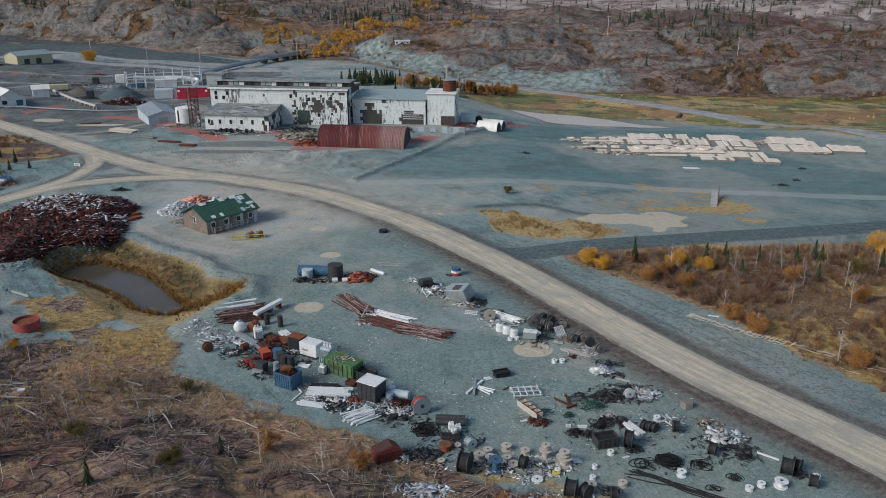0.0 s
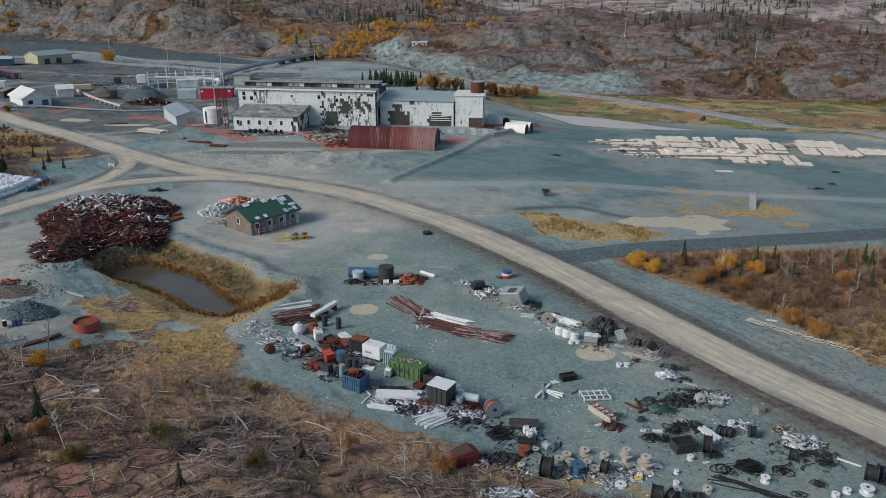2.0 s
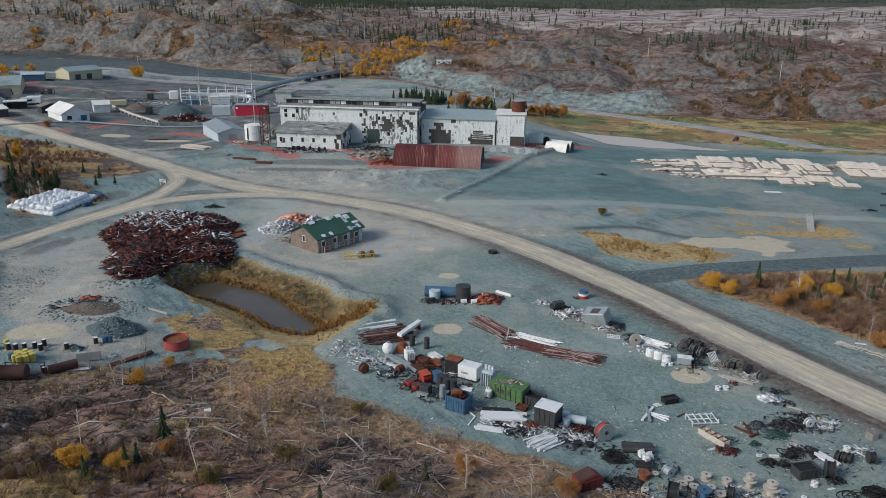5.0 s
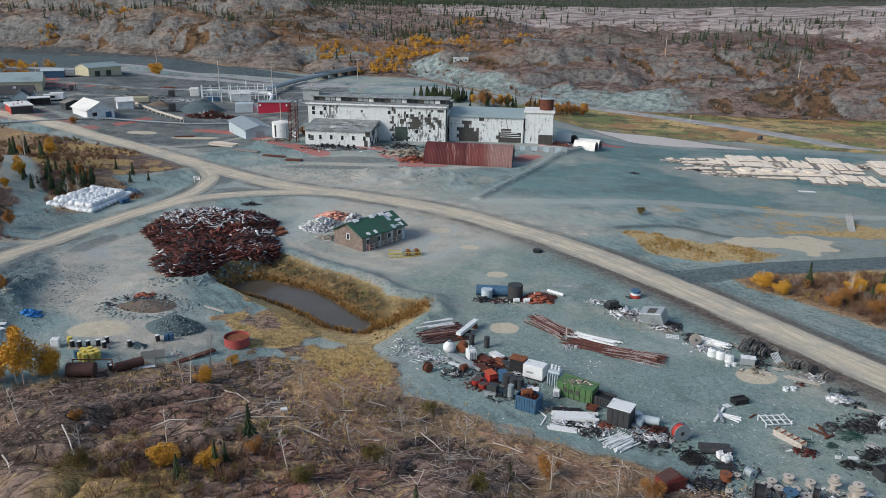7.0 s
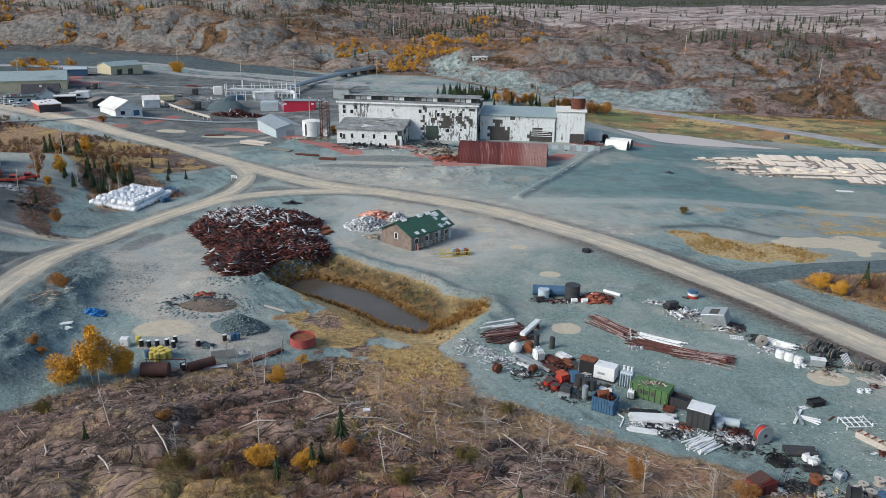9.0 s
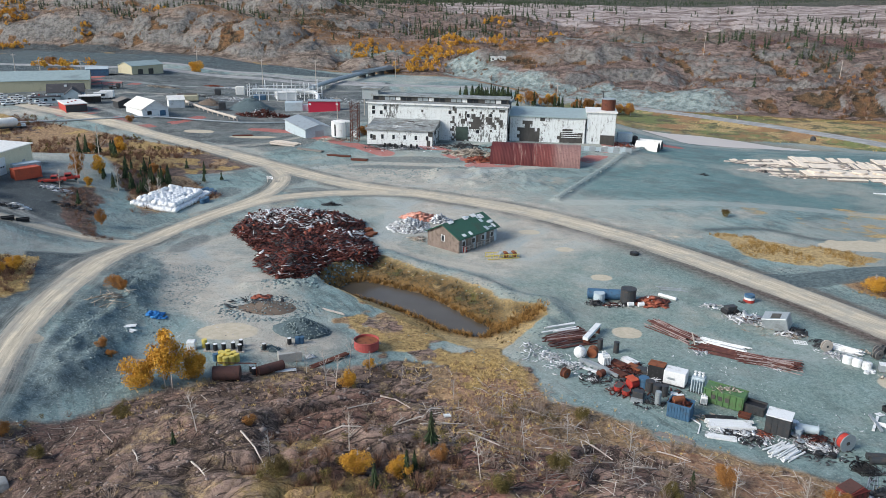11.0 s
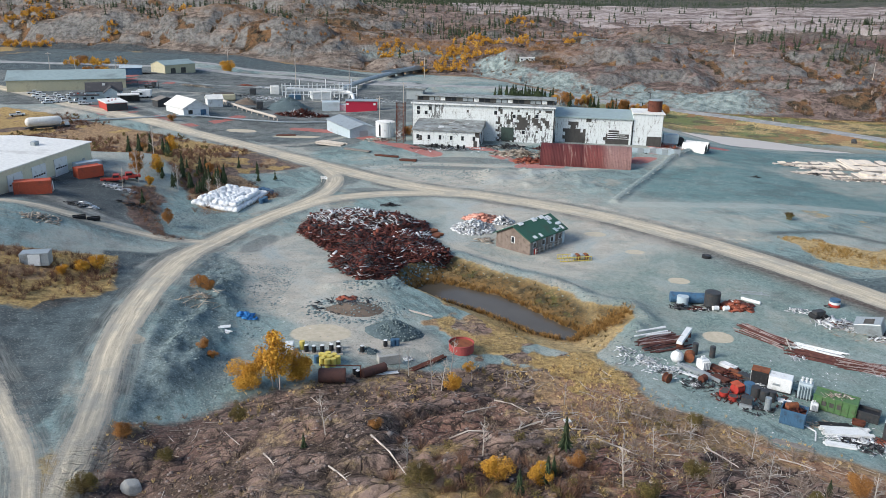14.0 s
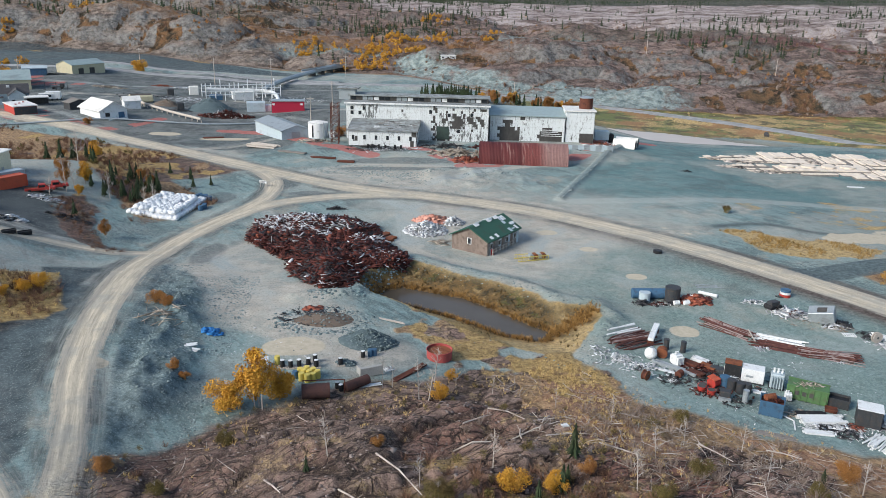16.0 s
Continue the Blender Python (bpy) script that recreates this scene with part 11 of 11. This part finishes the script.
long_cable([(20.6, 70.8), (23.0, 69.6), (25.5, 68.0), (29.0, 66.0), (33, 63.5)], 0.06, BLACK, "long black cables drawn along the gravel", 8)
litter(14, 84, 19, 10, 520, 0.42, SCRAP_PALE, "pale scraps strewn over the yard", 0.03, 0.1)
litter(-15, 96, 17, 12, 420, 0.42, SCRAP_PALE, "pale scraps strewn between the stacks", 0.03, 0.1)
litter(24, 77, 12, 8, 240, 0.5, SCRAP_DARK, "dark scraps strewn over the yard", 0.03, 0.1)
litter(6, 72.5, 9, 3.0, 160, 0.5, SCRAP_WOOD, "broken wood between spools", 0.1, 0.1)
litter(10, 66, 12, 2.5, 120, 0.7, SCRAP_PALE, "pale scraps in brush", 0.2, 0.1)

for x, y, sx, sy, n_, mt, lb in ((-24, 100, 9, 5, 260, SCRAP_DARK, "dark fittings between machines"), (-31, 103, 6, 4, 170, SCRAP_PALE, "pale fittings and rings"), (-6, 83, 5, 3.2, 220, SCRAP_DARK, "dark parts round a reel"), (-12, 85, 5, 2.6, 160, SCRAP_PALE, "white offcuts round a cabinet"), (-24, 97, 6, 3.4, 150, SCRAP_RUST, "rusty parts between machines"), (1, 77, 4, 3, 150, SCRAP_DARK, "dark parts between spools"), (8, 72, 8, 2.4, 240, SCRAP_PALE, "pale lids and boards between spools"), (7, 72, 8, 2.2, 160, SCRAP_DARK, "dark coils and lids between spools"), (16.5, 107, 3.4, 5, 170, SCRAP_DARK, "dark cable ends between reels"), (21, 101, 3, 4, 90, SCRAP_WOOD, "broken wood beside the road"), (9, 110, 4, 3, 120, SCRAP_PALE, "pale bars beside the road"), (24, 88, 5, 3, 260, SCRAP_DARK, "black cable ends beside the road"), (33, 75.5, 4.4, 3.6, 170, SCRAP_DARK, "dark debris beside the road"), (1.5, 119.5, 5, 4, 150, SCRAP_WOOD, "grey wood and sheet beside a cabin"), (-20, 127.6, 7, 1.8, 150, SCRAP_DARK, "dark debris beside tanks")):
    litter(x, y, sx, sy, n_, 0.85, mt, lb, 0.25, 0.2)

# ---- big gravel pad: dismantled floor panels ----
CREAM_WOOD = worn("bleached_panel_wood", (0.78, 0.69, 0.58), (0.54, 0.46, 0.38), 0.5, 0.35, 0.9, vary=0.2)


def deck(x, y, turn, L, W, h, rows_, label, gap=0.05, bare=0.0, seed=1):
    """A stack of dismantled floor panels with its planks."""
    rnd = random.Random(seed)
    gap, bare = 0.35 * gap, 0.5 * bare
    o = thing("floor_panel", x, y, turn, label, "panel stack", "dismantled floor panels")
    part("frame", bm_box(-L / 2 + 0.1, -W / 2 + 0.1, 0, L / 2 - 0.1, W / 2 - 0.1, h * 0.7), WOOD_GREY, o)
    w_ = L / rows_
    for i in range(rows_):
        if rnd.random() < bare:
            continue
        a, b = rnd.uniform(0, 0.12), rnd.uniform(0, 0.12)
        part("plank", bm_box(-L / 2 + i * w_ + gap, -W / 2 * (1 - a), h * 0.7 + 0.01, -L / 2 + (i + 1) * w_ - gap, W / 2 * (1 - b), h * rnd.uniform(0.85, 1.15)), CREAM_WOOD, o)
    return o


deck(51.5, 268.0, -2, 15, 2.2, 0.8, 12, "long low row of cream floor panels", 0.08, 0.2, 1)
deck(54.0, 264.0, -2, 11, 2.4, 0.7, 9, "narrow broken row of cream floor panels", 0.08, 0.25, 15)
deck(63.5, 263.5, -6, 9, 7, 0.9, 12, "broken cream floor panels with gaps", 0.08, 0.3, 2)
deck(72.0, 270.5, -6, 11, 9, 1.0, 10, "cream and grey floor panels with a dark rim", 0.1, 0.35, 3)
deck(70.0, 259.5, -6, 9, 4, 0.9, 9, "splintered cream floor panels", 0.1, 0.2, 16)
deck(76.5, 247.8, -3, 30, 8.5, 1.0, 14, "broad cream panel stack with round hatches", 0.03, 0.0, 4)
deck(67.5, 265.5, -6, 24, 13, 0.45, 22, "low cream floor with missing planks", 0.03, 0.18, 31)
deck(94.5, 260.5, -10, 24, 19, 0.45, 24, "wide low cream floor with dark gaps", 0.03, 0.2, 32)
deck(92.0, 242.5, -8, 24, 9, 0.45, 22, "low cream floor strip on gravel", 0.03, 0.2, 33)
deck(119.0, 255.0, -12, 16, 21, 0.5, 14, "low cream floor under worn panels", 0.03, 0.05, 34)
for x, y in ((65.5, 249.6), (72.5, 249.0), (79.5, 248.4), (86.0, 247.8)):
    cylinder(x, y, 0, 2.3, 0.5, CREAM_WOOD, "round cream hatch on a panel stack", True, "round_hatch", category="hatch").matrix_basis = pose(x, y, gz_at(76.5, 247.8) + 1.05)
deck(55.0, 252.6, -4, 11, 2.6, 0.9, 8, "white and dark panel stack", 0.1, 0.3, 5)
deck(55.5, 248.2, -4, 9, 1.8, 0.6, 6, "narrow cream panel row", 0.1, 0.3, 17)
deck(72.0, 240.4, -4, 12, 1.8, 0.7, 8, "narrow white panel row on gravel", 0.06, 0.1, 18)
deck(83.5, 271.0, -10, 8, 7, 0.9, 6, "slatted cream panel frame", 0.3, 0.3, 7)
deck(87.5, 261.0, -10, 8, 9, 0.9, 9, "cream frames laid open in a row", 0.22, 0.25, 6)
deck(99.5, 267.5, -10, 11, 9, 1.0, 9, "broad cream panel stack", 0.03, 0.0, 8)
deck(101.0, 257.0, -10, 10, 8, 1.0, 9, "cream panel stack with dark middle", 0.04, 0.25, 9)
deck(94.5, 251.5, -10, 6, 5, 0.8, 6, "grey and cream frames on gravel", 0.12, 0.3, 19)
deck(86.2, 235.4, -8, 10, 4.2, 0.8, 8, "narrow grey and cream frames", 0.15, 0.4, 11)
deck(97.5, 240.5, -10, 11, 8, 1.0, 13, "slatted cream and grey panel frames", 0.14, 0.15, 10)
deck(100.5, 233.0, -10, 8, 5, 0.9, 9, "slatted grey panel frame on gravel", 0.16, 0.3, 20)
deck(119.5, 262.0, -12, 12.5, 11, 1.0, 10, "wide flat cream panel stack", 0.03, 0.0, 12)
deck(115.5, 250.0, -12, 12.5, 11, 1.0, 10, "flat cream panel stack with worn planks", 0.04, 0.04, 13)
deck(124.5, 248.0, -12, 5, 8, 1.0, 5, "cream panel stack with a dark gap", 0.06, 0.1, 21)
deck(133.5, 249.5, -12, 10, 9, 1.1, 8, "raised cream panel stack", 0.04, 0.0, 14)
boards(74.9, 224.8, -8, 5.2, 1.2, 2, WHITE, "white panel on the gravel pad", h=0.2)
for x, y, L_, m_ in ((107.8, 224.2, 3.0, DARK), (93.1, 204.0, 5.0, DARK), (26, 238, 3.5, DARK), (100, 210, 2.0, DARK)):
    litter(x, y, L_ / 2, 0.8, 40, 1.2, SCRAP_DARK, "dark debris on the gravel pad", 0.5)
o = thing("leaning_post", 68.6, 186, 60, "grey slab and post leaning at a ditch", "post")
part("slab", bm_box(-0.8, -5.5, 0.1, 0.8, 5.5, 0.4, m=pose(0, 0, 0.6, 10, 0, -80)), CONCRETE, o)
part("post", bm_box(5.2, -0.1, -0.5, 5.4, 0.1, 3.2), WOOD_GREY, o)

# by the mill: poles, beams and rubbish
pipes("pole_stack", -111, 264.8, -28, 26, 11, 0.25, 5.0, WOOD_PALE, "row of pale poles on red ground", "pipe stack", 4, 21, 2)
boards(-100.5, 254, -24, 11, 1.8, 4, WOOD_GREY, "grey beams beside the red bank", h=0.4)
boards(-90, 248.4, -14, 9, 1.6, 3, RUST, "rusty beams on red ground", "steel_beam", 0.4)
boards(-82.7, 244.2, -10, 6, 2.0, 3, RUST, "rusty trough on red ground", "steel_trough", 0.5)
boards(-132, 285, 12, 8, 1.6, 3, RUST, "rusty beams beside a puddle", "steel_beam", 0.4)
litter(-46, 254, 8, 5, 200, 3.2, SCRAP_WOOD, "collapsed timbers beside the mill", 1.0)
litter(-50, 262, 9, 4, 200, 2.2, SCRAP_DARK, "dark machine scrap at the mill wall", 1.6)
litter(-34, 262, 7, 4, 140, 2.4, SCRAP_RUST, "rusty scrap at the mill wall", 1.4)
litter(-72, 258, 12, 2.4, 150, 1.6, SCRAP_DARK, "tyres and scrap along the annex wall", 1.0)
litter(-72, 256, 13, 3, 70, 1.8, SCRAP_PALE, "pale boards along the annex wall", 0.5)
litter(8, 274, 8, 3, 160, 1.6, SCRAP_RED, "red and rusty scrap below the tower", 1.0)
litter(12, 276, 7, 3, 90, 1.4, SCRAP_PALE, "pale scrap below the tower", 0.8)
litter(-15, 264, 9, 3, 120, 2.0, SCRAP_DARK, "dark scrap behind the rusty hut", 1.0)
for i, x in enumerate((-76, -74.2, -72.4, -70.2, -67, -65)):
    spool(x, 259.6 - 0.12 * (x + 76), .8, .5, BLACK, BLACK, "black tyre leaning at the annex wall", 80, "tyres at the annex wall")
o = thing("wheel_hub", -12.8, 155.6, 0, "dark wheel lying beside the road", "wheel")
bm = bmesh.new()
tube(bm, (0, 0, 0), (0, 0, 0.55), 0.95, n=18)
part("tyre", bm, BLACK, o)
bm = bmesh.new()
tube(bm, (0, 0, 0.5), (0, 0, 0.6), 0.45, n=14)
part("rim", bm, DARK, o)

# ---- log fence along the scrub ----
FENCE = smooth([(39.5, 112.0), (41.7, 109.9), (46.9, 104.9), (51.5, 101.7), (61.1, 93.4), (74, 82)], 8)
fen = tagged(new("log_fence"), "low fence of two bleached rails and stakes", "fence")
for i, ((ax, ay), (bx, by)) in enumerate(zip(FENCE[:-1], FENCE[1:])):
    for off in ((0.0, 0.9) if i % 5 < 3 else (0.0,)):
        bm = bmesh.new()
        nx_, ny_ = by - ay, ax - bx
        q = math.hypot(nx_, ny_)
        dx_, dy_ = off * nx_ / q, off * ny_ / q
        tube(bm, (ax + dx_, ay + dy_, gz_at(ax, ay) + 0.45), (bx + dx_, by + dy_, gz_at(bx, by) + 0.3 + 0.2 * (i % 2)), 0.07, n=5)
        part("rail", bm, WOOD_PALE, fen)
    bm = bmesh.new()
    tube(bm, (ax - 0.2, ay, gz_at(ax, ay) - 0.1), (ax + 0.5, ay - 0.5, gz_at(ax, ay) + 0.75), 0.07, n=5)
    part("stake", bm, WOOD_PALE, fen)
boards(43.5, 112, -20, 1.8, 0.35, 1, WHITE, "white board on the gravel verge", h=0.12)

# ---- big logs on the knoll ----
for x, y, L_, a in ((-70, 68.5, 7.5, -55), (-82, 68, 4.0, -60), (-74.5, 65, 3.5, -50), (-60.5, 82, 4.5, 35), (-57, 83.5, 5.0, -40), (-54, 80.5, 6.5, 28), (-52.5, 82.5, 4.5, 62), (-51, 78, 5.5, 20), (-44, 80, 3.4, 75), (-37.5, 83.5, 5.0, 38), (-33, 79, 4.5, -55), (-29, 75, 4.0, 20), (-46, 74, 5, -30), (-62, 75, 4.2, 10), (-34, 86.5, 3.6, 60), (-24, 80, 4.0, -30), (-40, 88, 3.5, -20), (-56, 79, 4, 80)):
    o = thing("fallen_log", x, y, a, "bleached fallen log on the knoll", "log")
    bm = bmesh.new()
    s1, s2 = gz_at(x - L_ / 2 * math.cos(radians(a)), y - L_ / 2 * math.sin(radians(a))) - gz_at(x, y), gz_at(x + L_ / 2 * math.cos(radians(a)), y + L_ / 2 * math.sin(radians(a))) - gz_at(x, y)
    tube(bm, (-L_ / 2, 0, s1 + 0.18), (0, 0.12, max(0, (s1 + s2) / 2) + 0.18), 0.10, 0.085, n=6)
    tube(bm, (0, 0.12, max(0, (s1 + s2) / 2) + 0.18), (L_ / 2, 0, s2 + 0.22), 0.085, 0.045, n=6)
    part("trunk", bm, DEADWOOD, o)
    for k in (-0.1, 0.2, 0.33):
        bm = bmesh.new()
        tube(bm, (k * L_, 0.05, 0.2 + (s1 + (s2 - s1) * (k + 0.5))), (k * L_ + 0.5, 0.5 if k > 0 else -0.5, 0.7 + (s1 + (s2 - s1) * (k + 0.5))), 0.035, 0.012, n=4)
        part("branch", bm, DEADWOOD, o)
def t_boulder():
    """A worn rounded rock with a few flat sides."""
    r = np.random.default_rng(3)
    bm = bmesh.new()
    bmesh.ops.create_icosphere(bm, subdivisions=4, radius=0.5)
    V = np.array([v.co for v in bm.verts])
    for k in range(9):
        d = r.normal(0, 1, 3)
        d /= np.linalg.norm(d)
        over = np.maximum(0, V @ d - r.uniform(0.33, 0.44))
        V = V - 0.8 * over[:, None] * d
    V *= (1 + 0.05 * (fbm(V[:, 0] * 9 + 3, V[:, 1] * 9 + V[:, 2] * 7, 1.0, 4) - 0.5))[:, None]
    F = np.array([[v.index for v in f.verts] for f in bm.faces])
    bm.free()
    return V, F


o = thing("boulder", -95.6, 66.5, 0, "pale round boulder at the edge of the knoll", "boulder")
V_, F_ = t_boulder()
me = bpy.data.meshes.new("stone")
me.from_pydata((V_ * np.array((2.3, 1.7, 2.0))).tolist(), [], F_.tolist())
me.materials.append(CONCRETE)
p_ = new("stone", me)
p_.parent = o
p_.location.z = 0.45
pallet(-50.6, 80.6, 15, "small white crate on the knoll", WHITE, 0.8, 0.6)

# odds and ends along the rows
for x, y, n, mt, lb in ((-5.0, 127.4, 90, SCRAP_PALE, "white and grey scrap at the end of the row"), (-1.8, 124.4, 70, SCRAP_DARK, "dark scrap beside a steel cabinet"), (1.3, 120.2, 90, SCRAP_PALE, "pale sheets and frames on gravel"), (4.7, 116.2, 70, SCRAP_WOOD, "broken boards between the spools"), (8.2, 113.6, 70, SCRAP_DARK, "dark fittings between the spools"), (12.0, 110.8, 60, SCRAP_WOOD, "broken crates between the spools"), (18.7, 104.2, 60, SCRAP_WOOD, "broken planks beside the spools"), (21.6, 100.2, 60, SCRAP_PALE, "pale scrap beside the spools"), (23.3, 96.2, 60, SCRAP_DARK, "dark cable ends on gravel"), (13.4, 102.4, 30, SCRAP_WOOD, "splintered boards on a sandy patch"),
                        (25.3, 88.4, 80, SCRAP_PALE, "pale scrap among coils of cable"), (18.1, 86.8, 70, SCRAP_DARK, "tangled dark cable ends"), (21.3, 81.0, 70, SCRAP_DARK, "dark scrap at the foot of the yard"), (27.8, 81.4, 60, SCRAP_PALE, "pale scrap at the foot of the yard"), (32.3, 80.6, 60, SCRAP_WOOD, "broken crate wood beside the road"), (-38.4, 108.8, 26, SCRAP_PALE, "white plastic scrap beside the pipes"), (-35.8, 106.2, 40, SCRAP_PALE, "tangle of white hose and sheet"), (-33.3, 103.6, 60, SCRAP_PALE, "pale sheets beside the drums"), (-30.5, 99.4, 60, SCRAP_DARK, "dark scrap between drums"), (-27.1, 95.6, 60, SCRAP_RUST, "rusty scrap between drums"), (-24.0, 92.8, 60, SCRAP_DARK, "dark fittings beside a blue bin"), (-21.2, 99.6, 60, SCRAP_PALE, "pale fittings between cabinets"), (-16.4, 86.2, 90, SCRAP_PALE, "white boards and sheets in a heap"), (-13.0, 84.6, 90, SCRAP_DARK, "black plastic and scrap in a heap"), (-16.7, 89.4, 60, SCRAP_WOOD, "boards beside the cabinets"), (-6.5, 84.8, 70, SCRAP_PALE, "pale scrap beside a cable reel")):
    litter(x, y, 2.2, 1.4, n, 1.0, mt, lb, 0.5)

# splintered planks and pale rubble round the dismantled floors
SPLINTER = leaf_mat("bleached_splinters", (0.42, 0.35, 0.29), (0.76, 0.68, 0.60), (0.22, 0.19, 0.17), 0.9)
for x, y, sx, sy, n, lb in ((47, 265, 6, 2.4, 90, "pale splintered planks at the end of a floor"), (54, 263, 7, 4, 200, "broken cream planks between floors"), (68, 268, 9, 5, 220, "broken cream planks and battens"), (84, 262, 9, 5, 200, "broken cream planks beside a floor"), (62, 246, 12, 3, 200, "pale planks along a low floor"), (92, 248, 8, 4, 160, "pale broken floor boards"), (110, 262, 10, 5, 160, "broken cream boards in the gravel"), (48, 252, 6, 2, 110, "dark and pale splinters on gravel")):
    litter(x, y, sx, sy, n, 3.0, SPLINTER, lb, 0.7, 0.06, SCRAPS[:3], 0.25)
    litter(x + 1, y - 0.8, sx, sy, n // 3, 2.2, SCRAP_DARK, "dark joists among the broken floors", 0.4, 0.05, SCRAPS[:3], 0.25)

# leavings round the mill and the camp
for x, y, sx, sy, n, size, mt, lb in ((-205, 398, 9, 3, 130, 3.0, SCRAP_WOOD, "pale timber stacked behind the offices"), (-172, 410, 7, 3, 110, 2.6, SCRAP_PALE, "pale scrap beside a pump house"), (-184, 415, 5, 3, 80, 2.4, SCRAP_RED, "rusty machinery parts on gravel"), (-120, 372, 9, 3, 110, 2.4, SCRAP_PALE, "pale fittings before the substation"), (-138, 330, 7, 3, 90, 2.2, SCRAP_DARK, "dark scrap below the gravel cone"), (-158, 342, 6, 2, 80, 2.0, SCRAP_DARK, "dark scrap between heaps"),
                                  (-76, 262, 9, 1.6, 120, 1.8, SCRAP_DARK, "dark junk along the annex wall"), (-66, 259, 8, 1.4, 90, 1.8, SCRAP_PALE, "pale junk along the annex wall"), (-50, 254, 7, 3, 120, 2.6, SCRAP_WOOD, "fallen beams before the mill"), (-44, 247, 5, 3, 60, 4.5, SCRAP_RED, "long red beams lying on the ground"), (-95, 270, 6, 3, 80, 2.4, SCRAP_WOOD, "timber before the white tank"), (-4, 262, 9, 3, 130, 2.0, SCRAP_DARK, "dark machinery parts before the tower"), (6, 268, 7, 3, 110, 2.0, SCRAP_PALE, "pale scrap below the tower"), (-146, 176, 4, 1.6, 70, 2.2, SCRAP_PALE, "pale scrap in the truck yard"), (-138, 168, 5, 1.6, 80, 1.8, SCRAP_DARK, "dark scrap in the truck yard"), (-195, 345, 6, 2, 70, 1.8, SCRAP_WOOD, "boards beside the white hall"), (-243, 424, 10, 3, 110, 2.4, SCRAP_DARK, "dark scrap behind the warehouse")):
    litter(x, y, sx, sy, n, size, mt, lb, 0.7, 0.12)
